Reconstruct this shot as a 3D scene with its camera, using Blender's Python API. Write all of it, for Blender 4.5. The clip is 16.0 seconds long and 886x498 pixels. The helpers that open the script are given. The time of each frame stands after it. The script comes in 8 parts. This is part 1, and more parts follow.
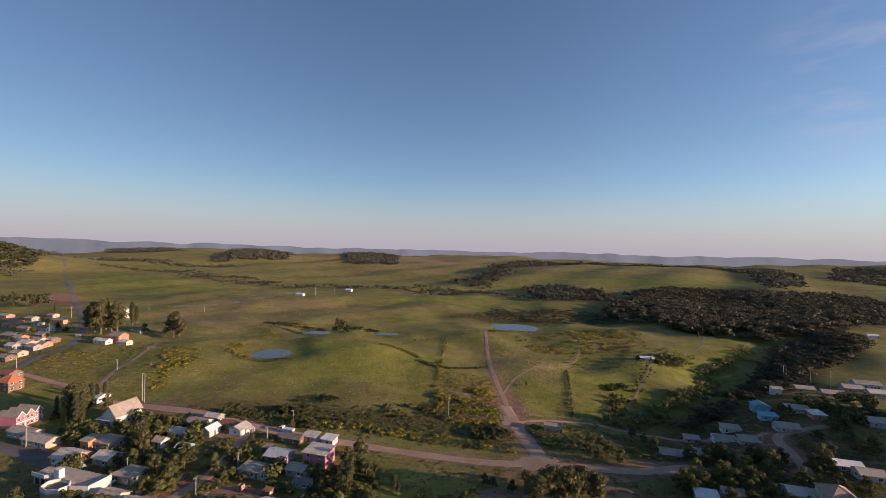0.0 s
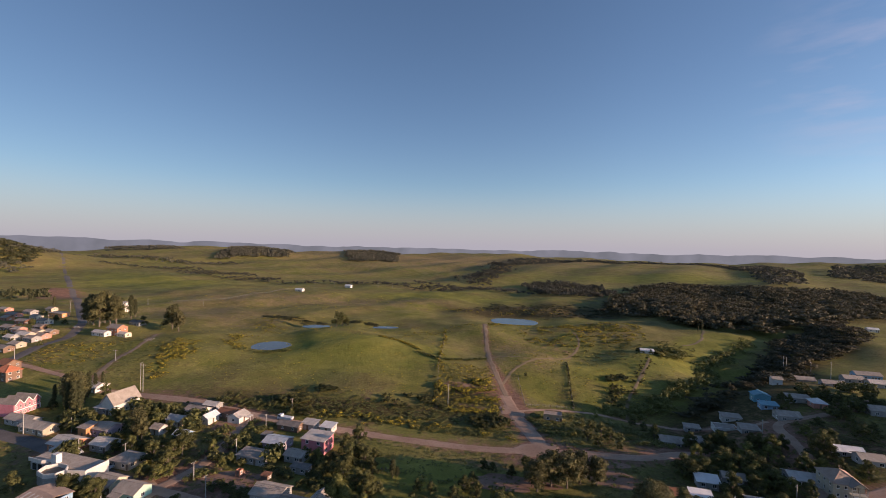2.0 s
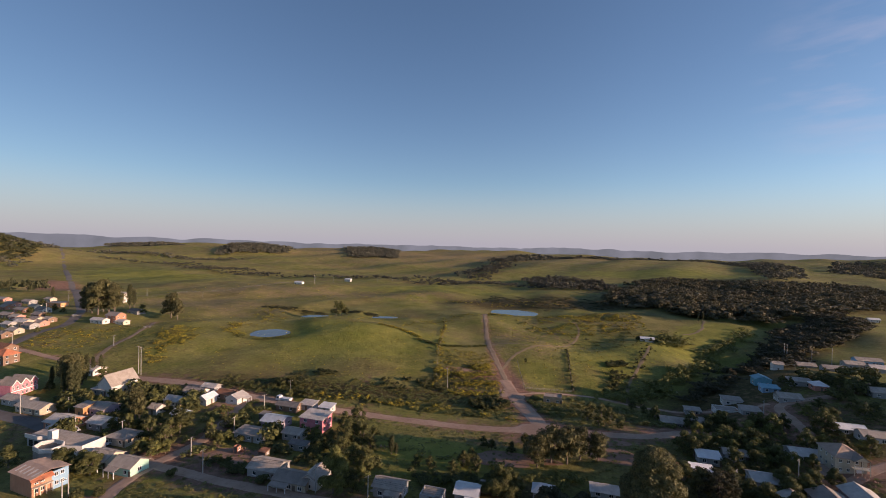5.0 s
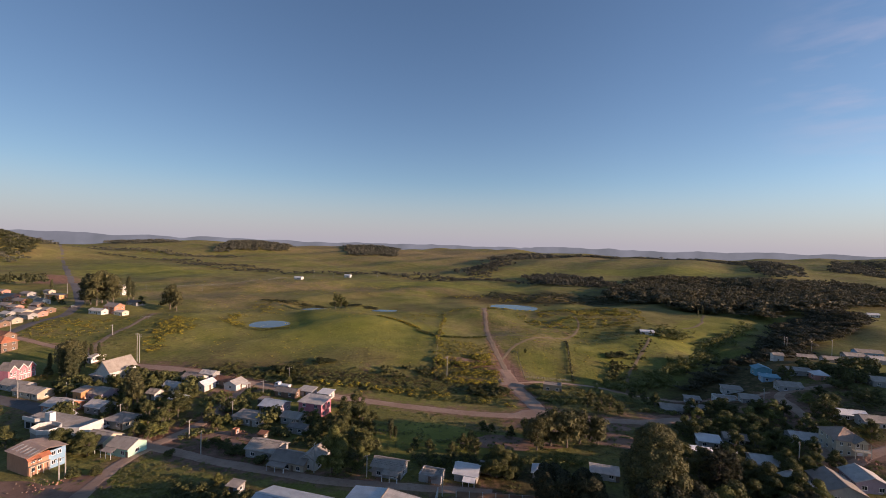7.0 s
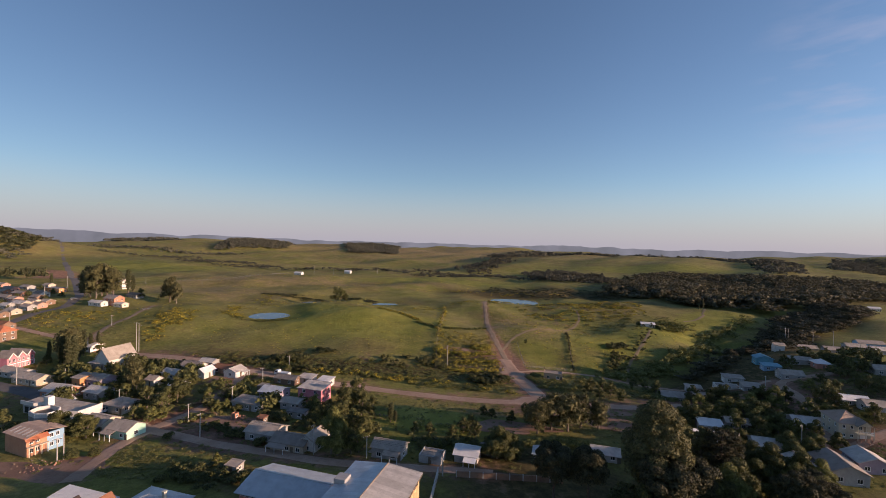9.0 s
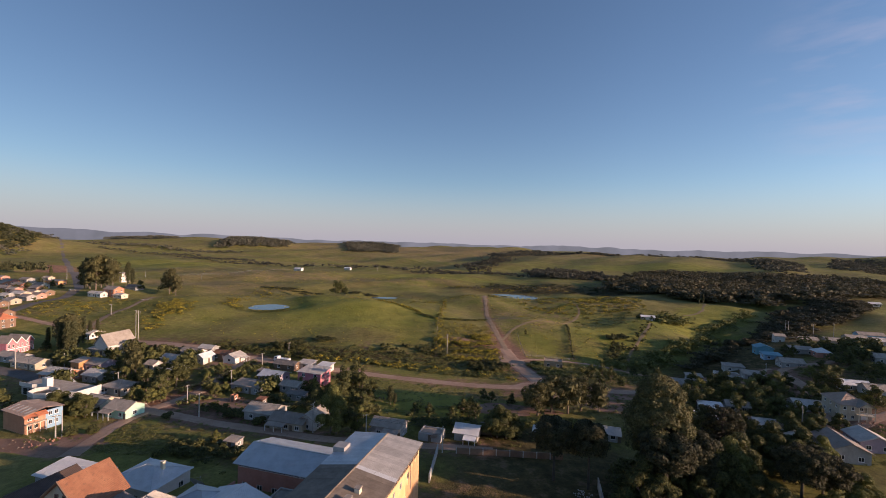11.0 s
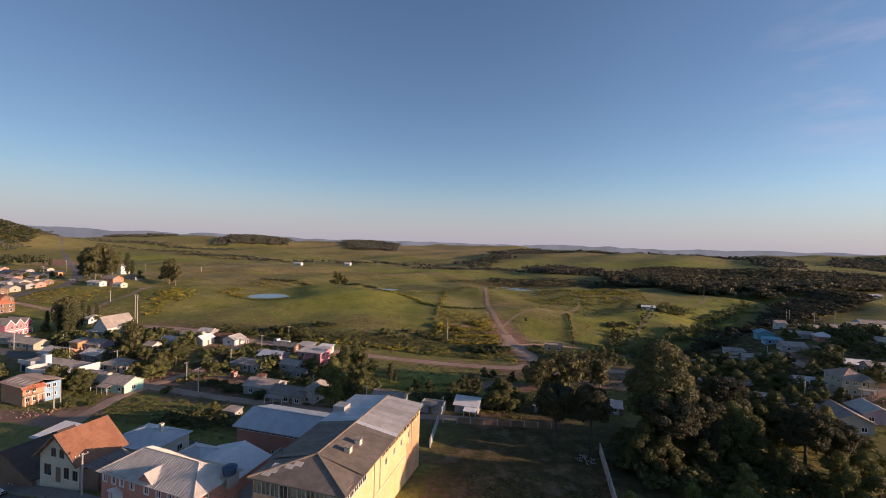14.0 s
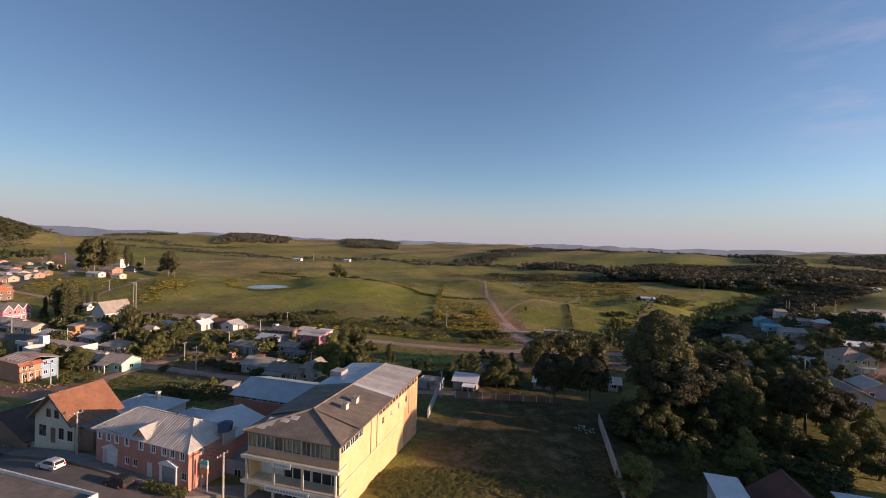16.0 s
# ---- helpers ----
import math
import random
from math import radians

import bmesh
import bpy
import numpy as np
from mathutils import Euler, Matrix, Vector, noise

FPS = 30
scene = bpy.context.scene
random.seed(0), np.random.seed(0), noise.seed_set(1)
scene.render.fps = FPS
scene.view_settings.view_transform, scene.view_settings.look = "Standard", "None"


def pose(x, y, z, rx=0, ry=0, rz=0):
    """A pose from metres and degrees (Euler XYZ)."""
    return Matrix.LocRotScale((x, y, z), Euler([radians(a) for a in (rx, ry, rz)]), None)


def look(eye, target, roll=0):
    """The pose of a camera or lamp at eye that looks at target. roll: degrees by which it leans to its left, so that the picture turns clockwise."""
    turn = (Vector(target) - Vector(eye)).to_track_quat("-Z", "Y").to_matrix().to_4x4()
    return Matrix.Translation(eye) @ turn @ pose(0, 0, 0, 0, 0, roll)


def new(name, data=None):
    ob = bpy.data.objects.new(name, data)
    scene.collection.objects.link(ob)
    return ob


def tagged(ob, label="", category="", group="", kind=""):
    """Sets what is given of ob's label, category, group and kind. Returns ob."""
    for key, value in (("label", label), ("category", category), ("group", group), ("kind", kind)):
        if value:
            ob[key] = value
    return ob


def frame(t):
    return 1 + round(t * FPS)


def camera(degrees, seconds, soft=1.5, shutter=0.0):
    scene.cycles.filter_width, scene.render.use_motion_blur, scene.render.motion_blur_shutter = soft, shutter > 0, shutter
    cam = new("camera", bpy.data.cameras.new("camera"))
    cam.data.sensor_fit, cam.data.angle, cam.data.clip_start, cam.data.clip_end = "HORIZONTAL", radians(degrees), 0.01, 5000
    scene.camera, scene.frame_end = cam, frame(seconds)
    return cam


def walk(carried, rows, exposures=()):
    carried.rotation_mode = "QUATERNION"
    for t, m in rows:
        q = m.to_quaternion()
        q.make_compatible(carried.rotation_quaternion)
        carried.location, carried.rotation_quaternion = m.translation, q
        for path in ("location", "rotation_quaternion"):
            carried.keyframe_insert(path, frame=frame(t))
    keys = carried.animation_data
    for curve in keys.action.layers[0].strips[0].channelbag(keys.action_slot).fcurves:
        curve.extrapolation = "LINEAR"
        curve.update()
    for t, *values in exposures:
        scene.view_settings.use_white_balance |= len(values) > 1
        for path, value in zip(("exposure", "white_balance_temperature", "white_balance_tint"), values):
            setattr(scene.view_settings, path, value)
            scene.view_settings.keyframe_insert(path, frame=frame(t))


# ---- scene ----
cam = camera(92.0, 16.0, 0.8)
PATH = [
    (0, (-0.678, -2.712, 76.574), (-0.677, -0.712, 76.563), 1.1),
    (0.5, (-0.386, -2.417, 75.479), (-0.385, -0.417, 75.465), 1.0),
    (1, (-0.279, -2.173, 74.204), (-0.278, -0.173, 74.189), 1.0),
    (1.5, (-0.381, -1.989, 72.872), (-0.38, 0.011, 72.856), 1.1),
    (2, (-0.392, -1.832, 71.637), (-0.39, 0.168, 71.62), 1.1),
    (2.5, (-0.21, -1.747, 70.384), (-0.209, 0.253, 70.367), 1.1),
    (3, (-0.169, -1.503, 69.101), (-0.166, 0.496, 69.081), 1.1),
    (3.5, (-0.129, -1.345, 67.907), (-0.127, 0.655, 67.885), 1.1),
    (4, (-0.076, -1.075, 66.76), (-0.074, 0.925, 66.734), 1.1),
    (6.5, (0.084, -0.164, 59.559), (0.088, 1.836, 59.534), 1.2),
    (7, (0.016, -0.015, 58.384), (0.02, 1.985, 58.356), 1.3),
    (7.5, (0.09, 0.18, 57.126), (0.093, 2.18, 57.097), 1.3),
    (8, (0.047, 0.358, 55.807), (0.05, 2.357, 55.778), 1.3),
    (8.5, (-0.054, 0.494, 54.53), (-0.051, 2.494, 54.499), 1.3),
    (9, (0.127, 0.679, 53.327), (0.13, 2.679, 53.294), 1.3),
    (11.5, (0.151, 1.067, 46.119), (0.155, 3.067, 46.088), 1.5),
    (12, (0.017, 1.275, 45.14), (0.022, 3.275, 45.107), 1.5),
    (12.5, (-0.005, 1.348, 43.955), (0.0, 3.347, 43.922), 1.4),
    (13, (-0.039, 1.366, 42.587), (-0.034, 3.365, 42.555), 1.5),
    (13.5, (0.002, 1.386, 41.194), (0.007, 3.386, 41.162), 1.5),
    (14, (0.133, 1.447, 39.81), (0.137, 3.447, 39.778), 1.5),
    (14.5, (0.222, 1.521, 38.44), (0.226, 3.521, 38.407), 1.5),
    (15, (0.483, 1.493, 36.73), (0.486, 3.493, 36.697), 1.5),
    (15.5, (0.558, 1.576, 35.15), (0.561, 3.575, 35.118), 1.5),
    (16, (0.689, 1.795, 33.485), (0.693, 3.794, 33.453), 1.5),
]
walk(cam, [(t, look(eye, target, roll)) for t, eye, target, roll in PATH], [(0, 0.53, 6180, 28)])

# ---- world, sun, exposure ----
SUN_AZ = radians(-15.0)      # direction towards the sun, from +x
SUN_EL = radians(10.0)
world = bpy.data.worlds.new("world")
scene.world = world
world.use_nodes = True
_nt = world.node_tree
_sky = _nt.nodes.new("ShaderNodeTexSky")
_sky.sky_type = "NISHITA"
_sky.sun_disc = False
_sky.sun_elevation = SUN_EL
_sky.sun_rotation = radians(90) - SUN_AZ
_sky.altitude = 900
_sky.air_density, _sky.dust_density, _sky.ozone_density = 1.0, 0.8, 2.0
# thin lavender haze low over the horizon, and a wisp of cirrus high on one side
_dir = _nt.nodes.new("ShaderNodeTexCoord").outputs["Generated"]
_sep = _nt.nodes.new("ShaderNodeSeparateXYZ")
_nt.links.new(_dir, _sep.inputs[0])
_low = _nt.nodes.new("ShaderNodeMapRange")
_low.interpolation_type = "SMOOTHSTEP"
for _i, _v in (("From Min", -0.02), ("From Max", 0.15), ("To Min", 0.85), ("To Max", 0.0)):
    _low.inputs[_i].default_value = _v
_nt.links.new(_sep.outputs[2], _low.inputs[0])
_haze = _nt.nodes.new("ShaderNodeMix")
_haze.data_type = "RGBA"
_haze.inputs[7].default_value = (2.92, 2.92, 3.12, 1)
_nt.links.new(_low.outputs[0], _haze.inputs[0])
_tone = _nt.nodes.new("ShaderNodeMix")
_tone.data_type, _tone.blend_type = "RGBA", "MULTIPLY"
_tone.inputs[0].default_value = 1.0
_side = _nt.nodes.new("ShaderNodeVectorMath")
_side.operation = "DOT_PRODUCT"
_side.inputs[1].default_value = (math.cos(SUN_AZ), math.sin(SUN_AZ), 0.0)
_nt.links.new(_dir, _side.inputs[0])
_deep = _nt.nodes.new("ShaderNodeMapRange")
for _i, _v in (("From Min", -0.95), ("From Max", 0.15), ("To Min", 0.72), ("To Max", 1.13)):
    _deep.inputs[_i].default_value = _v
_nt.links.new(_side.outputs["Value"], _deep.inputs[0])
_nt.links.new(_deep.outputs[0], _tone.inputs[7])
_nt.links.new(_sky.outputs[0], _tone.inputs[6])
_clear = _nt.nodes.new("ShaderNodeMix")
_clear.data_type, _clear.blend_type = "RGBA", "MULTIPLY"
_clear.inputs[0].default_value = 1.0
_clear.inputs[7].default_value = (0.92, 1.0, 0.955, 1)
_nt.links.new(_tone.outputs[2], _clear.inputs[6])
_nt.links.new(_clear.outputs[2], _haze.inputs[6])
_dist = _nt.nodes.new("ShaderNodeVectorMath")
_dist.operation = "DISTANCE"
_dist.inputs[1].default_value = Vector((1.0, 0.985, 0.43)).normalized()
_nt.links.new(_dir, _dist.inputs[0])
_near = _nt.nodes.new("ShaderNodeMapRange")
for _i, _v in (("From Min", 0.05), ("From Max", 0.19), ("To Min", 1.0), ("To Max", 0.0)):
    _near.inputs[_i].default_value = _v
_nt.links.new(_dist.outputs["Value"], _near.inputs[0])
_map = _nt.nodes.new("ShaderNodeMapping")
_map.inputs["Rotation"].default_value = (0.5, 0.3, 0.2)
_map.inputs["Scale"].default_value = (5, 5, 22)
_nt.links.new(_dir, _map.inputs[0])
_wisp = _nt.nodes.new("ShaderNodeTexNoise")
_wisp.inputs["Scale"].default_value, _wisp.inputs["Detail"].default_value = 1.6, 6
_nt.links.new(_map.outputs[0], _wisp.inputs["Vector"])
_thin = _nt.nodes.new("ShaderNodeMapRange")
for _i, _v in (("From Min", 0.45), ("From Max", 0.75), ("To Min", 0.0), ("To Max", 0.34)):
    _thin.inputs[_i].default_value = _v
_nt.links.new(_wisp.outputs["Fac"], _thin.inputs[0])
_both = _nt.nodes.new("ShaderNodeMath")
_both.operation = "MULTIPLY"
_nt.links.new(_near.outputs[0], _both.inputs[0])
_nt.links.new(_thin.outputs[0], _both.inputs[1])
_cloud = _nt.nodes.new("ShaderNodeMix")
_cloud.data_type = "RGBA"
_cloud.inputs[7].default_value = (3.9, 3.7, 3.9, 1)
_nt.links.new(_both.outputs[0], _cloud.inputs[0])
_nt.links.new(_haze.outputs[2], _cloud.inputs[6])
_nt.links.new(_cloud.outputs[2], _nt.nodes["Background"].inputs[0])
_nt.nodes["Background"].inputs[1].default_value = 0.104
sun = new("sun", bpy.data.lights.new("sun", "SUN"))
sun.data.energy, sun.data.angle, sun.data.color = 5.0, radians(0.6), (1.0, 0.72, 0.44)
_toward = Vector((math.cos(SUN_AZ) * math.cos(SUN_EL), math.sin(SUN_AZ) * math.cos(SUN_EL), math.sin(SUN_EL)))
sun.matrix_world = look(_toward * 100, (0, 0, 0))
scene.view_settings.exposure = 0.0

# ---- the lie of the land ----
BUMPS = [
    (-420, 420, 200, 7.4), (-200, 190, 80, -2.5), (-20, 45, 60, 5.2), (-52, 60, 16, 2.4), (-85, 140, 40, -1.4),
    (-65, 260, 60, 2.9), (190, 370, 70, 1.0), (215, 270, 50, -6.1), (115, 215, 32, -7.6),
    (140, 140, 45, 2.5), (420, 380, 100, 2.7), (-110, 330, 60, 1.6), (5, 170, 45, -2.4),
    (-170, 270, 60, 2.6), (40, 270, 40, 1.8), (-300, 280, 70, 4.2),
    # the ravine beside the knoll
    (142, 242, 12, -4.0), (176, 264, 14, -6.5), (207, 293, 16, -7.5), (242, 326, 18, -7.0), (290, 352, 24, -6.0), (108, 262, 26, 2.2),
]
BUMPS += [
    # far hills
    (-1950, 2050, 430, 14), (-830, 1760, 150, 14), (-470, 2350, 230, 30), (-1180, 1120, 190, 30), (-1135, 985, 105, 46), (-1150, 2500, 420, 22), (300, 3600, 900, -6),
    (-900, 1500, 260, -8), (-250, 1250, 200, -10), (250, 950, 170, -12), (1500, 1500, 500, -6),
    (600, 1500, 260, 6), (-200, 620, 130, 5),
    # unseen wooded hill beyond the town's edge, towards the sun, to shade the valley
    (345, 128, 42, 31), (50, 1450, 330, -15),
]
BUMPS += [
    # the vale with the dirt lanes, the knoll and the slope with the valley houses
    (225, 215, 48, 5.2), (75, 275, 70, -2.3), (-210, 320, 48, 2.5), (180, 290, 22, -5.2), (330, 305, 70, 4.6), (105, 200, 22, -2.7),
    (90, 320, 22, -3.5), (-30, 230, 32, -1.4), (165, 170, 32, 1.8), (300, 380, 22, -4.5), (30, 380, 22, 2.3), (60, 275, 22, 3.3),
    (150, 320, 22, 1.8), (30, 155, 32, 0.4), (-75, 230, 22, -1.7), (0, 290, 22, -1.6), (255, 395, 22, 1.3), (60, 215, 22, -1.2),
    (-60, 335, 48, 0.8), (195, 245, 22, 3.9), (120, 140, 22, -2.1), (75, 170, 22, 1.6), (150, 140, 22, 3.3), (165, 215, 22, 2.7),
]
BUMPS += [
    # the rounded green rise before the ponds, and the knoll with the farmhouse
    (-50, 300, 28, 6.0), (-92, 322, 20, 2.0), (-12, 292, 18, 2.5), (157, 297, 20, 5.0), (150, 320, 16, -1.5), (127, 124, 16, 3.0), (138, 266, 18, 2.4), (188, 288, 15, -4.0),
    # the brow that hides the wide pond from low down
    (45, 392, 30, 2.4), (104, 396, 30, 2.4), (66, 405, 22, 1.3), (155, 410, 26, 1.5),
]
PONDS = [(-118, 296, 24, -0.6), (-116, 390, 24, -5.0), (-52, 389, 22, -4.6), (77, 456, 49, -9.0)]


def ground_z(x, y):
    """The height of the land at x, y (numbers or arrays)."""
    z = -6.0 + 0 * x
    for bx, by, s, h in BUMPS:
        z = z + h * np.exp(-((x - bx) ** 2 + (y - by) ** 2) / (2 * s * s))
    r = np.clip((np.hypot(x, y) - 700) / 1900, 0, 1)
    z = z + 14 * r * r * (3 - 2 * r)
    r = np.clip((np.hypot(x, y) - 2700) / 1100, 0, 1)
    z = z - 70 * r * r * (3 - 2 * r)
    m = np.clip((y - 185) / 60, 0, 1) * np.clip((900 - y) / 300, 0, 1)
    z = z + m * (1.3 * np.sin(x / 13.5 + 1.7 * np.sin(y / 31)) * np.sin(y / 19 + 1.2 * np.sin(x / 37)) + 0.9 * np.sin(x / 29 - y / 24))
    m = np.clip((y - 440) / 90, 0, 1) * np.clip((1100 - y) / 250, 0, 1)
    z = z + m * (2.2 * np.sin(x / 46 + 1.2 * np.sin(y / 71)) * np.sin(y / 39 + 0.9 * np.sin(x / 83)) + 1.4 * np.sin(x / 27 - y / 58))
    w = np.clip((np.hypot(x, y - 100) - 240) / 900, 0, 1) ** 1.5
    far = np.clip((np.hypot(x, y) - 900) / 1500, 0, 1)
    z = z + far * 5.5 * np.sin(x / 96 + 1.4 * np.sin(y / 150)) * np.sin(y / 120 + 1.1 * np.sin(x / 170))
    z = z + far * 11.0 * (np.sin(x / 260 + 0.9 * np.sin(y / 330)) + np.sin(y / 210 + 1.3 * np.sin(x / 390)))
    z = z + w * 5.0 * (np.sin(x / 73 + 1.1 * np.sin(y / 117)) * np.sin(y / 91 + 0.7) + 0.5 * np.sin(x / 41 - y / 57))
    for px, py, s, level in PONDS:
        k = np.exp(-((((x - px) ** 2 + (y - py) ** 2) / (s * s)) ** 2))
        z = z * (1 - k) + level * k
    return z

# ---- materials ----


def _nodes(name):
    m = bpy.data.materials.new(name)
    m.use_nodes = True
    return m, m.node_tree, m.node_tree.nodes["Principled BSDF"]


def _link(nt, a, b):
    nt.links.new(a, b)


def _noise(nt, vec, scale, detail=4.0, rough=0.55):
    n = nt.nodes.new("ShaderNodeTexNoise")
    n.inputs["Scale"].default_value, n.inputs["Detail"].default_value, n.inputs["Roughness"].default_value = scale, detail, rough
    if vec is not None:
        _link(nt, vec, n.inputs["Vector"])
    return n.outputs["Fac"]


def _ramp(nt, fac, lo, hi):
    r = nt.nodes.new("ShaderNodeMapRange")
    r.inputs["From Min"].default_value, r.inputs["From Max"].default_value = lo, hi
    _link(nt, fac, r.inputs["Value"])
    return r.outputs["Result"]


def _mix(nt, fac, a, b, kind="MIX"):
    m = nt.nodes.new("ShaderNodeMix")
    m.data_type, m.blend_type = "RGBA", kind
    for sock, v in ((m.inputs[0], fac), (m.inputs[6], a), (m.inputs[7], b)):
        if isinstance(v, (int, float)):
            sock.default_value = v
        elif isinstance(v, tuple):
            sock.default_value = (*v, 1)
        else:
            _link(nt, v, sock)
    return m.outputs[2]


def _math(nt, op, a, b=0.0):
    m = nt.nodes.new("ShaderNodeMath")
    m.operation = op
    for sock, v in zip(m.inputs, (a, b)):
        if isinstance(v, (int, float)):
            sock.default_value = v
        else:
            _link(nt, v, sock)
    return m.outputs[0]


def _bump(nt, bsdf, height, strength, dist):
    b = nt.nodes.new("ShaderNodeBump")
    b.inputs["Strength"].default_value, b.inputs["Distance"].default_value = strength, dist
    _link(nt, height, b.inputs["Height"])
    _link(nt, b.outputs[0], bsdf.inputs["Normal"])


def surface(name, c1, c2, stain=None, rough=0.8, metal=0.0, scale=1.5, bump=0.15, ribs=0.0, vary=0.12, amount=0.5, axis="X"):
    """A weathered surface: two tones by noise, stains, optional corrugation along local x, a slight difference from piece to piece."""
    m, nt, p = _nodes(name)
    tc = nt.nodes.new("ShaderNodeTexCoord").outputs["Object"]
    big, fine = _noise(nt, tc, scale * 0.35, 3), _noise(nt, tc, scale * 7, 5, 0.65)
    col = _mix(nt, _ramp(nt, big, 0.35, 0.65), c1, c2)
    if stain:
        mask = _math(nt, "MULTIPLY", _ramp(nt, _noise(nt, tc, scale * 1.1, 6, 0.7), 0.52, 0.72), amount)
        col = _mix(nt, mask, col, stain)
    col = _mix(nt, 0.35, col, _mix(nt, fine, (0.55, 0.55, 0.55), (1.35, 1.35, 1.35)), "MULTIPLY")
    info = nt.nodes.new("ShaderNodeObjectInfo")
    tone = _ramp(nt, info.outputs["Random"], 0, 1)
    tone.node.inputs["To Min"].default_value, tone.node.inputs["To Max"].default_value = 1 - vary, 1 + vary
    hsv = nt.nodes.new("ShaderNodeHueSaturation")
    _link(nt, tone, hsv.inputs["Value"])
    _link(nt, col, hsv.inputs["Color"])
    _link(nt, hsv.outputs[0], p.inputs["Base Color"])
    rr = _ramp(nt, fine, 0.2, 0.8)
    rr.node.inputs["To Min"].default_value, rr.node.inputs["To Max"].default_value = max(0.05, rough - 0.12), min(1.0, rough + 0.12)
    _link(nt, rr, p.inputs["Roughness"])
    p.inputs["Metallic"].default_value = metal
    if ribs:
        w = nt.nodes.new("ShaderNodeTexWave")
        w.inputs["Scale"].default_value = ribs
        w.bands_direction = axis
        _link(nt, tc, w.inputs["Vector"])
        _bump(nt, p, w.outputs["Fac"], 0.8, 0.05)
    else:
        _bump(nt, p, fine, 0.5, bump * 0.1)
    return m


def leafage(name, dark, light, rough=0.65, tip=None, share=0.15):
    """Leaves: tone differs from leaf to leaf, some light comes through."""
    m, nt, p = _nodes(name)
    rnd = nt.nodes.new("ShaderNodeNewGeometry").outputs["Random Per Island"]
    col = _mix(nt, rnd, dark, light)
    if tip:
        pick = nt.nodes.new("ShaderNodeMath")
        pick.operation = "GREATER_THAN"
        wn = nt.nodes.new("ShaderNodeTexWhiteNoise")
        wn.noise_dimensions = "1D"
        _link(nt, rnd, wn.inputs["W"])
        _link(nt, wn.outputs["Value"], pick.inputs[0])
        pick.inputs[1].default_value = 1 - share
        col = _mix(nt, pick.outputs[0], col, tip)
    info = nt.nodes.new("ShaderNodeObjectInfo")
    tone = _ramp(nt, info.outputs["Random"], 0, 1)
    tone.node.inputs["To Min"].default_value, tone.node.inputs["To Max"].default_value = 0.8, 1.2
    hsv = nt.nodes.new("ShaderNodeHueSaturation")
    _link(nt, tone, hsv.inputs["Value"])
    _link(nt, col, hsv.inputs["Color"])
    _link(nt, hsv.outputs[0], p.inputs["Base Color"])
    p.inputs["Roughness"].default_value = rough
    p.inputs["Specular IOR Level"].default_value = 0.25
    tr = nt.nodes.new("ShaderNodeBsdfTranslucent")
    _link(nt, hsv.outputs[0], tr.inputs["Color"])
    mx = nt.nodes.new("ShaderNodeMixShader")
    mx.inputs[0].default_value = 0.16
    out = nt.nodes["Material Output"]
    _link(nt, p.outputs[0], mx.inputs[1])
    _link(nt, tr.outputs[0], mx.inputs[2])
    _link(nt, mx.outputs[0], out.inputs[0])
    return m


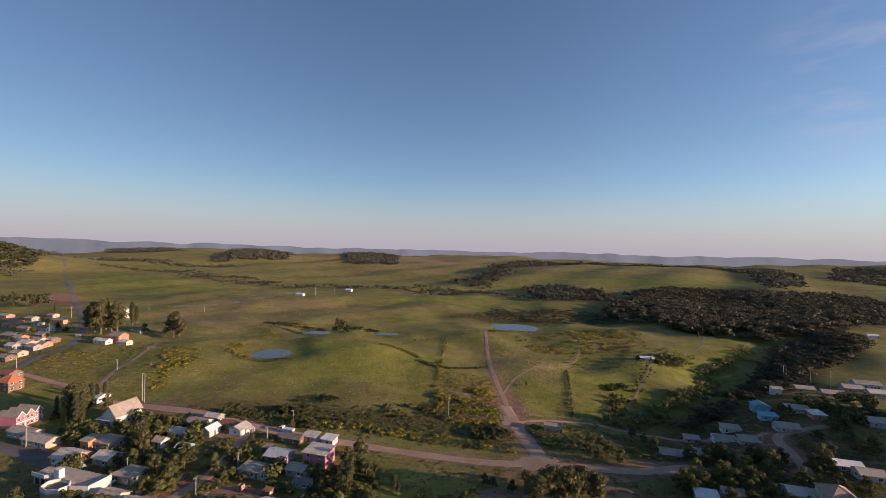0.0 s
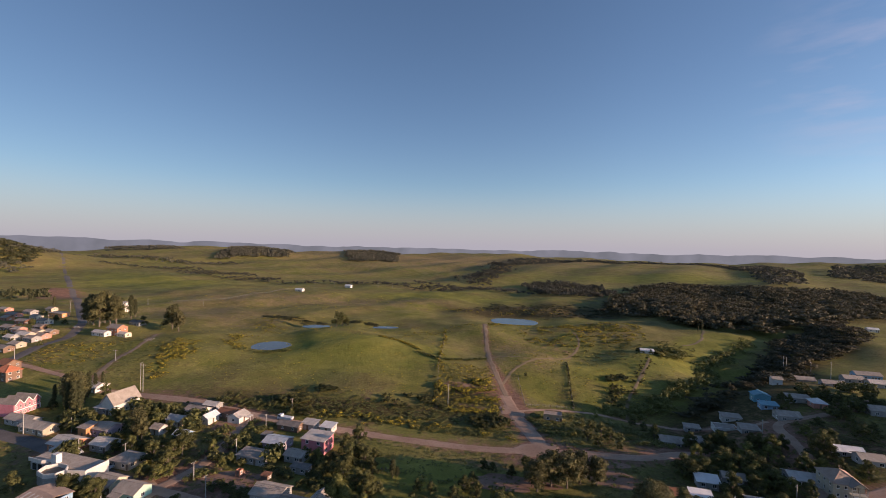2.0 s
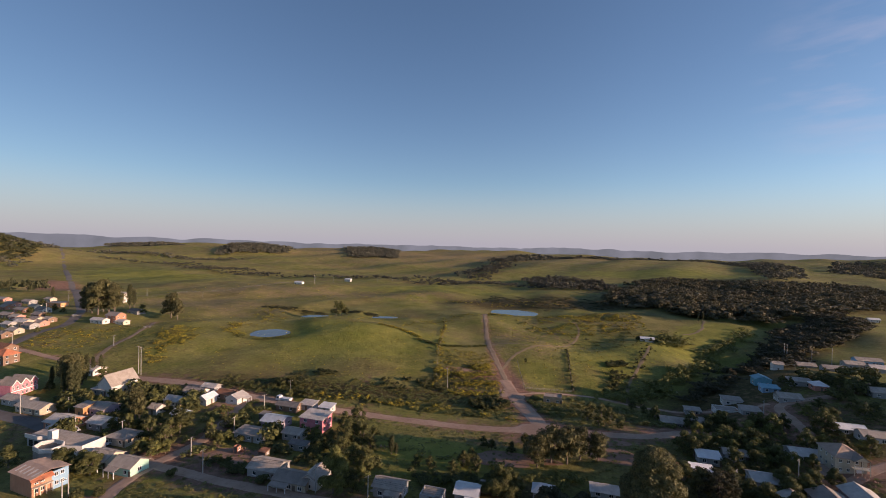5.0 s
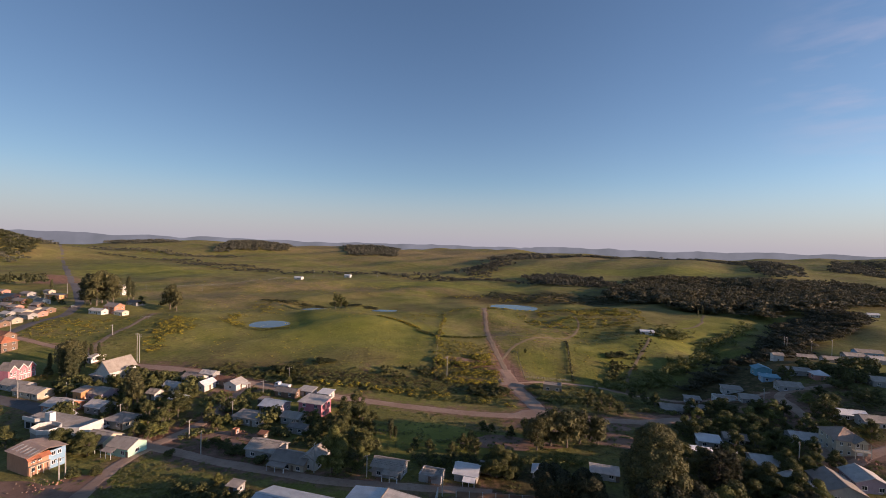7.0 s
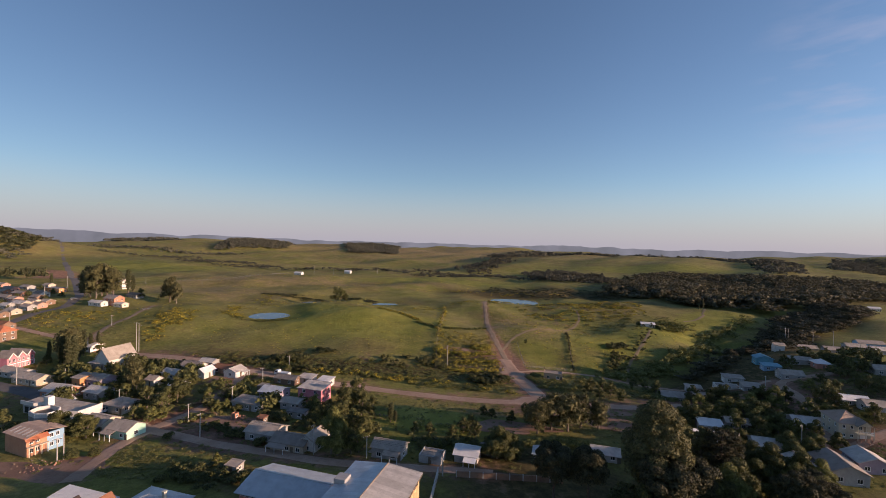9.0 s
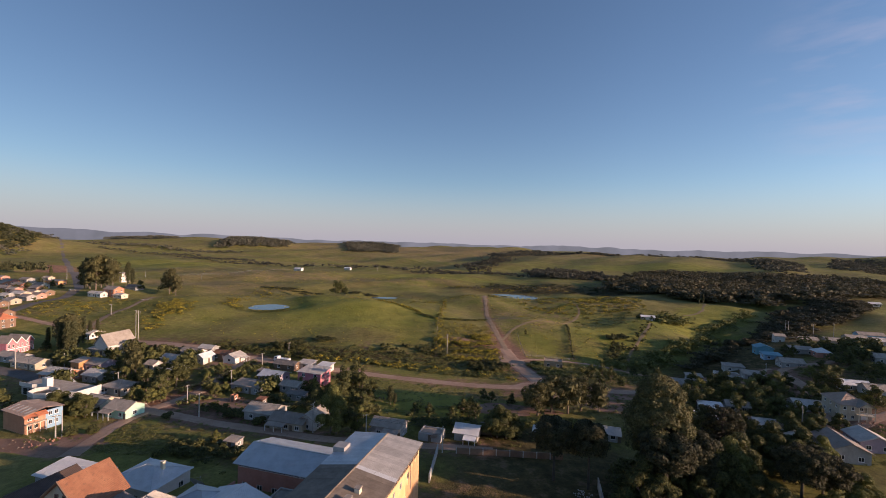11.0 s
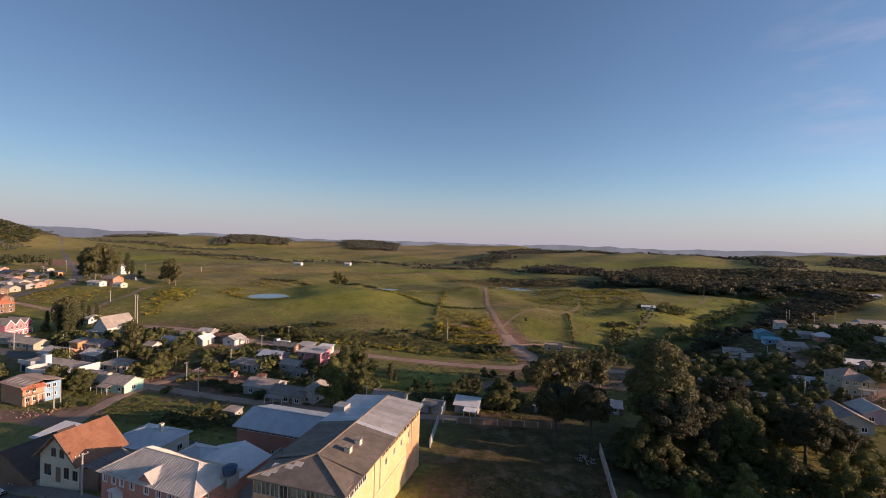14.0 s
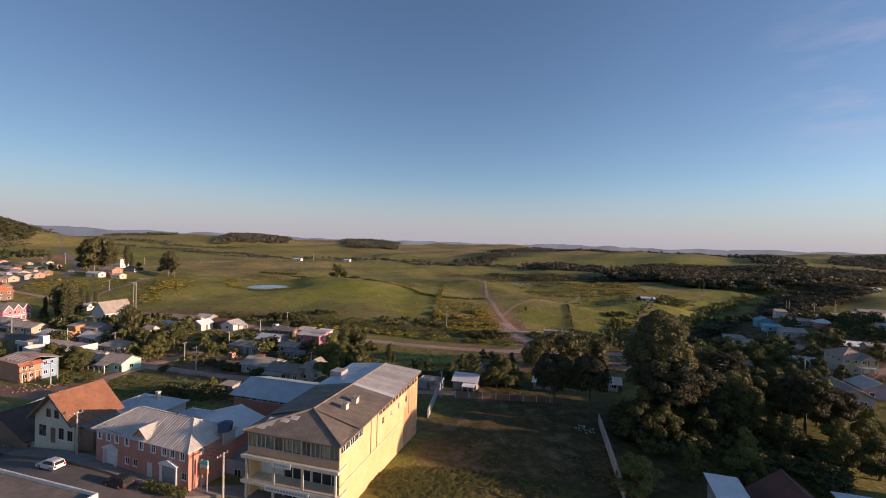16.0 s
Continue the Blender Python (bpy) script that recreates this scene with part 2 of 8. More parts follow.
def land(name):
    """Meadow, dry grass, scrub and bare soil; the land cover comes from the sheet's own 'cover' values."""
    m, nt, p = _nodes(name)
    pos = nt.nodes.new("ShaderNodeNewGeometry").outputs["Position"]
    att = nt.nodes.new("ShaderNodeAttribute")
    att.attribute_name = "cover"
    sep = nt.nodes.new("ShaderNodeSeparateColor")
    _link(nt, att.outputs["Color"], sep.inputs[0])
    soil_a, dry_a, scrub_a = sep.outputs[0], sep.outputs[1], sep.outputs[2]
    n200, n25, n4, n05 = _noise(nt, pos, 0.006, 4), _noise(nt, pos, 0.045, 5, 0.6), _noise(nt, pos, 0.3, 5, 0.65), _noise(nt, pos, 2.5, 4, 0.7)
    lush = _mix(nt, _ramp(nt, n25, 0.35, 0.65), (0.15, 0.158, 0.036), (0.25, 0.228, 0.072))
    dry = _mix(nt, _ramp(nt, n4, 0.3, 0.7), (0.215, 0.165, 0.075), (0.30, 0.225, 0.12))
    scrub = _mix(nt, _ramp(nt, n4, 0.35, 0.65), (0.066, 0.054, 0.024), (0.125, 0.10, 0.042))
    tuss = _ramp(nt, _noise(nt, pos, 0.55, 3, 0.7), 0.60, 0.68)
    soil = _mix(nt, _ramp(nt, n4, 0.3, 0.7), (0.19, 0.105, 0.07), (0.30, 0.18, 0.13))

    def cover(a, lo=0.0, w=0.45):
        s = _math(nt, "ADD", _math(nt, "ADD", a, _math(nt, "MULTIPLY", _math(nt, "SUBTRACT", n25, 0.5), 1.2)), _math(nt, "MULTIPLY", _math(nt, "SUBTRACT", n4, 0.5), 1.3))
        return _ramp(nt, s, 0.5 - w / 2 + lo, 0.5 + w / 2 + lo)

    col = _mix(nt, _math(nt, "MULTIPLY", _ramp(nt, n200, 0.45, 0.62), 0.4), lush, dry)
    brown = _mix(nt, _ramp(nt, n4, 0.3, 0.7), (0.14, 0.105, 0.045), (0.20, 0.15, 0.07))
    col = _mix(nt, _math(nt, "MULTIPLY", _ramp(nt, _noise(nt, pos, 0.017, 4, 0.6), 0.50, 0.64), 0.55), col, brown)
    col = _mix(nt, cover(dry_a), col, dry)
    col = _mix(nt, _math(nt, "MULTIPLY", _math(nt, "MULTIPLY", tuss, _ramp(nt, n25, 0.42, 0.6)), 0.7), col, scrub)
    col = _mix(nt, cover(scrub_a), col, scrub)
    col = _mix(nt, cover(soil_a), col, soil)
    n1 = _noise(nt, pos, 0.75, 5, 0.7)
    lush_a = att.outputs["Alpha"]
    sward = _mix(nt, _ramp(nt, n25, 0.35, 0.65), (0.172, 0.184, 0.035), (0.255, 0.245, 0.053))
    smooth = cover(lush_a, 0.0, 0.3)
    col = _mix(nt, _math(nt, "MULTIPLY", smooth, 0.85), col, sward)
    rough_f = _math(nt, "SUBTRACT", 0.6, _math(nt, "MULTIPLY", smooth, 0.4))
    col = _mix(nt, rough_f, col, _mix(nt, _ramp(nt, n1, 0.3, 0.7), (0.45, 0.47, 0.5), (1.45, 1.42, 1.4)), "MULTIPLY")
    col = _mix(nt, 0.4, col, _mix(nt, _ramp(nt, _noise(nt, pos, 0.11, 5, 0.65), 0.3, 0.7), (0.55, 0.58, 0.6), (1.4, 1.36, 1.3)), "MULTIPLY")
    col = _mix(nt, 0.6, col, _mix(nt, n05, (0.5, 0.5, 0.5), (1.45, 1.45, 1.45)), "MULTIPLY")
    _link(nt, col, p.inputs["Base Color"])
    p.inputs["Roughness"].default_value = 0.95
    p.inputs["Specular IOR Level"].default_value = 0.1
    b = nt.nodes.new("ShaderNodeBump")
    b.inputs["Strength"].default_value, b.inputs["Distance"].default_value = 0.7, 0.5
    _link(nt, _math(nt, "ADD", _math(nt, "ADD", n4, _math(nt, "MULTIPLY", n1, 0.8)), _math(nt, "MULTIPLY", n05, 0.5)), b.inputs["Height"])
    _link(nt, b.outputs[0], p.inputs["Normal"])
    return m


def track_mat(name, c1, c2, wear, rough=0.95):
    m, nt, p = _nodes(name)
    pos = nt.nodes.new("ShaderNodeNewGeometry").outputs["Position"]
    n1, n2, n3 = _noise(nt, pos, 0.12, 4), _noise(nt, pos, 0.9, 5, 0.65), _noise(nt, pos, 6, 4, 0.7)
    col = _mix(nt, _ramp(nt, n1, 0.35, 0.65), c1, c2)
    col = _mix(nt, _math(nt, "MULTIPLY", _ramp(nt, n2, 0.5, 0.7), 0.6), col, wear)
    col = _mix(nt, 0.4, col, _mix(nt, n3, (0.55, 0.55, 0.55), (1.4, 1.4, 1.4)), "MULTIPLY")
    _link(nt, col, p.inputs["Base Color"])
    p.inputs["Roughness"].default_value = rough
    p.inputs["Specular IOR Level"].default_value = 0.2
    _bump(nt, p, n2, 0.4, 0.12)
    return m


def water_mat():
    m, nt, p = _nodes("pond_water")
    pos = nt.nodes.new("ShaderNodeNewGeometry").outputs["Position"]
    p.inputs["Base Color"].default_value = (0.10, 0.095, 0.085, 1)
    p.inputs["Roughness"].default_value = 0.12
    p.inputs["IOR"].default_value = 1.33
    _bump(nt, p, _noise(nt, pos, 1.2, 3), 0.12, 0.05)
    return m


def glass_mat():
    m, nt, p = _nodes("window_glass")
    p.inputs["Base Color"].default_value = (0.03, 0.035, 0.04, 1)
    p.inputs["Roughness"].default_value = 0.08
    p.inputs["IOR"].default_value = 1.5
    return m


def clear_mat():
    m, nt, p = _nodes("clear_glass")
    tr, gl, mx = nt.nodes.new("ShaderNodeBsdfTransparent"), nt.nodes.new("ShaderNodeBsdfGlossy"), nt.nodes.new("ShaderNodeMixShader")
    tr.inputs[0].default_value = (0.85, 0.88, 0.86, 1)
    gl.inputs["Roughness"].default_value = 0.05
    mx.inputs[0].default_value = 0.10
    _link(nt, tr.outputs[0], mx.inputs[1])
    _link(nt, gl.outputs[0], mx.inputs[2])
    _link(nt, mx.outputs[0], nt.nodes["Material Output"].inputs[0])
    return m


M = {}
M["clear"] = clear_mat()
M["land"] = land("land")
M["dirt_road"] = track_mat("dirt_road", (0.34, 0.225, 0.16), (0.43, 0.30, 0.222), (0.24, 0.15, 0.105))
M["soil"] = track_mat("bare_soil", (0.24, 0.14, 0.095), (0.33, 0.21, 0.15), (0.17, 0.10, 0.07))
M["worn_grass"] = track_mat("worn_grass", (0.21, 0.165, 0.095), (0.27, 0.20, 0.125), (0.16, 0.145, 0.055))
M["track_soil"] = track_mat("track_soil", (0.225, 0.165, 0.115), (0.29, 0.215, 0.155), (0.18, 0.15, 0.07))
M["asphalt"] = track_mat("asphalt", (0.125, 0.112, 0.105), (0.17, 0.152, 0.142), (0.20, 0.18, 0.165), 0.9)
M["paving"] = track_mat("paving", (0.23, 0.20, 0.18), (0.30, 0.27, 0.24), (0.16, 0.14, 0.125))
M["water"], M["glass"] = water_mat(), glass_mat()
GREY_STAIN = (0.13, 0.12, 0.11)

def wall_paint(name, c1, c2, stain, more):
    M[name] = surface(name, c1, c2, stain, **more)


wall_paint("white", (0.60, 0.57, 0.53), (0.70, 0.67, 0.63), (0.45, 0.42, 0.38), {})
wall_paint("cream", (0.62, 0.54, 0.40), (0.70, 0.62, 0.48), (0.40, 0.34, 0.26), {})
wall_paint("beige", (0.46, 0.38, 0.28), (0.54, 0.46, 0.35), (0.30, 0.25, 0.19), {})
wall_paint("yellow", (0.66, 0.42, 0.20), (0.72, 0.48, 0.25), (0.58, 0.22, 0.10), {"amount": 0.25})
wall_paint("pink", (0.60, 0.20, 0.24), (0.66, 0.26, 0.30), (0.45, 0.12, 0.14), {})
wall_paint("salmon", (0.50, 0.22, 0.16), (0.55, 0.26, 0.20), (0.33, 0.16, 0.12), {})
wall_paint("mint", (0.36, 0.58, 0.46), (0.42, 0.64, 0.52), (0.30, 0.42, 0.34), {})
wall_paint("blue", (0.24, 0.40, 0.56), (0.30, 0.46, 0.62), (0.20, 0.28, 0.36), {})
wall_paint("grey", (0.32, 0.31, 0.30), (0.40, 0.385, 0.37), (0.20, 0.19, 0.18), {})
wall_paint("brown", (0.20, 0.12, 0.08), (0.26, 0.165, 0.11), (0.12, 0.08, 0.06), {})
wall_paint("wood", (0.15, 0.11, 0.08), (0.22, 0.165, 0.12), (0.09, 0.07, 0.055), {})
wall_paint("orange", (0.62, 0.28, 0.11), (0.68, 0.34, 0.15), (0.42, 0.20, 0.10), {})
wall_paint("brick", (0.40, 0.17, 0.10), (0.47, 0.22, 0.13), (0.27, 0.13, 0.09), {"scale": 3})
wall_paint("terracotta", (0.44, 0.22, 0.13), (0.50, 0.27, 0.165), (0.30, 0.16, 0.10), {})
wall_paint("tan", (0.42, 0.29, 0.18), (0.48, 0.34, 0.22), (0.32, 0.21, 0.13), {})
wall_paint("red_mottled", (0.60, 0.33, 0.17), (0.66, 0.40, 0.22), (0.46, 0.10, 0.05), {"amount": 0.6})
wall_paint("curtain_green", (0.30, 0.33, 0.24), (0.38, 0.40, 0.30), None, {})
wall_paint("concrete", (0.36, 0.34, 0.31), (0.44, 0.42, 0.385), GREY_STAIN, {})
wall_paint("lilac", (0.34, 0.27, 0.33), (0.40, 0.32, 0.38), (0.24, 0.19, 0.23), {})
wall_paint("turquoise", (0.12, 0.32, 0.40), (0.16, 0.38, 0.46), (0.10, 0.27, 0.32), {})
wall_paint("dark", (0.03, 0.028, 0.026), (0.05, 0.046, 0.042), (0.02, 0.02, 0.02), {})
wall_paint("trim_white", (0.74, 0.72, 0.70), (0.80, 0.79, 0.77), None, {})
wall_paint("black", (0.02, 0.02, 0.02), (0.03, 0.03, 0.03), None, {"rough": 0.5})

def roof_sheet(name, c1, c2, stain, more):
    M[name] = surface(name, c1, c2, stain, ribs=1.6, **more)
    if name == "roof_white":
        M["roof_pale_y"] = surface("roof_pale_y", c1, c2, stain, ribs=1.6, axis="Y", **more)
    if name in ("roof_dark", "roof_zinc", "roof_light", "roof_rust"):
        M[name + "_y"] = surface(name + "_y", c1, c2, stain, ribs=1.6, axis="Y", **more)


roof_sheet("roof_grey", (0.31, 0.265, 0.222), (0.40, 0.345, 0.292), (0.16, 0.13, 0.105), {})
roof_sheet("roof_dark", (0.17, 0.15, 0.135), (0.23, 0.205, 0.185), (0.10, 0.09, 0.08), {})
roof_sheet("roof_brown", (0.26, 0.215, 0.18), (0.33, 0.275, 0.235), (0.15, 0.12, 0.10), {})
roof_sheet("roof_light", (0.47, 0.425, 0.38), (0.59, 0.54, 0.49), (0.30, 0.26, 0.22), {})
roof_sheet("roof_white", (0.70, 0.69, 0.68), (0.78, 0.77, 0.76), (0.45, 0.42, 0.40), {"amount": 0.3})
roof_sheet("roof_zinc", (0.50, 0.52, 0.54), (0.60, 0.62, 0.64), (0.36, 0.33, 0.31), {"rough": 0.5, "metal": 0.35, "amount": 0.3})
roof_sheet("roof_black", (0.075, 0.05, 0.042), (0.11, 0.075, 0.06), (0.05, 0.035, 0.03), {})
roof_sheet("roof_maroon", (0.13, 0.05, 0.04), (0.17, 0.07, 0.055), (0.08, 0.04, 0.03), {})
roof_sheet("roof_rust", (0.25, 0.105, 0.055), (0.32, 0.145, 0.078), (0.15, 0.075, 0.045), {"amount": 0.8})
roof_sheet("roof_clay", (0.52, 0.17, 0.08), (0.58, 0.22, 0.11), (0.32, 0.12, 0.07), {})
roof_sheet("roof_turquoise", (0.13, 0.30, 0.38), (0.17, 0.35, 0.43), (0.16, 0.32, 0.38), {})
roof_sheet("roof_taupe", (0.34, 0.24, 0.185), (0.40, 0.29, 0.225), (0.22, 0.16, 0.13), {})
M["roof_aged"] = surface("roof_aged", (0.165, 0.13, 0.10), (0.225, 0.182, 0.142), (0.10, 0.08, 0.064), scale=2.2, amount=0.6)
M["bark"] = surface("bark", (0.13, 0.10, 0.075), (0.20, 0.16, 0.125), (0.07, 0.055, 0.045), scale=3)
M["bark_dark"] = surface("bark_dark", (0.05, 0.04, 0.032), (0.085, 0.07, 0.055), (0.03, 0.025, 0.02), scale=3)
M["bark_pale"] = surface("bark_pale", (0.34, 0.29, 0.24), (0.45, 0.40, 0.34), (0.20, 0.16, 0.13), scale=3)
M["leaf_euc"] = leafage("leaf_euc", (0.062, 0.062, 0.026), (0.16, 0.148, 0.058))
M["leaf_broad"] = leafage("leaf_broad", (0.042, 0.047, 0.018), (0.145, 0.147, 0.046))
M["leaf_arau"] = leafage("leaf_arau", (0.022, 0.024, 0.013), (0.088, 0.083, 0.038))
M["leaf_cyp"] = leafage("leaf_cyp", (0.038, 0.044, 0.02), (0.098, 0.1, 0.042))
# lighter olive; for sunlit trees and bushes the sun is in the colour
M["leaf_olive"] = leafage("leaf_olive", (0.085, 0.094, 0.026), (0.215, 0.212, 0.062))
M["leaf_gorse"] = leafage("leaf_gorse", (0.07, 0.072, 0.022), (0.17, 0.155, 0.042), tip=(0.58, 0.46, 0.035), share=0.34)
M["leaf_grass"] = leafage("leaf_grass", (0.09, 0.10, 0.028), (0.23, 0.21, 0.07))
# far woods: distance haze put into the leaf colour, paler and greyer
M["leaf_far_haze"] = leafage("leaf_far_haze", (0.068, 0.068, 0.05), (0.115, 0.112, 0.08))
M["leaf_wood"] = leafage("leaf_wood", (0.062, 0.056, 0.03), (0.1, 0.09, 0.047))

# ---- builders ----
GRID = -16.0               # the town's streets run at this angle to x


class Geo:
    """Collects boxes and faces and makes one mesh of them."""

    def __init__(self):
        self.v, self.f = [], []

    def poly(self, *pts):
        n = len(self.v)
        self.v += [tuple(p) for p in pts]
        self.f.append(tuple(range(n, n + len(pts))))

    def hull(self, a, b):
        """A solid between two loops of points in the same order."""
        n, k = len(self.v), len(a)
        self.v += [tuple(p) for p in a] + [tuple(p) for p in b]
        self.f.append(tuple(range(n + k - 1, n - 1, -1)))
        self.f.append(tuple(range(n + k, n + 2 * k)))
        for i in range(k):
            j = (i + 1) % k
            self.f.append((n + i, n + j, n + k + j, n + k + i))

    def box(self, x0, y0, z0, x1, y1, z1):
        self.hull([(x0, y0, z0), (x1, y0, z0), (x1, y1, z0), (x0, y1, z0)], [(x0, y0, z1), (x1, y0, z1), (x1, y1, z1), (x0, y1, z1)])

    def slab(self, a, b, c, d, thick):
        """A plate with the top corners a, b, c, d."""
        p = [Vector(q) for q in (a, b, c, d)]
        nrm = (p[1] - p[0]).cross(p[3] - p[0]).normalized()
        if nrm.z < 0:
            nrm = -nrm
        self.hull([q - nrm * thick for q in p], p)

    def rod(self, a, b, r0, r1, sides=6):
        a, b = Vector(a), Vector(b)
        d = (b - a).normalized()
        u = d.orthogonal().normalized()
        w = d.cross(u)
        ring = [(math.cos(2 * math.pi * i / sides), math.sin(2 * math.pi * i / sides)) for i in range(sides)]
        self.hull([a + (u * c + w * s) * r0 for c, s in ring], [b + (u * c + w * s) * r1 for c, s in ring])

    def welded(self, name):
        """One connected mesh: shared corners joined, faces between touching blocks taken out."""
        bm = bmesh.new()
        bv = [bm.verts.new(v) for v in self.v]
        for f in self.f:
            bm.faces.new([bv[i] for i in f])
        bmesh.ops.remove_doubles(bm, verts=bm.verts, dist=0.004)
        seen = {}
        for f in bm.faces:
            c = f.calc_center_median()
            seen.setdefault((round(c.x, 2), round(c.y, 2), round(c.z, 2)), []).append(f)
        gone = [f for fs in seen.values() if len(fs) > 1 for f in fs]
        inner = [f for f in bm.faces if f.is_valid and all(len(e.link_faces) > 3 for e in f.edges)]
        bmesh.ops.delete(bm, geom=list(set(gone + inner)), context="FACES_ONLY")
        bmesh.ops.recalc_face_normals(bm, faces=bm.faces)
        me = bpy.data.meshes.new(name)
        bm.to_mesh(me)
        bm.free()
        return me

    def mesh(self, name, fix=True):
        me = bpy.data.meshes.new(name)
        me.from_pydata(self.v, [], self.f)
        if fix:
            bm = bmesh.new()
            bm.from_mesh(me)
            bmesh.ops.recalc_face_normals(bm, faces=bm.faces)
            bm.to_mesh(me)
            bm.free()
        me.update()
        return me


def part(name, geo, material, parent=None, label="", m=None, fix=True):
    me = geo.mesh(name, fix) if isinstance(geo, Geo) else geo
    if not me.materials:
        me.materials.append(M[material])
    ob = new(name, me)
    if parent is not None:
        ob.parent = parent
    if m is not None:
        ob.matrix_basis = m
    return tagged(ob, label)


def thing(name, m, label, category, group="", kind=""):
    ob = new(name)
    ob.empty_display_size = 0.2
    ob.matrix_basis = m
    return tagged(ob, label, category, group, kind)


_cache = {}


def once(key, make):
    if key not in _cache:
        _cache[key] = make()
    return _cache[key]


def wall_with_holes(geo, x0, x1, z0, z1, y0, y1, holes):
    """A wall along x with rectangular openings (a, b, c, d): x from a to b, z from c to d."""
    t = abs(y1 - y0)
    xs = sorted({x0, x0 + t, x1 - t, x1, *(v for h in holes for v in h[:2])})
    zs = sorted({z0, z1, *(v for h in holes for v in h[2:])})
    for i in range(len(xs) - 1):
        for j in range(len(zs) - 1):
            xm, zm = (xs[i] + xs[i + 1]) / 2, (zs[j] + zs[j + 1]) / 2
            if not any(a < xm < b and c < zm < d for a, b, c, d in holes):
                geo.box(xs[i], y0, zs[j], xs[i + 1], y1, zs[j + 1])


def window_mesh(w, h):
    def make():
        g = Geo()
        t = 0.09
        for a in ((-w / 2, 0, -w / 2 + t, h), (w / 2 - t, 0, w / 2, h), (-w / 2 + t, 0, w / 2 - t, t), (-w / 2 + t, h - t, w / 2 - t, h), (-0.03, t, 0.03, h - t)):
            g.box(a[0], -0.06, a[1], a[2], 0.06, a[3])
        return g.mesh("window")
    return once(("win", round(w, 2), round(h, 2)), make)


def pane_mesh(w, h):
    def make():
        g = Geo()
        g.box(-w / 2 + 0.09, -0.012, 0.09, w / 2 - 0.09, 0.012, h - 0.09)
        return g.mesh("pane")
    return once(("pane", round(w, 2), round(h, 2)), make)


def sill_mesh(w):
    def make():
        g = Geo()
        g.box(-w / 2 - 0.08, -0.12, -0.08, w / 2 + 0.08, 0.08, -0.003)
        return g.mesh("sill")
    return once(("sill", round(w, 2)), make)


def add_window(parent, m, w, h, frame_mat="trim_white"):
    me = window_mesh(w, h)
    if frame_mat != "trim_white":
        me = once(("win", round(w, 2), round(h, 2), frame_mat), lambda: me.copy())
    win = part("window", me, frame_mat, parent, m=m)
    part("pane", pane_mesh(w, h), "glass", win)
    part("sill", sill_mesh(w), "trim_white", win)
    return win


def door_mesh(w, h):
    def make():
        g = Geo()
        g.box(-w / 2, -0.05, 0, w / 2, 0.03, h)
        for z in (0.25, h * 0.55):
            g.box(-w / 2 + 0.15, -0.075, z, w / 2 - 0.15, -0.05, z + h * 0.35)
        return g.mesh("door")
    return once(("door", round(w, 2), round(h, 2)), make)


def pitched_roof(g, w, d, h, rise, over, kind, thick=0.14, seams=0.0):
    """Roof plates over a w x d plan at height h, the ridge along x."""
    W, D = w / 2 + over, d / 2 + over
    k = over * rise / (d / 2)
    if kind == "gable":
        for s in (-1, 1):
            g.slab((-W, s * D, h - k), (W, s * D, h - k), (W, 0, h + rise), (-W, 0, h + rise), thick)
            n = int(2 * W / seams) if seams else 0
            for i in range(1, n):
                x = -W + 2 * W * i / n
                g.slab((x - 0.04, s * D, h - k + 0.06), (x + 0.04, s * D, h - k + 0.06), (x + 0.04, 0.0, h + rise + 0.06), (x - 0.04, 0.0, h + rise + 0.06), 0.08)
        g.box(-W, -0.16, h + rise - 0.05, W, 0.16, h + rise + 0.05)
    elif kind == "hip":
        r = max(0.1, W - D)
        z0, z1 = h - k, h + rise
        for s in (-1, 1):
            g.slab((-W, s * D, z0), (W, s * D, z0), (r, 0, z1), (-r, 0, z1), thick)
            p = [Vector((s * W, -D, z0)), Vector((s * W, D, z0)), Vector((s * r, 0, z1))]
            g.hull([q - Vector((0, 0, thick)) for q in p], p)
            for t in (-1, 1):
                g.rod((s * W, t * D, z0 + 0.02), (s * r, 0, z1 + 0.03), 0.09, 0.09, 5)
        g.rod((-r, 0, z1 + 0.03), (r, 0, z1 + 0.03), 0.1, 0.1, 5)
    elif kind == "shed":
        g.slab((-W, -D, h - 0.02), (W, -D, h - 0.02), (W, D, h + rise), (-W, D, h + rise), thick)
    else:
        g.box(-w / 2 + 0.2, -d / 2 + 0.2, h - 0.5, w / 2 - 0.2, d / 2 - 0.2, h - 0.35)


WORDS = {"roof_aged": "weathered brown", "roof_grey": "grey fibre-cement", "roof_dark": "dark grey", "roof_brown": "brownish sheet", "roof_light": "pale sheet", "roof_white": "white metal",
         "roof_zinc": "zinc sheet", "roof_rust": "rusty brown", "roof_black": "dark brown", "roof_maroon": "dark maroon", "roof_clay": "red clay-tile", "roof_turquoise": "turquoise sheet", "roof_taupe": "taupe tile",
         "lilac": "lilac-grey", "concrete": "bare concrete", "wood": "unpainted wooden"}


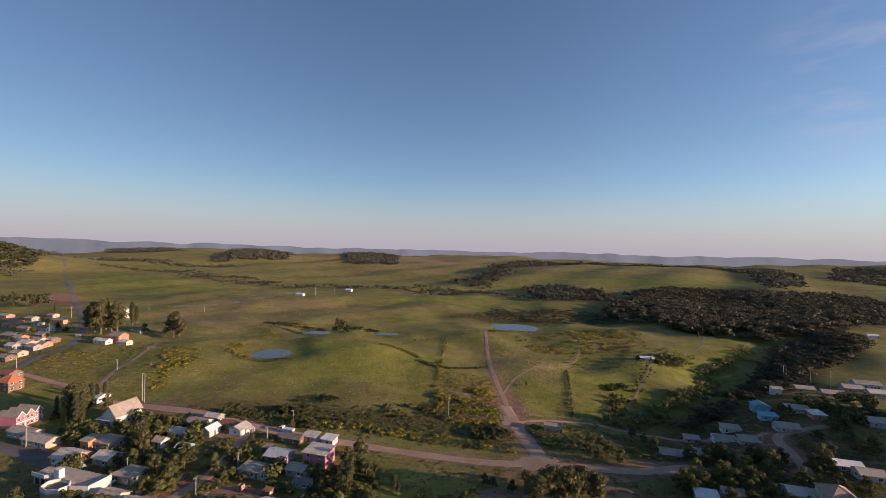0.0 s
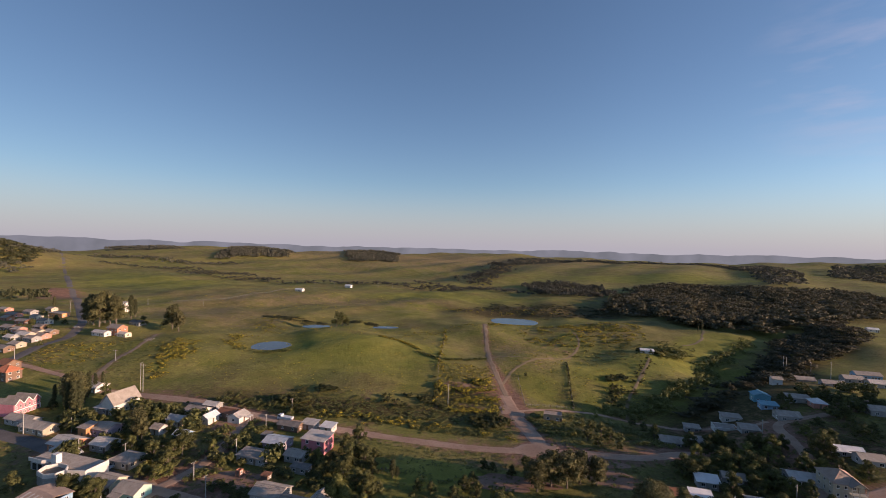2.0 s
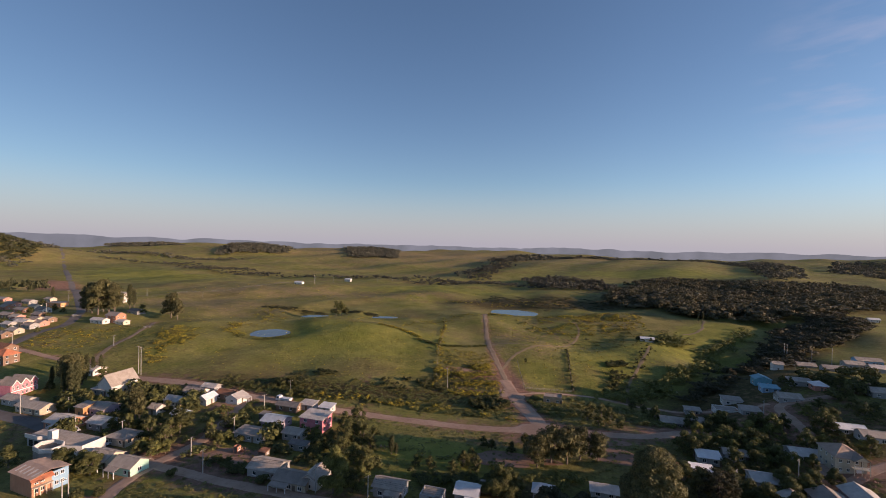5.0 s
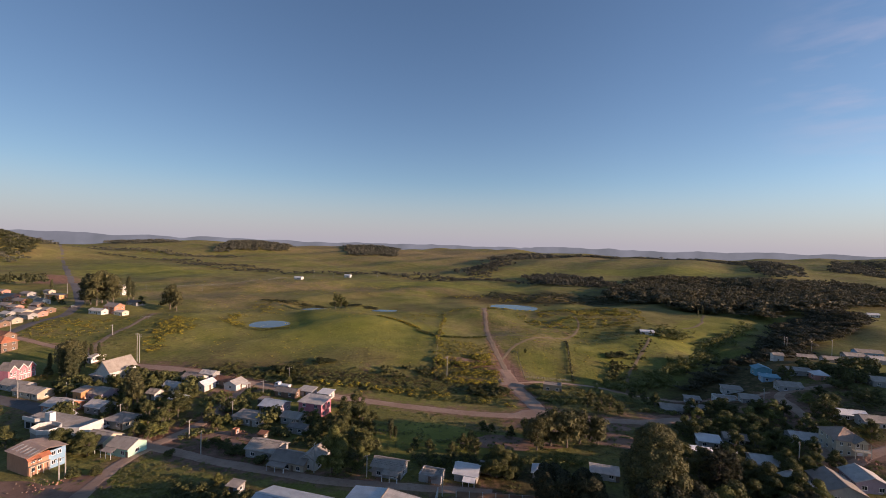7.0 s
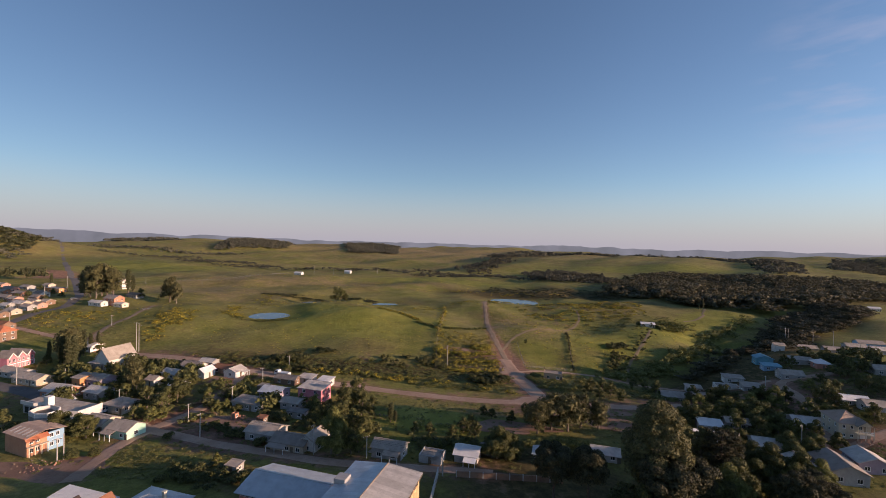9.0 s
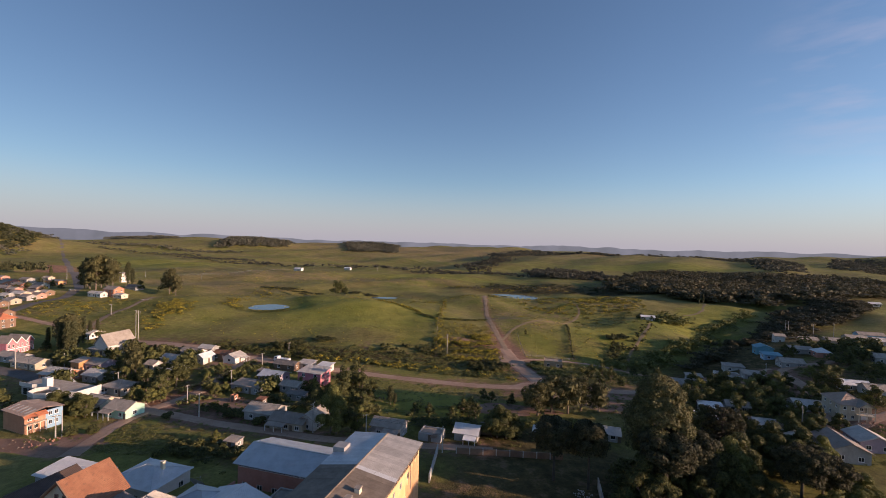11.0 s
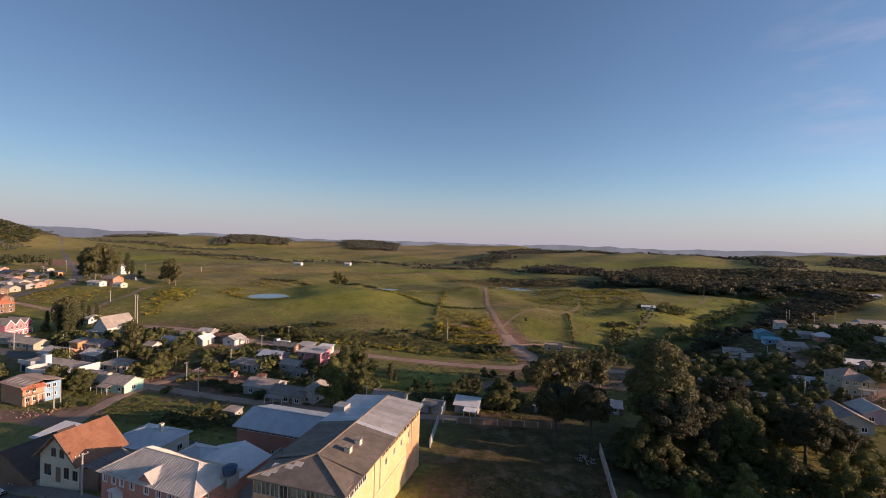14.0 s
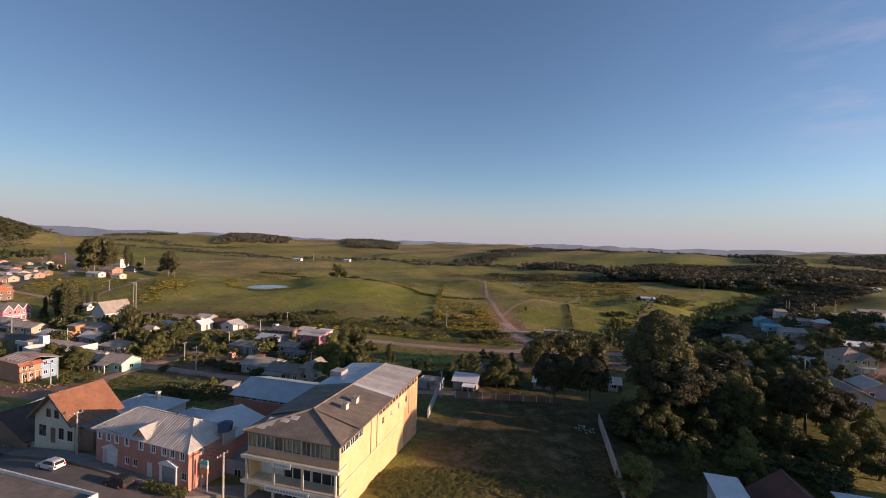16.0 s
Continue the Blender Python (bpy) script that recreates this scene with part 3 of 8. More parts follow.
def house(x, y, w, d, h, roof="gable", rise=1.4, wall="white", cover="roof_grey", rot=GRID, turn=0, storeys=1, label="", over=0.45, chimney=0, lift=0.0, porch=0):
    """A house on the land: w across, d deep; turn=90 lays the ridge across the street."""
    if turn:
        w, d, rot = d, w, rot + turn
    a = radians(rot)
    base = min(float(ground_z(x + i * w / 2 * math.cos(a) - j * d / 2 * math.sin(a), y + i * w / 2 * math.sin(a) + j * d / 2 * math.cos(a))) for i in (-1, 0, 1) for j in (-1, 0, 1)) + lift
    words = "two-storey" if storeys == 2 else "single-storey"
    tag = label or f"{words} {WORDS.get(wall, wall)} house with a {WORDS[cover]} {roof} roof"
    ho = thing("house", pose(x, y, base, 0, 0, rot), tag, "house", "houses of the town")
    t = 0.2
    sh = h / storeys
    slots = []                                     # side, offset, sill, width, height
    for side, length in ((0, w), (1, d), (2, w), (3, d)):
        n = max(1, int(length / 3.2))
        for s in range(storeys):
            for i in range(n):
                off = (i + 0.5) / n * length - length / 2
                slots.append((side, off, s * sh + 0.95, 1.25 if length > 5 else 0.9, min(1.15, sh - 1.35)))
    door_at = (0, slots[len([q for q in slots if q[0] == 0]) // 2][1] + (1.6 if w > 6 else 0))
    g = Geo()
    for side, length in ((0, w), (1, d), (2, w), (3, d)):
        q = Geo()
        holes = [(o - ww / 2, o + ww / 2, z, z + hh) for sd, o, z, ww, hh in slots if sd == side]
        if side == 0:
            holes = [k for k in holes if abs((k[0] + k[1]) / 2 - door_at[1]) > 1.2 or k[2] > sh] + [(door_at[1] - 0.45, door_at[1] + 0.45, 0.05, 2.1)]
        half = d / 2 if side in (0, 2) else w / 2
        ends = length / 2 if side in (0, 2) else length / 2 - t
        wall_with_holes(q, -ends, ends, -2.5, h, -half, -half + t, holes)
        turnm = Matrix.Rotation(side * math.pi / 2, 3, "Z")
        n0 = len(g.v)
        g.v += [tuple(turnm @ Vector(v)) for v in q.v]
        g.f += [tuple(i + n0 for i in f) for f in q.f]
    if roof == "gable":
        for s in (-1, 1):
            xa, xb = s * w / 2, s * (w / 2 - t)
            g.hull([(xa, -d / 2, h), (xa, d / 2, h), (xa, 0, h + rise - 0.12)], [(xb, -d / 2, h), (xb, d / 2, h), (xb, 0, h + rise - 0.12)])
    elif roof == "shed":
        for s in (-1, 1):
            xa, xb = s * w / 2, s * (w / 2 - t)
            g.hull([(xa, -d / 2 + 0.3, h), (xa, d / 2, h), (xa, d / 2, h + rise - 0.2)], [(xb, -d / 2 + 0.3, h), (xb, d / 2, h), (xb, d / 2, h + rise - 0.2)])
        g.box(-w / 2 + t, d / 2 - t, h, w / 2 - t, d / 2, h + rise - 0.2)
    part("wall", g.welded("wall"), wall, ho)
    r = Geo()
    pitched_roof(r, w, d, h, rise, over, roof)
    ro = part("roof", r, cover, ho)
    if chimney:
        c = Geo()
        c.box(w * 0.2, 0.3, h + 0.2, w * 0.2 + 0.6, 0.9, h + rise + 0.8)
        c.box(w * 0.2 - 0.08, 0.22, h + rise + 0.8, w * 0.2 + 0.68, 0.98, h + rise + 0.92)
        part("chimney", c, "cream", ro)
    if porch:
        pw = w * 0.55
        x0 = -w / 2 if porch < 0 else w / 2 - pw
        g = Geo()
        g.slab((x0, -d / 2 - 2.3, h - 0.75), (x0 + pw, -d / 2 - 2.3, h - 0.75), (x0 + pw, -d / 2 - 0.01, h - 0.25), (x0, -d / 2 - 0.01, h - 0.25), 0.1)
        part("porch_roof", g, cover, ho)
        for k in range(3):
            g = Geo()
            px = x0 + 0.15 + (pw - 0.3) * k / 2
            g.box(px - 0.07, -d / 2 - 2.15, -1.5, px + 0.07, -d / 2 - 2.01, h - 0.8)
            part("porch_post", g, "trim_white", ho)
    for sd, o, z, ww, hh in slots:
        if sd == 0 and abs(o - door_at[1]) <= 1.2 and z < sh:
            continue
        half = d / 2 if sd in (0, 2) else w / 2
        add_window(ho, Matrix.Rotation(sd * math.pi / 2, 4, "Z") @ Matrix.Translation((o, -half + 0.07, z)), ww, hh)
    part("door", door_mesh(0.9, 2.05), "wood", ho, m=Matrix.Translation((door_at[1], -d / 2 + 0.08, 0.05)))
    return ho

# ---- ground ----


def blob(X, Y, x, y, sx, sy, rot=0.0):
    a = radians(rot)
    u, v = (X - x) * math.cos(a) + (Y - y) * math.sin(a), -(X - x) * math.sin(a) + (Y - y) * math.cos(a)
    return np.exp(-((u / sx) ** 2 + (v / sy) ** 2))


def ground():
    n = 420
    t = np.linspace(-1, 1, n)
    xs = 4700 * np.sinh(5.4 * t) / math.sinh(5.4)
    ys = 140 + 4700 * np.sinh(5.4 * t) / math.sinh(5.4)
    X, Y = np.meshgrid(xs, ys)
    Z = ground_z(X, Y)
    me = bpy.data.meshes.new("ground")
    v = np.stack([X, Y, Z], -1).reshape(-1, 3)
    i = np.arange(n * n).reshape(n, n)
    f = np.stack([i[:-1, :-1], i[:-1, 1:], i[1:, 1:], i[1:, :-1]], -1).reshape(-1, 4)
    me.from_pydata(v.tolist(), [], f.tolist())
    me.polygons.foreach_set("use_smooth", [True] * len(me.polygons))
    soil, dry, scrub, lush = COVER(X, Y)
    att = me.color_attributes.new("cover", "FLOAT_COLOR", "POINT")
    col = np.ones((n * n, 4))
    for k, a in enumerate((soil, dry, scrub, lush)):
        col[:, k] = np.clip(a, 0, 1).ravel()
    att.data.foreach_set("color", col.ravel())
    me.materials.append(M["land"])
    return tagged(new("ground", me), "rolling green meadow land with dry grass, scrub and bare soil", "ground", kind="structure")


def COVER(X, Y):
    """Bare soil, dry grass and scrub by place, some standing for shade or haze."""
    soil = 0.1 * blob(X, Y, -66, 112, 18, 10, -16) + 0.7 * blob(X, Y, -62, 132, 18, 8, -16) + 0.4 * blob(X, Y, 14, 150, 16, 6) + 0.8 * blob(X, Y, 16, 232, 14, 7) + 0.6 * blob(X, Y, 48, 150, 22, 8)
    soil = soil + 0.9 * blob(X, Y, -500, 550, 90, 26, -46) + 0.18 * blob(X, Y, -10, 70, 60, 30) + 0.35 * blob(X, Y, 40, 215, 9, 60) + 0.3 * blob(X, Y, 60, 262, 12, 34, -40)
    soil = soil + 0.26 * blob(X, Y, -110, 160, 80, 40, -16) + 0.12 * blob(X, Y, -50, 118, 40, 22, -16) + 0.42 * blob(X, Y, 130, 170, 70, 40) + 0.2 * blob(X, Y, 20, 80, 20, 24, -16)
    soil = soil + 0.22 * blob(X, Y, -52, 216, 60, 12, -4) + 0.25 * blob(X, Y, 90, 340, 60, 30)
    dry = 0.6 * blob(X, Y, -150, 540, 240, 70) + 0.55 * blob(X, Y, -235, 410, 110, 55, -20) + 0.5 * blob(X, Y, 60, 300, 60, 45) + 0.5 * blob(X, Y, -250, 2200, 900, 600) + 0.3 * blob(X, Y, 600, 1800, 700, 500) + 0.45 * blob(X, Y, 120, 390, 70, 40) + 0.3 * blob(X, Y, -230, 260, 40, 40)
    scrub = 0.55 * blob(X, Y, -60, 200, 60, 12, -8) + 0.3 * blob(X, Y, 10, 205, 26, 26) + 0.6 * blob(X, Y, 120, 150, 90, 60) + 0.7 * blob(X, Y, 225, 272, 70, 20, 38) + 0.9 * blob(X, Y, 430, 620, 260, 170, -20)
    # over the empty lot (24, 82) the dark cover also deepens its shade
    scrub = scrub + 0.55 * blob(X, Y, -120, 150, 60, 30) + 0.8 * blob(X, Y, 120, 530, 90, 50) + 1.5 * blob(X, Y, 24, 82, 24, 26) + 0.5 * blob(X, Y, -140, 405, 40, 12, -10) + 0.3 * blob(X, Y, -75, 205, 60, 16)
    # (57, 236): shade of the field's slope put in as scrub tone
    scrub = scrub + 0.4 * blob(X, Y, 57, 236, 12, 20) + 0.35 * blob(X, Y, -30, 232, 36, 10, -8) + 0.3 * blob(X, Y, -120, 230, 30, 12) + 0.4 * blob(X, Y, -165, 250, 14, 40, 20) + 0.35 * blob(X, Y, -230, 265, 25, 25)
    # (140, 216): rough cover that also darkens the shaded valley floor
    scrub = scrub + 0.6 * blob(X, Y, 140, 216, 46, 20, 28) + 0.35 * blob(X, Y, 190, 225, 50, 20, 30) + 0.4 * blob(X, Y, 150, 170, 50, 30) + 1.0 * blob(X, Y, 120, 505, 80, 26) + 0.25 * blob(X, Y, -52, 202, 70, 9, -8)
    scrub = scrub + 0.45 * blob(X, Y, -235, 560, 26, 10) + 0.4 * blob(X, Y, 60, 505, 80, 20)
    scrub = scrub + 0.45 * blob(X, Y, 130, 385, 60, 22, 10) + 0.3 * blob(X, Y, 16, 240, 15, 38) + 0.7 * blob(X, Y, -48, 102, 26, 9, -16) + 0.5 * blob(X, Y, 12, 116, 40, 9, -10)
    # far land takes more of the pale dry tone, in place of distance haze
    far = np.clip((np.hypot(X, Y) - 700) / 900, 0, 1)
    lush = 0.9 * blob(X, Y, -90, 112, 12, 6, -16) + 1.3 * blob(X, Y, -50, 285, 62, 40, -8) + 1.0 * blob(X, Y, -560, 800, 260, 90, -35) + 0.9 * blob(X, Y, 100, 262, 26, 30, 20) + 1.0 * blob(X, Y, 10, 640, 140, 60) + 0.9 * blob(X, Y, 560, 1100, 300, 110, -20) + 1.2 * blob(X, Y, 0, 141, 26, 12, -14) + 0.3 * blob(X, Y, -62, 108, 26, 8, -16) + 1.0 * blob(X, Y, 152, 296, 34, 22, 30) + 0.9 * blob(X, Y, 55, 240, 12, 22, 10) + 1.2 * blob(X, Y, 228, 358, 52, 26, 38) + 0.7 * blob(X, Y, -105, 152, 10, 18)
    scrub = scrub + 0.4 * blob(X, Y, 70, 232, 9, 18)
    for line, width, bare in LANES:
        near = np.full(X.shape, 1e9)
        for q in line[::2]:
            near = np.minimum(near, (X - q.x) ** 2 + (Y - q.y) ** 2)
        soil = soil + bare * np.exp(-near / (width * 0.95) ** 2)
    return soil, dry + 0.12 * far, scrub, lush


LANES = []                       # course, width and bare verges of the roads


def ribbon(name, pts, width, material, label, category="road", lift=0.12, step=2.0, ragged=0.0):
    """A strip laid over the land along points."""
    p = [Vector((*q, 0)) for q in pts]
    line = []
    for i in range(len(p) - 1):
        a, b, c, d = p[max(i - 1, 0)], p[i], p[i + 1], p[min(i + 2, len(p) - 1)]
        n = max(2, int((c - b).length / step))
        for k in range(n):
            t = k / n
            line.append(0.5 * (2 * b + (c - a) * t + (2 * a - 5 * b + 4 * c - d) * t * t + (3 * b - a - 3 * c + d) * t ** 3))
    line.append(p[-1])
    rnd = random.Random(len(pts) + int(abs(pts[0][0])))
    LANES.append((line, width, {"dirt_road": 0.6, "track_soil": 0.75, "worn_grass": 0.2}.get(material, 0.35)))
    sd = rnd.uniform(0, 50)
    g, cross = Geo(), 4
    v, f = [], []
    for i, q in enumerate(line):
        d = line[min(i + 1, len(line) - 1)] - line[max(i - 1, 0)]
        s = Vector((-d.y, d.x, 0)).normalized()
        wl, wr = (width / 2 * (1 + ragged * rnd.uniform(-0.7, 0.7) + 2.2 * ragged * noise.noise((i * 0.16, sd, k))) for k in (1, 9))
        for j in range(cross + 1):
            o = q + s * (-wl + (wl + wr) * j / cross)
            edge = -0.25 if j in (0, cross) else 0.0
            v.append((o.x, o.y, float(ground_z(o.x, o.y)) + lift + edge))
    for i in range(len(line) - 1):
        for j in range(cross):
            a = i * (cross + 1) + j
            f.append((a, a + 1, a + cross + 2, a + cross + 1))
    g.v, g.f = v, f
    ob = part(name, g, material, fix=False)
    return tagged(ob, label, category, kind="structure")


def disc(name, x, y, rx, ry, rot, material, label, category, lift=0.1, level=False, seed=1, wob=0.12):
    """An uneven patch on the land, or a level sheet of water."""
    rnd = random.Random(seed)
    ph = [rnd.uniform(0, 6.28) for _ in range(5)]
    g = Geo()
    a0 = radians(rot)
    rings, seg = 6, 48
    z0 = float(ground_z(x, y))
    v = [(x, y, z0 + lift)]
    for r in range(1, rings + 1):
        for k in range(seg):
            a = 2 * math.pi * k / seg
            q = 1 + wob * sum(math.sin((i + 2) * a + ph[i]) / (i + 1.5) for i in range(5))
            u, w = rx * q * math.cos(a) * r / rings, ry * q * math.sin(a) * r / rings
            px, py = x + u * math.cos(a0) - w * math.sin(a0), y + u * math.sin(a0) + w * math.cos(a0)
            v.append((px, py, z0 + lift if level else float(ground_z(px, py)) + (lift if r < rings else -0.1)))
    f = [(0, 1 + k, 1 + (k + 1) % seg) for k in range(seg)]
    for r in range(rings - 1):
        for k in range(seg):
            a, b = 1 + r * seg + k, 1 + r * seg + (k + 1) % seg
            f.append((a, a + seg, b + seg, b))
    g.v, g.f = v, f
    ob = part(name, g, material, fix=False)
    return tagged(ob, label, category, kind="structure")

ribbon("road", [(-175, 212), (-140.7, 205.2), (-111.9, 198.1), (-84.7, 188.5), (-58.5, 181.1), (-33.1, 175.1), (-6.9, 169.0), (17.5, 163.8), (36.6, 161.5), (54.4, 158.6), (66, 156), (75, 155.3), (84, 158), (93, 161.5), (106, 163)], 6.5, "dirt_road", "wide pale dirt road along the edge of the town", ragged=0.08)
ribbon("road", [(40.5, 160), (39.8, 166.8), (39, 176), (37, 190), (35.6, 200), (34.9, 210.5), (34.6, 225.7)], 8.5, "dirt_road", "wide pale dirt track between the meadows", ragged=0.1)
ribbon("road", [(34.7, 222), (34.4, 240), (33.6, 252.3), (32.6, 265.2), (32.2, 281.7), (33.5, 300), (35.2, 330), (38, 365), (40.6, 401)], 4.4, "track_soil", "brown dirt track climbing through the meadows to the pond", ragged=0.28)
ribbon("road", [(35.6, 204.8), (47.5, 208.9), (62.6, 212.2), (80.3, 214), (91.3, 212.8), (98.8, 210.5), (107.9, 208.8), (114, 204), (128, 197), (140, 192), (149, 192)], 3.2, "dirt_road", "narrow dirt lane past the block house", ragged=0.15)
ribbon("road", [(34.5, 240.9), (42.9, 259.2), (52, 270.7), (61.6, 281), (70, 288), (83.3, 299.3), (100.3, 322), (113.4, 349.8), (116, 372)], 2.6, "worn_grass", "faint dirt track over the meadow", ragged=0.3, lift=0.1)
ribbon("road", [(33, 284.5), (45.2, 285.8), (60, 282.5)], 2.0, "worn_grass", "faint worn footpath through the grass", ragged=0.35, lift=0.1)
ribbon("road", [(149.6, 304), (141, 290), (133, 277), (122.6, 261.2), (113, 247.5), (104.6, 235.8), (98, 222), (94, 213)], 2.6, "worn_grass", "overgrown drive up to the farmhouse", ragged=0.35, lift=0.1)
ribbon("road", [(200, 352), (214.7, 359.3), (228, 371), (236, 385), (248, 402)], 3.0, "worn_grass", "short curved lane beside the slim trees", ragged=0.2, lift=0.1)
ribbon("road", [(-83.8, 187), (-83.3, 174.4), (-82, 150.8), (-86, 138), (-88.5, 131), (-89.5, 118), (-86, 100)], 6.0, "dirt_road", "dirt lane between the houses", ragged=0.1)
ribbon("road", [(-96, 137), (-88, 131), (-74.3, 125.8), (-59.8, 120.2), (-41.3, 114), (-31.4, 111), (-17.9, 108.7), (3.8, 107.5), (13.9, 106)], 5.0, "dirt_road", "grey dirt back street behind the large yellow building", ragged=0.08)
ribbon("road", [(-262, 225), (-249.5, 240), (-256, 267.8), (-264, 302.9), (-292, 345), (-352.7, 415.3), (-566.3, 650.9), (-1057.9, 1188.5), (-1340, 1490)], 9.0, "asphalt", "straight asphalt highway running out to the hills", ragged=0.03)
ribbon("road", [(-186.6, 220.7), (-213.2, 230.3), (-245, 241)], 4.5, "dirt_road", "narrow dirt lane up the slope", ragged=0.1)
ribbon("road", [(-182.4, 220.9), (-190.9, 245.3), (-196.3, 271.1), (-203.5, 297.6), (-212, 315)], 3.5, "track_soil", "narrow dirt track through grass", ragged=0.15)
ribbon("road", [(-200, 176), (-174.2, 165.9), (-155.2, 160.1), (-134.1, 150.8), (-113.9, 140.8), (-92, 132)], 8.0, "asphalt", "grey town street lined with houses", ragged=0.03)
ribbon("road", [(104, 112), (116, 128), (127, 143), (136, 158), (142, 172), (149, 186), (157.7, 189.3), (172.3, 191), (184, 195), (200, 204), (216, 211)], 5.0, "dirt_road", "dirt street winding past the valley houses", ragged=0.1)
ribbon("road", [(95, 118), (105, 120.3), (116.2, 120.3), (132.2, 125.3), (160, 133)], 5.0, "dirt_road", "dirt street in front of the two-storey house", ragged=0.08)
ribbon("road", [(-334, 466), (-278.8, 484.1), (-246.1, 524.1), (-238, 600), (-234.4, 670.2), (-167, 769.9), (0, 800)], 4.0, "worn_grass", "far dirt road across the meadows", ragged=0.1)
disc("pond", -118, 296, 14.5, 13, 10, "water", "small round blue pond in the meadow", "pond", 0.25, True, 2, 0.06)
disc("pond", -116, 390, 14, 8, 0, "water", "narrow pond behind the meadow rise", "pond", 0.2, True, 3)
disc("pond", -52, 389, 13, 6, 0, "water", "small shallow pool beyond the meadow rise", "pond", 0.2, True, 7)
disc("pond", 77, 457, 44, 18, -6, "water", "wide blue pond at the end of the dirt track", "pond", 0.25, True, 5, 0.1)
disc("soil_patch", -68.8, 137.9, 13, 5, -16, "soil", "patch of bare reddish-brown soil", "soil", 0.07, False, 20, 0.3)
disc("soil_patch", -99.9, 105.4, 14, 5, -16, "soil", "patch of bare reddish-brown soil", "soil", 0.07, False, 21, 0.3)
disc("soil_patch", 22.9, 138.2, 15, 6, -16, "soil", "patch of bare reddish-brown soil", "soil", 0.07, False, 22, 0.3)
disc("soil_patch", 12, 236, 12, 3.2, -16, "soil", "patch of bare reddish-brown soil", "soil", 0.07, False, 23, 0.3)
disc("soil_patch", 57.0, 141.0, 13, 5, -16, "soil", "patch of bare reddish-brown soil", "soil", 0.07, False, 24, 0.3)
disc("soil_patch", -87.4, 174.8, 8, 6, -16, "soil", "patch of bare reddish-brown soil", "soil", 0.07, False, 25, 0.3)
disc("soil_patch", -90.7, 109.5, 10, 3, -16, "soil", "patch of bare reddish-brown soil", "soil", 0.07, False, 26, 0.3)
disc("soil_patch", 16, 210, 9, 2.4, -16, "soil", "patch of bare reddish-brown soil", "soil", 0.07, False, 27, 0.3)
disc("soil_patch", 125.1, 122.8, 10, 3, -16, "soil", "patch of bare reddish-brown soil", "soil", 0.07, False, 28, 0.3)
disc("soil_patch", 37, 164, 9, 6, 0, "dirt_road", "trodden bare earth where the tracks meet", "soil", 0.1, False, 31, 0.3)
disc("soil_patch", 48, 151, 17, 5, -8, "soil", "patch of bare reddish-brown soil", "soil", 0.07, False, 32, 0.35)
disc("soil_patch", 34.5, 206, 6.5, 7, 0, "dirt_road", "trodden bare earth where the tracks meet", "soil", 0.1, False, 33, 0.3)
ground()
# ---- houses of the town ----
house(-143.6, 190.0, 7.7, 12.0, 5, "gable", 4.2, "white", "roof_grey", turn=90, label="white church hall with a steep pale grey roof")
house(-147.7, 187.2, 7.7, 5.2, 2.8, "shed", 0.6, "grey", "roof_light")
house(-224.0, 219.1, 9.5, 6.9, 5.4, "hip", 2.2, "brown", "roof_clay", storeys=2)
house(-233.6, 229.0, 7.7, 6.9, 5, "gable", 2, "brown", "roof_rust", storeys=2)
house(-160.4, 168.9, 13.8, 6.0, 2.8, "gable", 1.3, "beige", "roof_grey")
house(-172.5, 174.7, 13.8, 5.2, 2.8, "gable", 1.2, "grey", "roof_grey")
house(-137.7, 156.4, 10.3, 7.7, 3, "gable", 1.5, "brick", "roof_light", porch=1)
house(-138.8, 166.2, 4.3, 4.3, 4, "shed", 0.8, "orange", "roof_brown")
house(-132.4, 167.9, 7.7, 6.9, 3.4, "gable", 1.3, "lilac", "roof_grey")
house(-124.3, 156.6, 7.3, 6.0, 2.9, "gable", 1.3, "grey", "roof_light")
house(-108.3, 146.4, 8.6, 6.9, 2.8, "hip", 1.4, "beige", "roof_grey")
house(-103.6, 131.8, 7.7, 6.0, 3, "gable", 1.3, "cream", "roof_grey", porch=1)
house(-92.8, 127.3, 7.7, 6.0, 3.1, "gable", 1.5, "mint", "roof_grey", porch=-1, label="small mint-green house with a porch and grey gable roof")
house(-110.5, 177.7, 6.9, 5.2, 2.8, "gable", 1.2, "cream", "roof_light")
house(-107.2, 186.9, 9.5, 6.0, 2.8, "gable", 1.3, "white", "roof_brown")
house(-98.4, 180.1, 4.3, 6.0, 3, "gable", 1.3, "white", "roof_white", turn=90)
house(-103.6, 192.6, 6.9, 4.3, 2.7, "gable", 1, "grey", "roof_light")
house(-93.2, 186.1, 7.7, 5.2, 2.7, "gable", 1, "brown", "roof_rust")
house(-87.0, 182.1, 6.0, 6.0, 2.9, "gable", 1.3, "white", "roof_light", turn=90, porch=1)
house(-100.7, 165.5, 5.2, 4.3, 2.6, "gable", 1.2, "blue", "roof_zinc")
house(-112.9, 169.7, 4.3, 4.3, 2.8, "gable", 1.1, "white", "roof_grey")
house(-46.3, 159.6, 9.5, 6.9, 5.2, "shed", 0.6, "pink", "roof_light", storeys=2, label="two-storey house with pink walls and a pale sheet roof")
house(-54.7, 177.7, 6.0, 4.3, 2.6, "shed", 0.5, "grey", "roof_light")
house(-46.4, 175.5, 5.2, 4.3, 2.6, "shed", 0.5, "white", "roof_white")
house(-61.7, 160.7, 8.6, 6.9, 3, "gable", 1.2, "lilac", "roof_zinc")
house(-62.3, 175.8, 9.5, 4.3, 2.7, "gable", 1, "brown", "roof_dark")
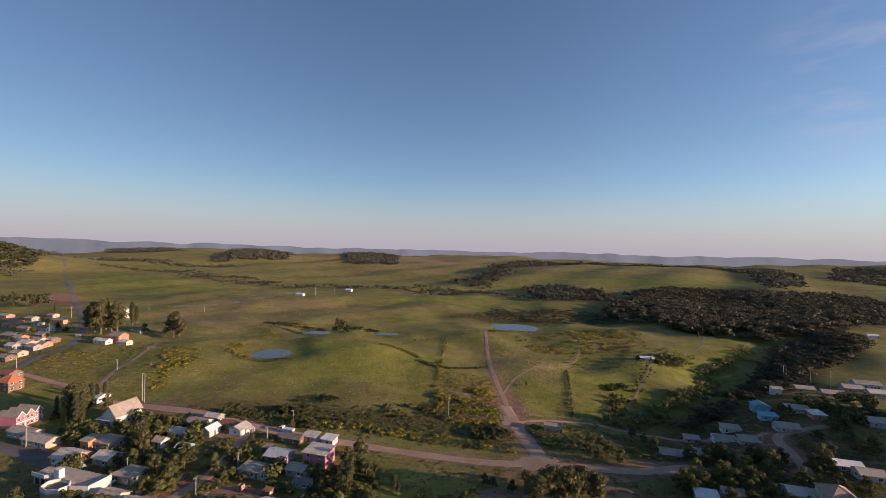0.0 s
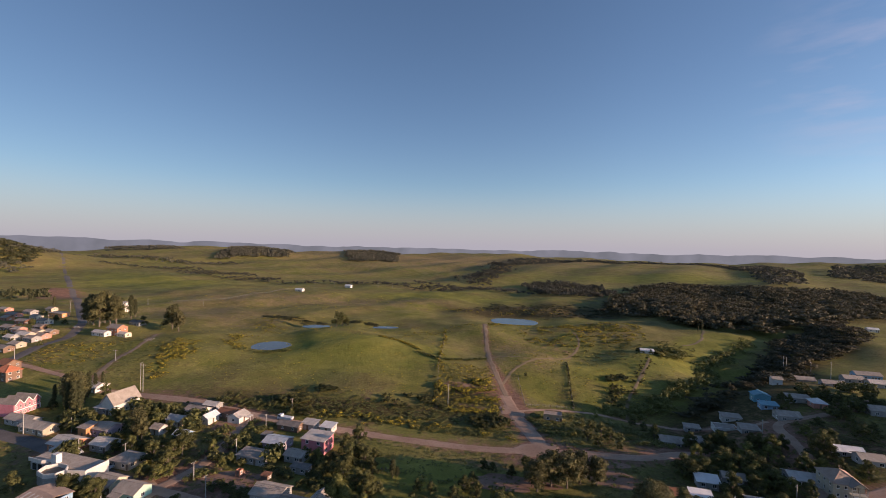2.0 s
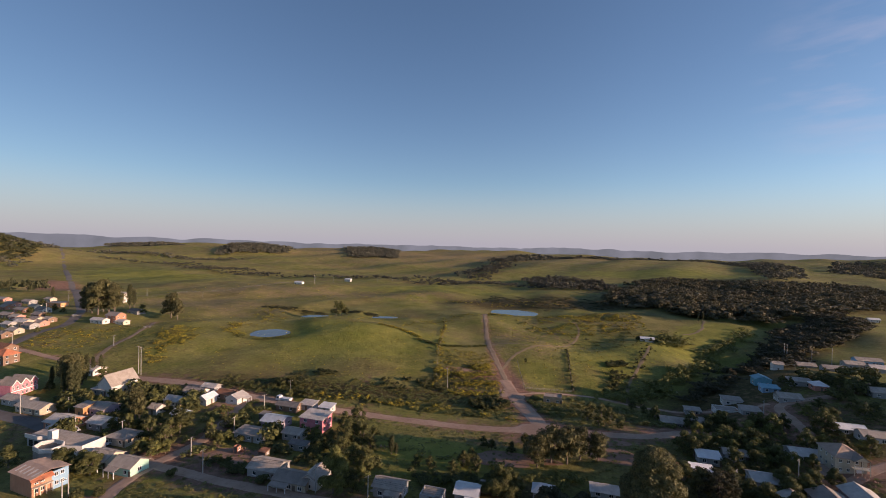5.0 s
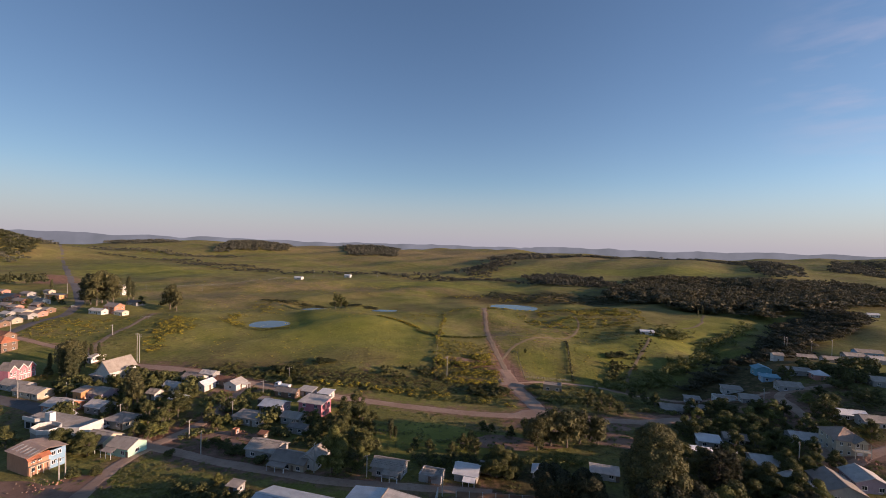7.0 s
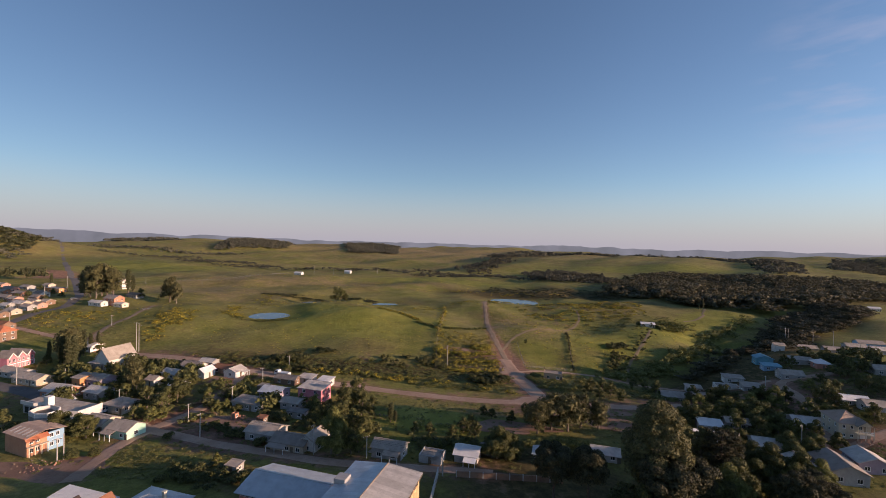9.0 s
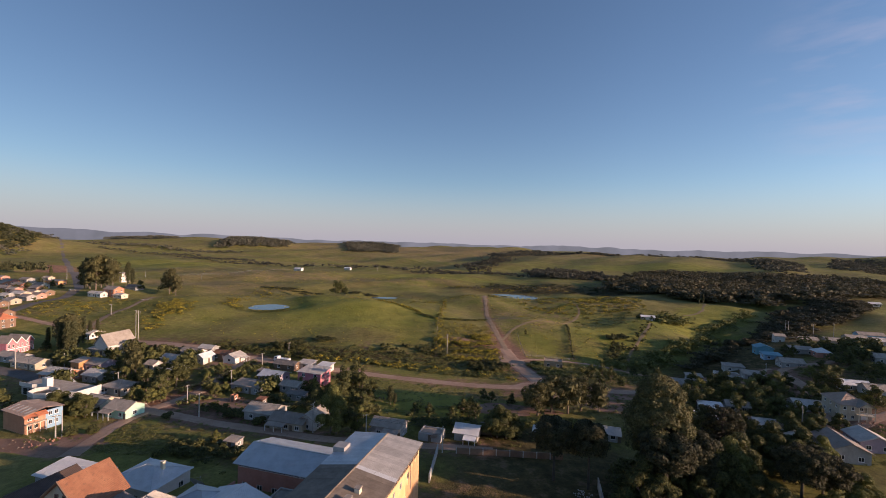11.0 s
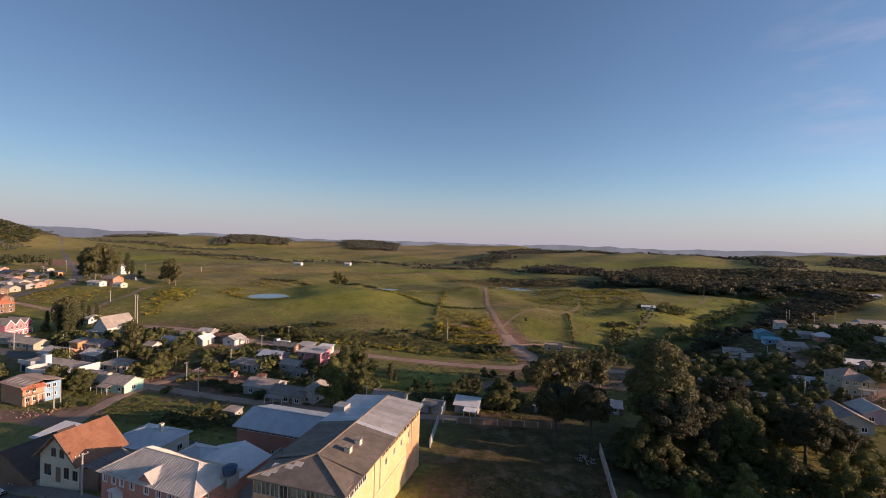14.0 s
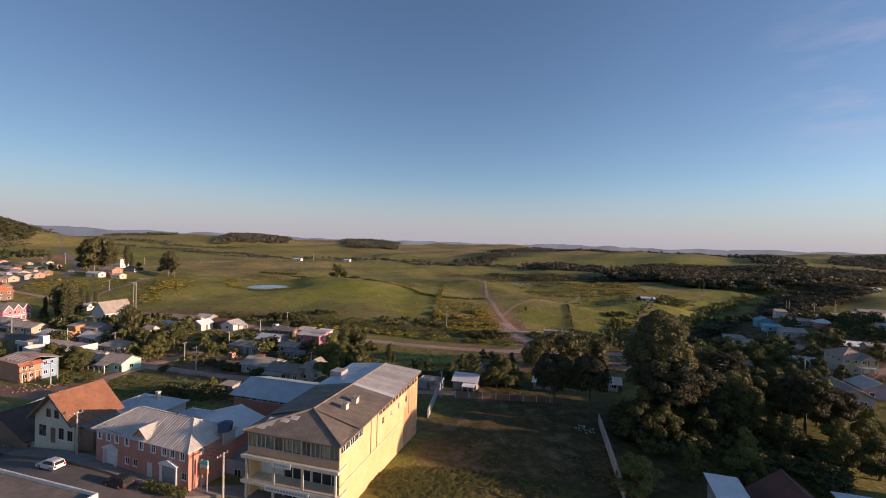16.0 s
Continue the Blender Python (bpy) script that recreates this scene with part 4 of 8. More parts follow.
house(-65.4, 149.7, 12.0, 5.2, 2.8, "shed", 0.5, "grey", "roof_grey")
house(-51.4, 151.3, 6.9, 5.2, 2.7, "gable", 1, "grey", "roof_grey")
house(-50.6, 126.3, 9.5, 6.9, 3, "gable", 1.4, "grey", "roof_grey")
house(-40.2, 118.9, 10.3, 6.0, 3, "gable", 1.3, "beige", "roof_brown", porch=-1)
house(-34.5, 120.0, 5.2, 7.7, 3.4, "gable", 1.5, "white", "roof_grey", turn=90)
house(-12.8, 114.8, 8.2, 5.2, 3.4, "gable", 1.2, "grey", "roof_grey", porch=1)
house(8.2, 114.1, 6.0, 6.0, 2.7, "gable", 1.2, "grey", "roof_white", porch=1)
house(-1.3, 112.5, 6.0, 4.5, 2.4, "flat", 0, "grey", "roof_grey")
house(29.0, 115.8, 5.5, 4.1, 2.4, "hip", 1.3, "grey", "roof_white")
house(45.9, 116.7, 6.9, 4.1, 2.4, "gable", 1.1, "grey", "roof_light")
house(52.6, 197.2, 8.3, 5.5, 3.4, "flat", 0, "tan", "roof_brown", label="unfinished beige block house without a roof")
house(96.2, 175.4, 8.8, 6.4, 2.8, "gable", 1.3, "grey", "roof_grey")
house(110.7, 178.7, 7.2, 5.6, 2.8, "gable", 1.3, "grey", "roof_grey")
house(119.6, 200.7, 6.4, 4.0, 2.6, "shed", 0.5, "grey", "roof_grey")
house(131.4, 194.8, 9.6, 6.4, 3, "flat", 0, "white", "roof_grey")
house(139.3, 202.7, 8.0, 4.8, 3, "shed", 0.5, "white", "roof_grey")
house(137.0, 187.2, 7.2, 5.6, 2.8, "shed", 0.6, "grey", "roof_grey")
house(163.7, 216.6, 7.2, 5.6, 4, "gable", 1.3, "turquoise", "roof_turquoise", turn=90)
house(159.7, 205.9, 7.2, 4.8, 2.8, "shed", 0.5, "blue", "roof_turquoise")
house(158.0, 192.5, 8.8, 6.4, 2.9, "gable", 1.4, "grey", "roof_grey")
house(177.4, 209.7, 9.6, 5.6, 2.9, "shed", 0.6, "grey", "roof_grey")
house(179.8, 201.4, 5.6, 5.6, 3, "hip", 1.5, "salmon", "roof_white")
house(190.0, 239.9, 4.8, 4.0, 4.5, "gable", 1, "white", "roof_grey")
house(220.8, 257.4, 9.6, 5.6, 3, "gable", 1.3, "grey", "roof_grey")
house(221.8, 239.9, 10.4, 5.6, 3, "gable", 1.3, "grey", "roof_grey")
house(245.2, 252.6, 9.6, 6.4, 3, "gable", 1.4, "grey", "roof_grey")
house(258.5, 257.5, 12.8, 6.4, 3.2, "gable", 1.4, "blue", "roof_grey")
house(248.7, 241.2, 8.8, 6.4, 3, "gable", 1.4, "grey", "roof_light")
house(200.2, 192.6, 9.6, 6.4, 3, "gable", 1.4, "grey", "roof_grey")
house(118.3, 136.9, 8.8, 6.4, 2.8, "gable", 1.2, "grey", "roof_light", porch=1)
house(96.0, 122.7, 9.6, 6.4, 2.8, "gable", 1.2, "grey", "roof_light")
house(93.4, 108.8, 6.4, 9.6, 3, "gable", 1.6, "grey", "roof_light", turn=90)
house(102.8, 109.2, 8.0, 9.6, 3.4, "gable", 1.8, "grey", "roof_brown", turn=90)
house(112.8, 111.9, 7.2, 7.2, 3, "gable", 1.6, "lilac", "roof_light", turn=90)
house(146.2, 150.9, 8.0, 4.8, 2.7, "gable", 1.1, "grey", "roof_white")
house(146.3, 143.0, 7.2, 5.6, 2.8, "gable", 1.2, "grey", "roof_grey")
house(70.8, 128.2, 7.2, 5.6, 3, "gable", 1.3, "brick", "roof_rust")
house(79.2, 126.7, 5.6, 4.8, 2.6, "shed", 0.8, "grey", "roof_white")
house(87.0, 136.5, 6.4, 4.0, 2.6, "shed", 0.8, "grey", "roof_white")
house(97.3, 139.5, 6.4, 4.0, 2.6, "gable", 1, "grey", "roof_grey")
house(155.2, 320.5, 9.2, 4.6, 2.8, "gable", 1, "white", "roof_white", label="long white farmhouse on the hill")
house(-207.0, 620.1, 12.0, 6.0, 3.4, "gable", 1.6, "white", "roof_white", label="white farm buildings far out in the meadows")
house(-162.8, 743.0, 11.0, 6.4, 4, "gable", 1.6, "white", "roof_white", label="small white farmhouse far out in the meadows")
house(409.2, 403.8, 8.8, 4.8, 3, "gable", 1.2, "white", "roof_white")
house(-235.3, 308.3, 10.2, 7.6, 5.8, "gable", 2, "brick", "roof_brown", storeys=2)
house(-242.0, 302.4, 11.9, 5.1, 3, "gable", 1.2, "white", "roof_light")
house(-226.8, 303.6, 7.6, 5.1, 2.8, "gable", 1, "cream", "roof_light")
house(-345.3, 384.4, 17.0, 6.8, 4, "shed", 0.5, "orange", "roof_brown", label="long orange building with a flat-pitched roof")
house(-312.6, 419.5, 10.2, 8.5, 8, "gable", 2, "white", "roof_light", storeys=2)
house(-239.8, 335.6, 10.2, 6.8, 3, "gable", 1.4, "grey", "roof_dark")
house(-318.2, 341.2, 8.5, 6.8, 3.4, "gable", 1.6, "white", "roof_brown")
house(-285.0, 291.3, 10.2, 6.8, 4, "gable", 1.4, "beige", "roof_light")
house(-290.2, 286.9, 7.6, 6.0, 3, "gable", 1.4, "grey", "roof_light")
house(-286.5, 301.0, 10.2, 6.8, 3, "gable", 1.4, "beige", "roof_brown")
house(-311.4, 306.7, 10.2, 6.8, 3, "gable", 1.5, "brown", "roof_brown")
house(-330.8, 337.1, 11.0, 6.8, 3, "gable", 1.5, "brick", "roof_brown")
house(-375.9, 374.0, 11.9, 6.8, 3, "gable", 1.5, "salmon", "roof_brown")
house(-375.5, 388.9, 10.2, 6.8, 3, "gable", 1.5, "grey", "roof_brown")
house(-292.2, 310.3, 7.6, 6.0, 3, "gable", 1.5, "brown", "roof_brown")
house(-406.5, 396.6, 10.2, 6.8, 3, "gable", 1.5, "salmon", "roof_grey")
house(-299.1, 300.8, 7.6, 6.0, 3, "gable", 1.3, "salmon", "roof_grey")
house(-275.7, 286.4, 7.6, 6.0, 3, "gable", 1.3, "grey", "roof_brown")
house(-278.3, 302.8, 6.8, 6.0, 3, "gable", 1.3, "brown", "roof_grey")
house(-270.0, 270.2, 7.6, 6.0, 3, "gable", 1.3, "beige", "roof_grey")
house(-369.7, 403.7, 7.6, 6.0, 3, "gable", 1.3, "beige", "roof_brown")
house(-268.9, 261.5, 7.7, 6.0, 3, "gable", 1.3, "brown", "roof_brown")
house(-292.0, 296.1, 7.6, 6.0, 3, "gable", 1.3, "brown", "roof_brown")
house(-276.1, 294.1, 7.6, 6.0, 3, "gable", 1.3, "salmon", "roof_brown")
house(-367.2, 359.7, 7.6, 6.0, 3, "gable", 1.3, "brick", "roof_grey")
house(-354.2, 371.9, 7.6, 6.0, 3, "gable", 1.3, "cream", "roof_grey")
house(-172.8, 212.1, 8.6, 6.9, 2.8, "gable", 1.2, "white", "roof_light")
# ---- sheds and outhouses in the yards ----
for _x, _y, _w, _d, _h, _roof, _wall, _cover, _words in (
        (-66.4, 139.6, 1.7, 1.7, 2.3, "flat", "brick", "roof_rust", "small square brick outhouse in a bare yard"),
        (-47.0, 142.5, 6.4, 3.0, 2.3, "shed", "concrete", "roof_dark", "low open-sided concrete shed among the bushes"),
        (-68.5, 167.0, 3.6, 2.8, 2.2, "shed", "wood", "roof_brown", "unpainted wooden shed beside the dirt road"),
        (-49.5, 104.5, 3.4, 2.6, 2.2, "shed", "grey", "roof_grey", "small grey shed with a sheet roof"),
        (-56.5, 137.2, 2.6, 2.2, 2.0, "shed", "wood", "roof_rust", "little wooden shack with a rusty roof"),
        (13.5, 117.5, 3.4, 2.6, 2.2, "shed", "wood", "roof_dark", "dark wooden shed behind the street wall")):
    house(_x, _y, _w, _d, _h, _roof, 0.3, _wall, _cover, label=_words, over=0.2)
# ---- vegetation ----
TAKEN = [(o.location.x, o.location.y, 5.5) for o in scene.objects if o.name.startswith("house")]


def leaf_mesh(name, pos, out, size, rng, stretch=1.4, loose=0.36, extra=None):
    """One mesh of small folded leaf sprays at the places pos, facing roughly along out."""
    n = len(pos)
    nrm = out + rng.normal(0, loose, (n, 3))
    nrm /= np.linalg.norm(nrm, axis=1)[:, None] + 1e-9
    a = np.cross(nrm, rng.normal(0, 1, (n, 3)))
    a /= np.linalg.norm(a, axis=1)[:, None] + 1e-9
    b = np.cross(nrm, a)
    s = (size * rng.uniform(0.6, 1.3, n))[:, None]
    v = np.stack([pos - a * s * stretch / 2, pos - b * s / 2 + nrm * s * 0.12, pos + a * s * stretch / 2, pos + b * s / 2 + nrm * s * 0.12], 1).reshape(-1, 3)
    if extra is not None:
        v = np.concatenate([v, extra])
    me = bpy.data.meshes.new(name)
    f = np.arange(len(v)).reshape(-1, 4)
    me.from_pydata(v.tolist(), [], f.tolist())
    me.update()
    return me, v


def shell(rng, lobes, n):
    """Points spread over a crown made of lobes (x, y, z, rx, rz)."""
    L = np.array(lobes, float)
    w = L[:, 3] ** 1.6
    k = rng.choice(len(L), n, p=w / w.sum())
    d = rng.normal(0, 1, (n, 3))
    d /= np.linalg.norm(d, axis=1)[:, None]
    d[:, 2] = np.where(d[:, 2] < -0.45, -d[:, 2], d[:, 2])
    r = rng.uniform(0.84, 1.09, n)
    p = L[k, :3] + d * r[:, None] * np.stack([L[k, 3], L[k, 3], L[k, 4]], 1)
    return p, d


def clumps(lobes, rng, n, scale=0.86):
    """Uneven leafy clumps that fill the lobes of a crown, as loose four-cornered pieces."""
    t = np.linspace(-1, 1, n + 1)
    u, v = np.meshgrid(t, t)
    w = np.ones_like(u)
    sides = [(u, v, w), (v, u, -w), (w, u, v), (-w, v, u), (v, w, u), (u, -w, v)]
    out = []
    for x, y, z, r, rz in lobes:
        ph = rng.uniform(0, 6.28, 6)
        for q in sides:
            p = np.stack(q, -1)
            p = p / np.linalg.norm(p, axis=-1, keepdims=True)
            k = scale * (1 + 0.13 * np.sin(4.1 * p[..., 0] + ph[0]) * np.sin(4.7 * p[..., 1] + ph[1]) + 0.11 * np.sin(7.3 * p[..., 2] + ph[2] + 3.0 * p[..., 0]))
            p = p * k[..., None] * np.array([r, r, rz]) + np.array([x, y, z])
            out.append(np.stack([p[:-1, :-1], p[:-1, 1:], p[1:, 1:], p[1:, :-1]], 2).reshape(-1, 3))
    return np.concatenate(out)


def tree_shape(kind, seed):
    """Trunk with limbs, and the crown's lobes, for one kind of tree: trunk geometry, leaf places, directions, leaf size, full height."""
    rng = np.random.default_rng(seed)
    g, lobes = Geo(), []
    if kind == "eucalyptus":
        H = 16.0
        top = Vector((0.5, 0.3, 9.5))
        g.rod((0, 0, -0.5), (0.3, 0.1, 5), 0.42, 0.32, 8)
        g.rod((0.3, 0.1, 5), top, 0.32, 0.18, 8)
        for i in range(17):
            a, z = i * 2.4 + rng.uniform(-0.3, 0.3), 1.6 + i * 0.62
            r = rng.uniform(1.8, 4.4) * (1.05 - 0.45 * max(0, (z - 6) / 6))
            e = Vector((math.cos(a) * r, math.sin(a) * r, z + rng.uniform(0.4, 2.4)))
            g.rod((0.3, 0.1, z), e, 0.14, 0.05, 5)
            lobes.append((*e, rng.uniform(1.5, 2.6), rng.uniform(1.3, 2.2)))
            lobes.append((e.x * 0.5, e.y * 0.5, e.z + rng.uniform(-1, 1), 1.5, 1.5))
        lobes += [(0.5, 0.3, 12.6, 2.4, 2.0), (1.2, -0.6, 14.2, 1.6, 1.5), (-1.2, 0.8, 13.4, 1.6, 1.4)]
        n, size = 9000, 0.34
    elif kind == "araucaria":
        H = 17.0
        g.rod((0, 0, -0.5), (0, 0, 16), 0.42, 0.16, 8)
        tiers = 9
        for t in range(tiers):
            z = 6.5 + t * 1.15
            reach = 1.6 + 3.4 * math.sin(math.pi * (0.30 + 0.62 * t / tiers))
            for i in range(8):
                a = 2 * math.pi * i / 8 + t * 0.4 + rng.uniform(-0.2, 0.2)
                r = reach * rng.uniform(0.75, 1.1)
                e = Vector((math.cos(a) * r, math.sin(a) * r, z + 0.9))
                g.rod((0, 0, z), (e.x * 0.7, e.y * 0.7, z - 0.1), 0.09, 0.06, 4)
                g.rod((e.x * 0.7, e.y * 0.7, z - 0.1), e, 0.06, 0.03, 4)
                lobes.append((e.x, e.y, e.z, 0.95, 0.8))
                lobes.append((e.x * 0.62, e.y * 0.62, z + 0.15, 0.7, 0.4))
        lobes.append((0, 0, 16.6, 1.5, 0.8))
        n, size = 13000, 0.24
    elif kind == "cypress":
        H = 20.0
        g.rod((0, 0, -0.5), (0, 0, 18), 0.45, 0.08, 7)
        for i in range(34):
            z = 1.8 + 17.2 * i / 34
            r = 2.9 * math.sin(math.pi * min(1, 0.16 + 0.84 * (1 - i / 34))) ** 0.6 * (1 - 0.35 * i / 34)
            a = i * 2.4
            q = r * rng.uniform(0.3, 0.62)
            g.rod((0, 0, z - 0.6), (math.cos(a) * q, math.sin(a) * q, z), 0.07, 0.03, 4)
            lobes.append((math.cos(a) * q, math.sin(a) * q, z, r * 0.5 + 0.25, 1.15))
        n, size = 11000, 0.26
    elif kind == "dome":
        H = 24.0
        g.rod((0, 0, -0.5), (0.2, 0.1, 11), 0.55, 0.4, 8)
        g.rod((0.2, 0.1, 11), (0.3, 0, 21), 0.4, 0.12, 8)
        for i in range(46):
            k = i / 46
            z = 9.5 + 13.2 * k
            r = 7.2 * math.cos(k * 1.42) ** 0.75
            a = i * 2.4 + rng.uniform(-0.3, 0.3)
            q = r * rng.uniform(0.55, 0.86)
            e = (math.cos(a) * q, math.sin(a) * q, z + rng.uniform(-0.5, 0.7))
            g.rod((0.2, 0, z - 1.6), e, 0.14, 0.05, 5)
            lobes.append((*e, rng.uniform(1.5, 2.3), rng.uniform(1.2, 1.9)))
        lobes.append((0.2, 0.2, 22.8, 1.5, 1.3))
        n, size = 26000, 0.3
    elif kind == "umbrella":
        H = 14.0
        g.rod((0, 0, -0.5), (0, 0, 12.6), 0.34, 0.14, 8)
        for i in range(34):
            k = i / 34
            z = 7.6 + 5.4 * k
            r = 4.9 * math.sin(math.pi * (0.2 + 0.68 * k)) ** 0.6
            a = i * 2.4
            q = r * rng.uniform(0.45, 0.8)
            e = (math.cos(a) * q, math.sin(a) * q, z + rng.uniform(-0.2, 0.4))
            g.rod((0, 0, z - 0.4), e, 0.09, 0.04, 4)
            lobes.append((*e, rng.uniform(1.1, 1.6), rng.uniform(0.8, 1.2)))
        n, size = 15000, 0.27
    elif kind == "spreading":
        H = 20.0
        g.rod((0, 0, -0.5), (0, 0, 17), 0.55, 0.12, 8)
        for i in range(30):
            z = 4.0 + 14.5 * i / 30
            r = 5.6 * (1 - (i / 30) ** 1.5) + 1.0
            a = i * 2.4 + rng.uniform(-0.3, 0.3)
            q = r * rng.uniform(0.45, 0.85)
            e = (math.cos(a) * q, math.sin(a) * q, z + rng.uniform(-0.2, 0.9))
            g.rod((0, 0, z - 1.0), e, 0.12, 0.05, 5)
            lobes.append((*e, rng.uniform(1.1, 1.9), rng.uniform(0.9, 1.4)))
        lobes.append((0, 0, 18.8, 1.2, 1.2))
        n, size = 9000, 0.32
    elif kind == "broadleaf":
        H = 8.0
        g.rod((0, 0, -0.5), (0.1, 0, 2.6), 0.24, 0.18, 7)
        for i in range(13):
            a, r = i * 2.4 + rng.uniform(-0.5, 0.5), rng.uniform(0.8, 2.7)
            e = (math.cos(a) * r, math.sin(a) * r, 1.9 + rng.uniform(0, 4.6) * (1.15 - r / 4.5))
            g.rod((0.1, 0, 2.3), e, 0.11, 0.04, 5)
            lobes.append((*e, rng.uniform(0.75, 1.5), rng.uniform(0.6, 1.2)))
        lobes.append((rng.uniform(-0.5, 0.5), rng.uniform(-0.5, 0.5), 6.8, 1.2, 1.2))
        n, size = 6400, 0.21
    else:                                         # bush
        H = 2.2
        for i in range(5):
            a, r = i * 1.26, rng.uniform(0.4, 1.0)
            e = (math.cos(a) * r, math.sin(a) * r, 0.7 + rng.uniform(0, 0.6))
            g.rod((0, 0, -0.3), e, 0.05, 0.02, 4)
            lobes.append((*e, rng.uniform(0.6, 0.95), rng.uniform(0.5, 0.8)))
        n, size = 620, 0.24
    p, d = shell(rng, lobes, n)
    return g, p, d, size, H, lobes


TREES = {"eucalyptus": ("bark", "leaf_euc", "tall leafy eucalyptus tree with an uneven olive crown"),
         "araucaria": ("bark_dark", "leaf_arau", "dark araucaria pine with tiered upturned branches"),
         "cypress": ("bark", "leaf_cyp", "tall dense dark green tree leafy to the ground"),
         "spreading": ("bark", "leaf_euc", "large conical evergreen tree with spreading boughs"),
         "dome": ("bark", "leaf_euc", "very tall dense tree with a broad domed olive crown"),
         "umbrella": ("bark_dark", "leaf_arau", "dark araucaria with a bare trunk and round dense crown"),
         "broadleaf": ("bark", "leaf_broad", "leafy green broadleaf tree beside the houses"),
         "olive": ("bark", "leaf_olive", "light olive-green broadleaf tree, leaf colour lightened for sun"),
         "bush": ("bark", "leaf_broad", "low leafy green garden bush"),
         "gorse": ("bark", "leaf_gorse", "yellow flowering gorse bush in the grass")}


def tree(kind, x, y, h, seed=0, wide=1.0):
    """A tree of that kind and height on the land."""
    rnd = random.Random(int(x * 13) + int(y * 7) + seed)
    shape = {"olive": "broadleaf", "gorse": "bush"}.get(kind, kind)
    var = rnd.randrange(4 if shape == "broadleaf" else 2)
    far = y > 128 or abs(x) > 125

    def make():
        g, p, d, size, H, lobes = tree_shape(shape, 11 + 7 * var + len(shape))
        tm = g.mesh("trunk")
        if far:
            p, d, size = p[::3], d[::3], size * 1.4
        inner = clumps(lobes, np.random.default_rng(8 + var), 1 if far or len(lobes) > 60 else 2, 0.66)
        lm, _ = leaf_mesh("crown", p, d, size, np.random.default_rng(5 + var), loose=0.5, extra=inner)
        return tm, lm, H

    tm, lm, H = once((shape, var, kind, far), make)
    bark, leaf, label = TREES[kind]
    s = h / H
    m = pose(x, y, float(ground_z(x, y)) - 0.1, 0, 0, rnd.uniform(0, 360)) @ Matrix.Diagonal((s * wide, s * wide, s, 1))
    name = "bush" if shape == "bush" else "tree"
    t = thing(name, m, label, name, "bushes" if shape == "bush" else "trees")
    part("trunk", tm, bark, t)
    part("crown", lm, leaf, t)
    TAKEN.append((x, y, 1.0))
    return t


def grove(kinds, x, y, rx, ry, rot, n, lo, hi, seed, clear=1.0):
    """n trees scattered over an ellipse, clear of the houses."""
    rnd, a, k, tries = random.Random(seed), radians(rot), 0, 0
    while k < n and tries < n * 30:
        tries += 1
        q, r = rnd.uniform(0, 2 * math.pi), math.sqrt(rnd.random())
        u, w = rx * r * math.cos(q), ry * r * math.sin(q)
        px, py = x + u * math.cos(a) - w * math.sin(a), y + u * math.sin(a) + w * math.cos(a)
        if any((px - tx) ** 2 + (py - ty) ** 2 < (tr * clear) ** 2 for tx, ty, tr in TAKEN):
            continue
        tree(rnd.choice(kinds), px, py, rnd.uniform(lo, hi), seed, rnd.uniform(0.85, 1.2))
        k += 1


def plants(name, kind, spots, leaf, label, category, quads, size, seed, trunk=False):
    """Countless plants in one mesh: spots are rows of x, y, height, width."""
    rng = np.random.default_rng(seed)
    temps = []
    for k in range(4):
        if kind == "wood":
            lobes = [(*(rng.normal(0, 0.2, 2)), 0.56 + rng.uniform(-0.16, 0.26), rng.uniform(0.17, 0.25), rng.uniform(0.12, 0.2)) for _ in range(8)]
        elif kind == "spire":
            lobes = [(0, 0, 0.12 + 0.8 * i / 6, 0.34 * (1 - i / 7.5), 0.12) for i in range(7)]
        else:
            lobes = [(*(rng.normal(0, 0.24, 2)), 0.38 + rng.uniform(-0.1, 0.2), rng.uniform(0.24, 0.36), rng.uniform(0.2, 0.4)) for _ in range(4)]
        p, d = shell(rng, lobes, quads)
        me, v = leaf_mesh("t", p, d, size, rng, loose=0.3 if kind == "wood" else 0.36, extra=clumps(lobes, rng, 1, 0.6) if kind == "wood" else None)
        bpy.data.meshes.remove(me)
        temps.append(v)
    spots = np.array(spots)
    if spots[:, 2].max() < 4.5:
        keep = np.ones(len(spots), bool)
        for line, width, _ in LANES:
            for q in line:
                keep &= (spots[:, 0] - q.x) ** 2 + (spots[:, 1] - q.y) ** 2 > (width * 0.5) ** 2
        spots = spots[keep]
    out = []
    for i, (x, y, h, w) in enumerate(spots):
        v = temps[i % 4]
        a = rng.uniform(0, 6.28)
        c, s = math.cos(a), math.sin(a)
        q = np.stack([x + (v[:, 0] * c - v[:, 1] * s) * w, y + (v[:, 0] * s + v[:, 1] * c) * w, v[:, 2] * h], 1)
        q[:, 2] += float(ground_z(x, y))
        out.append(q)
    v = np.concatenate(out)
    me = bpy.data.meshes.new(name)
    me.vertices.add(len(v))
    me.vertices.foreach_set("co", v.ravel())
    nf = len(v) // 4
    me.loops.add(nf * 4)
    me.loops.foreach_set("vertex_index", np.arange(nf * 4))
    me.polygons.add(nf)
    me.polygons.foreach_set("loop_start", np.arange(nf) * 4)
    me.update(calc_edges=True)
    me.materials.append(M[leaf])
    return tagged(new(name, me), label, category, kind="stuff")


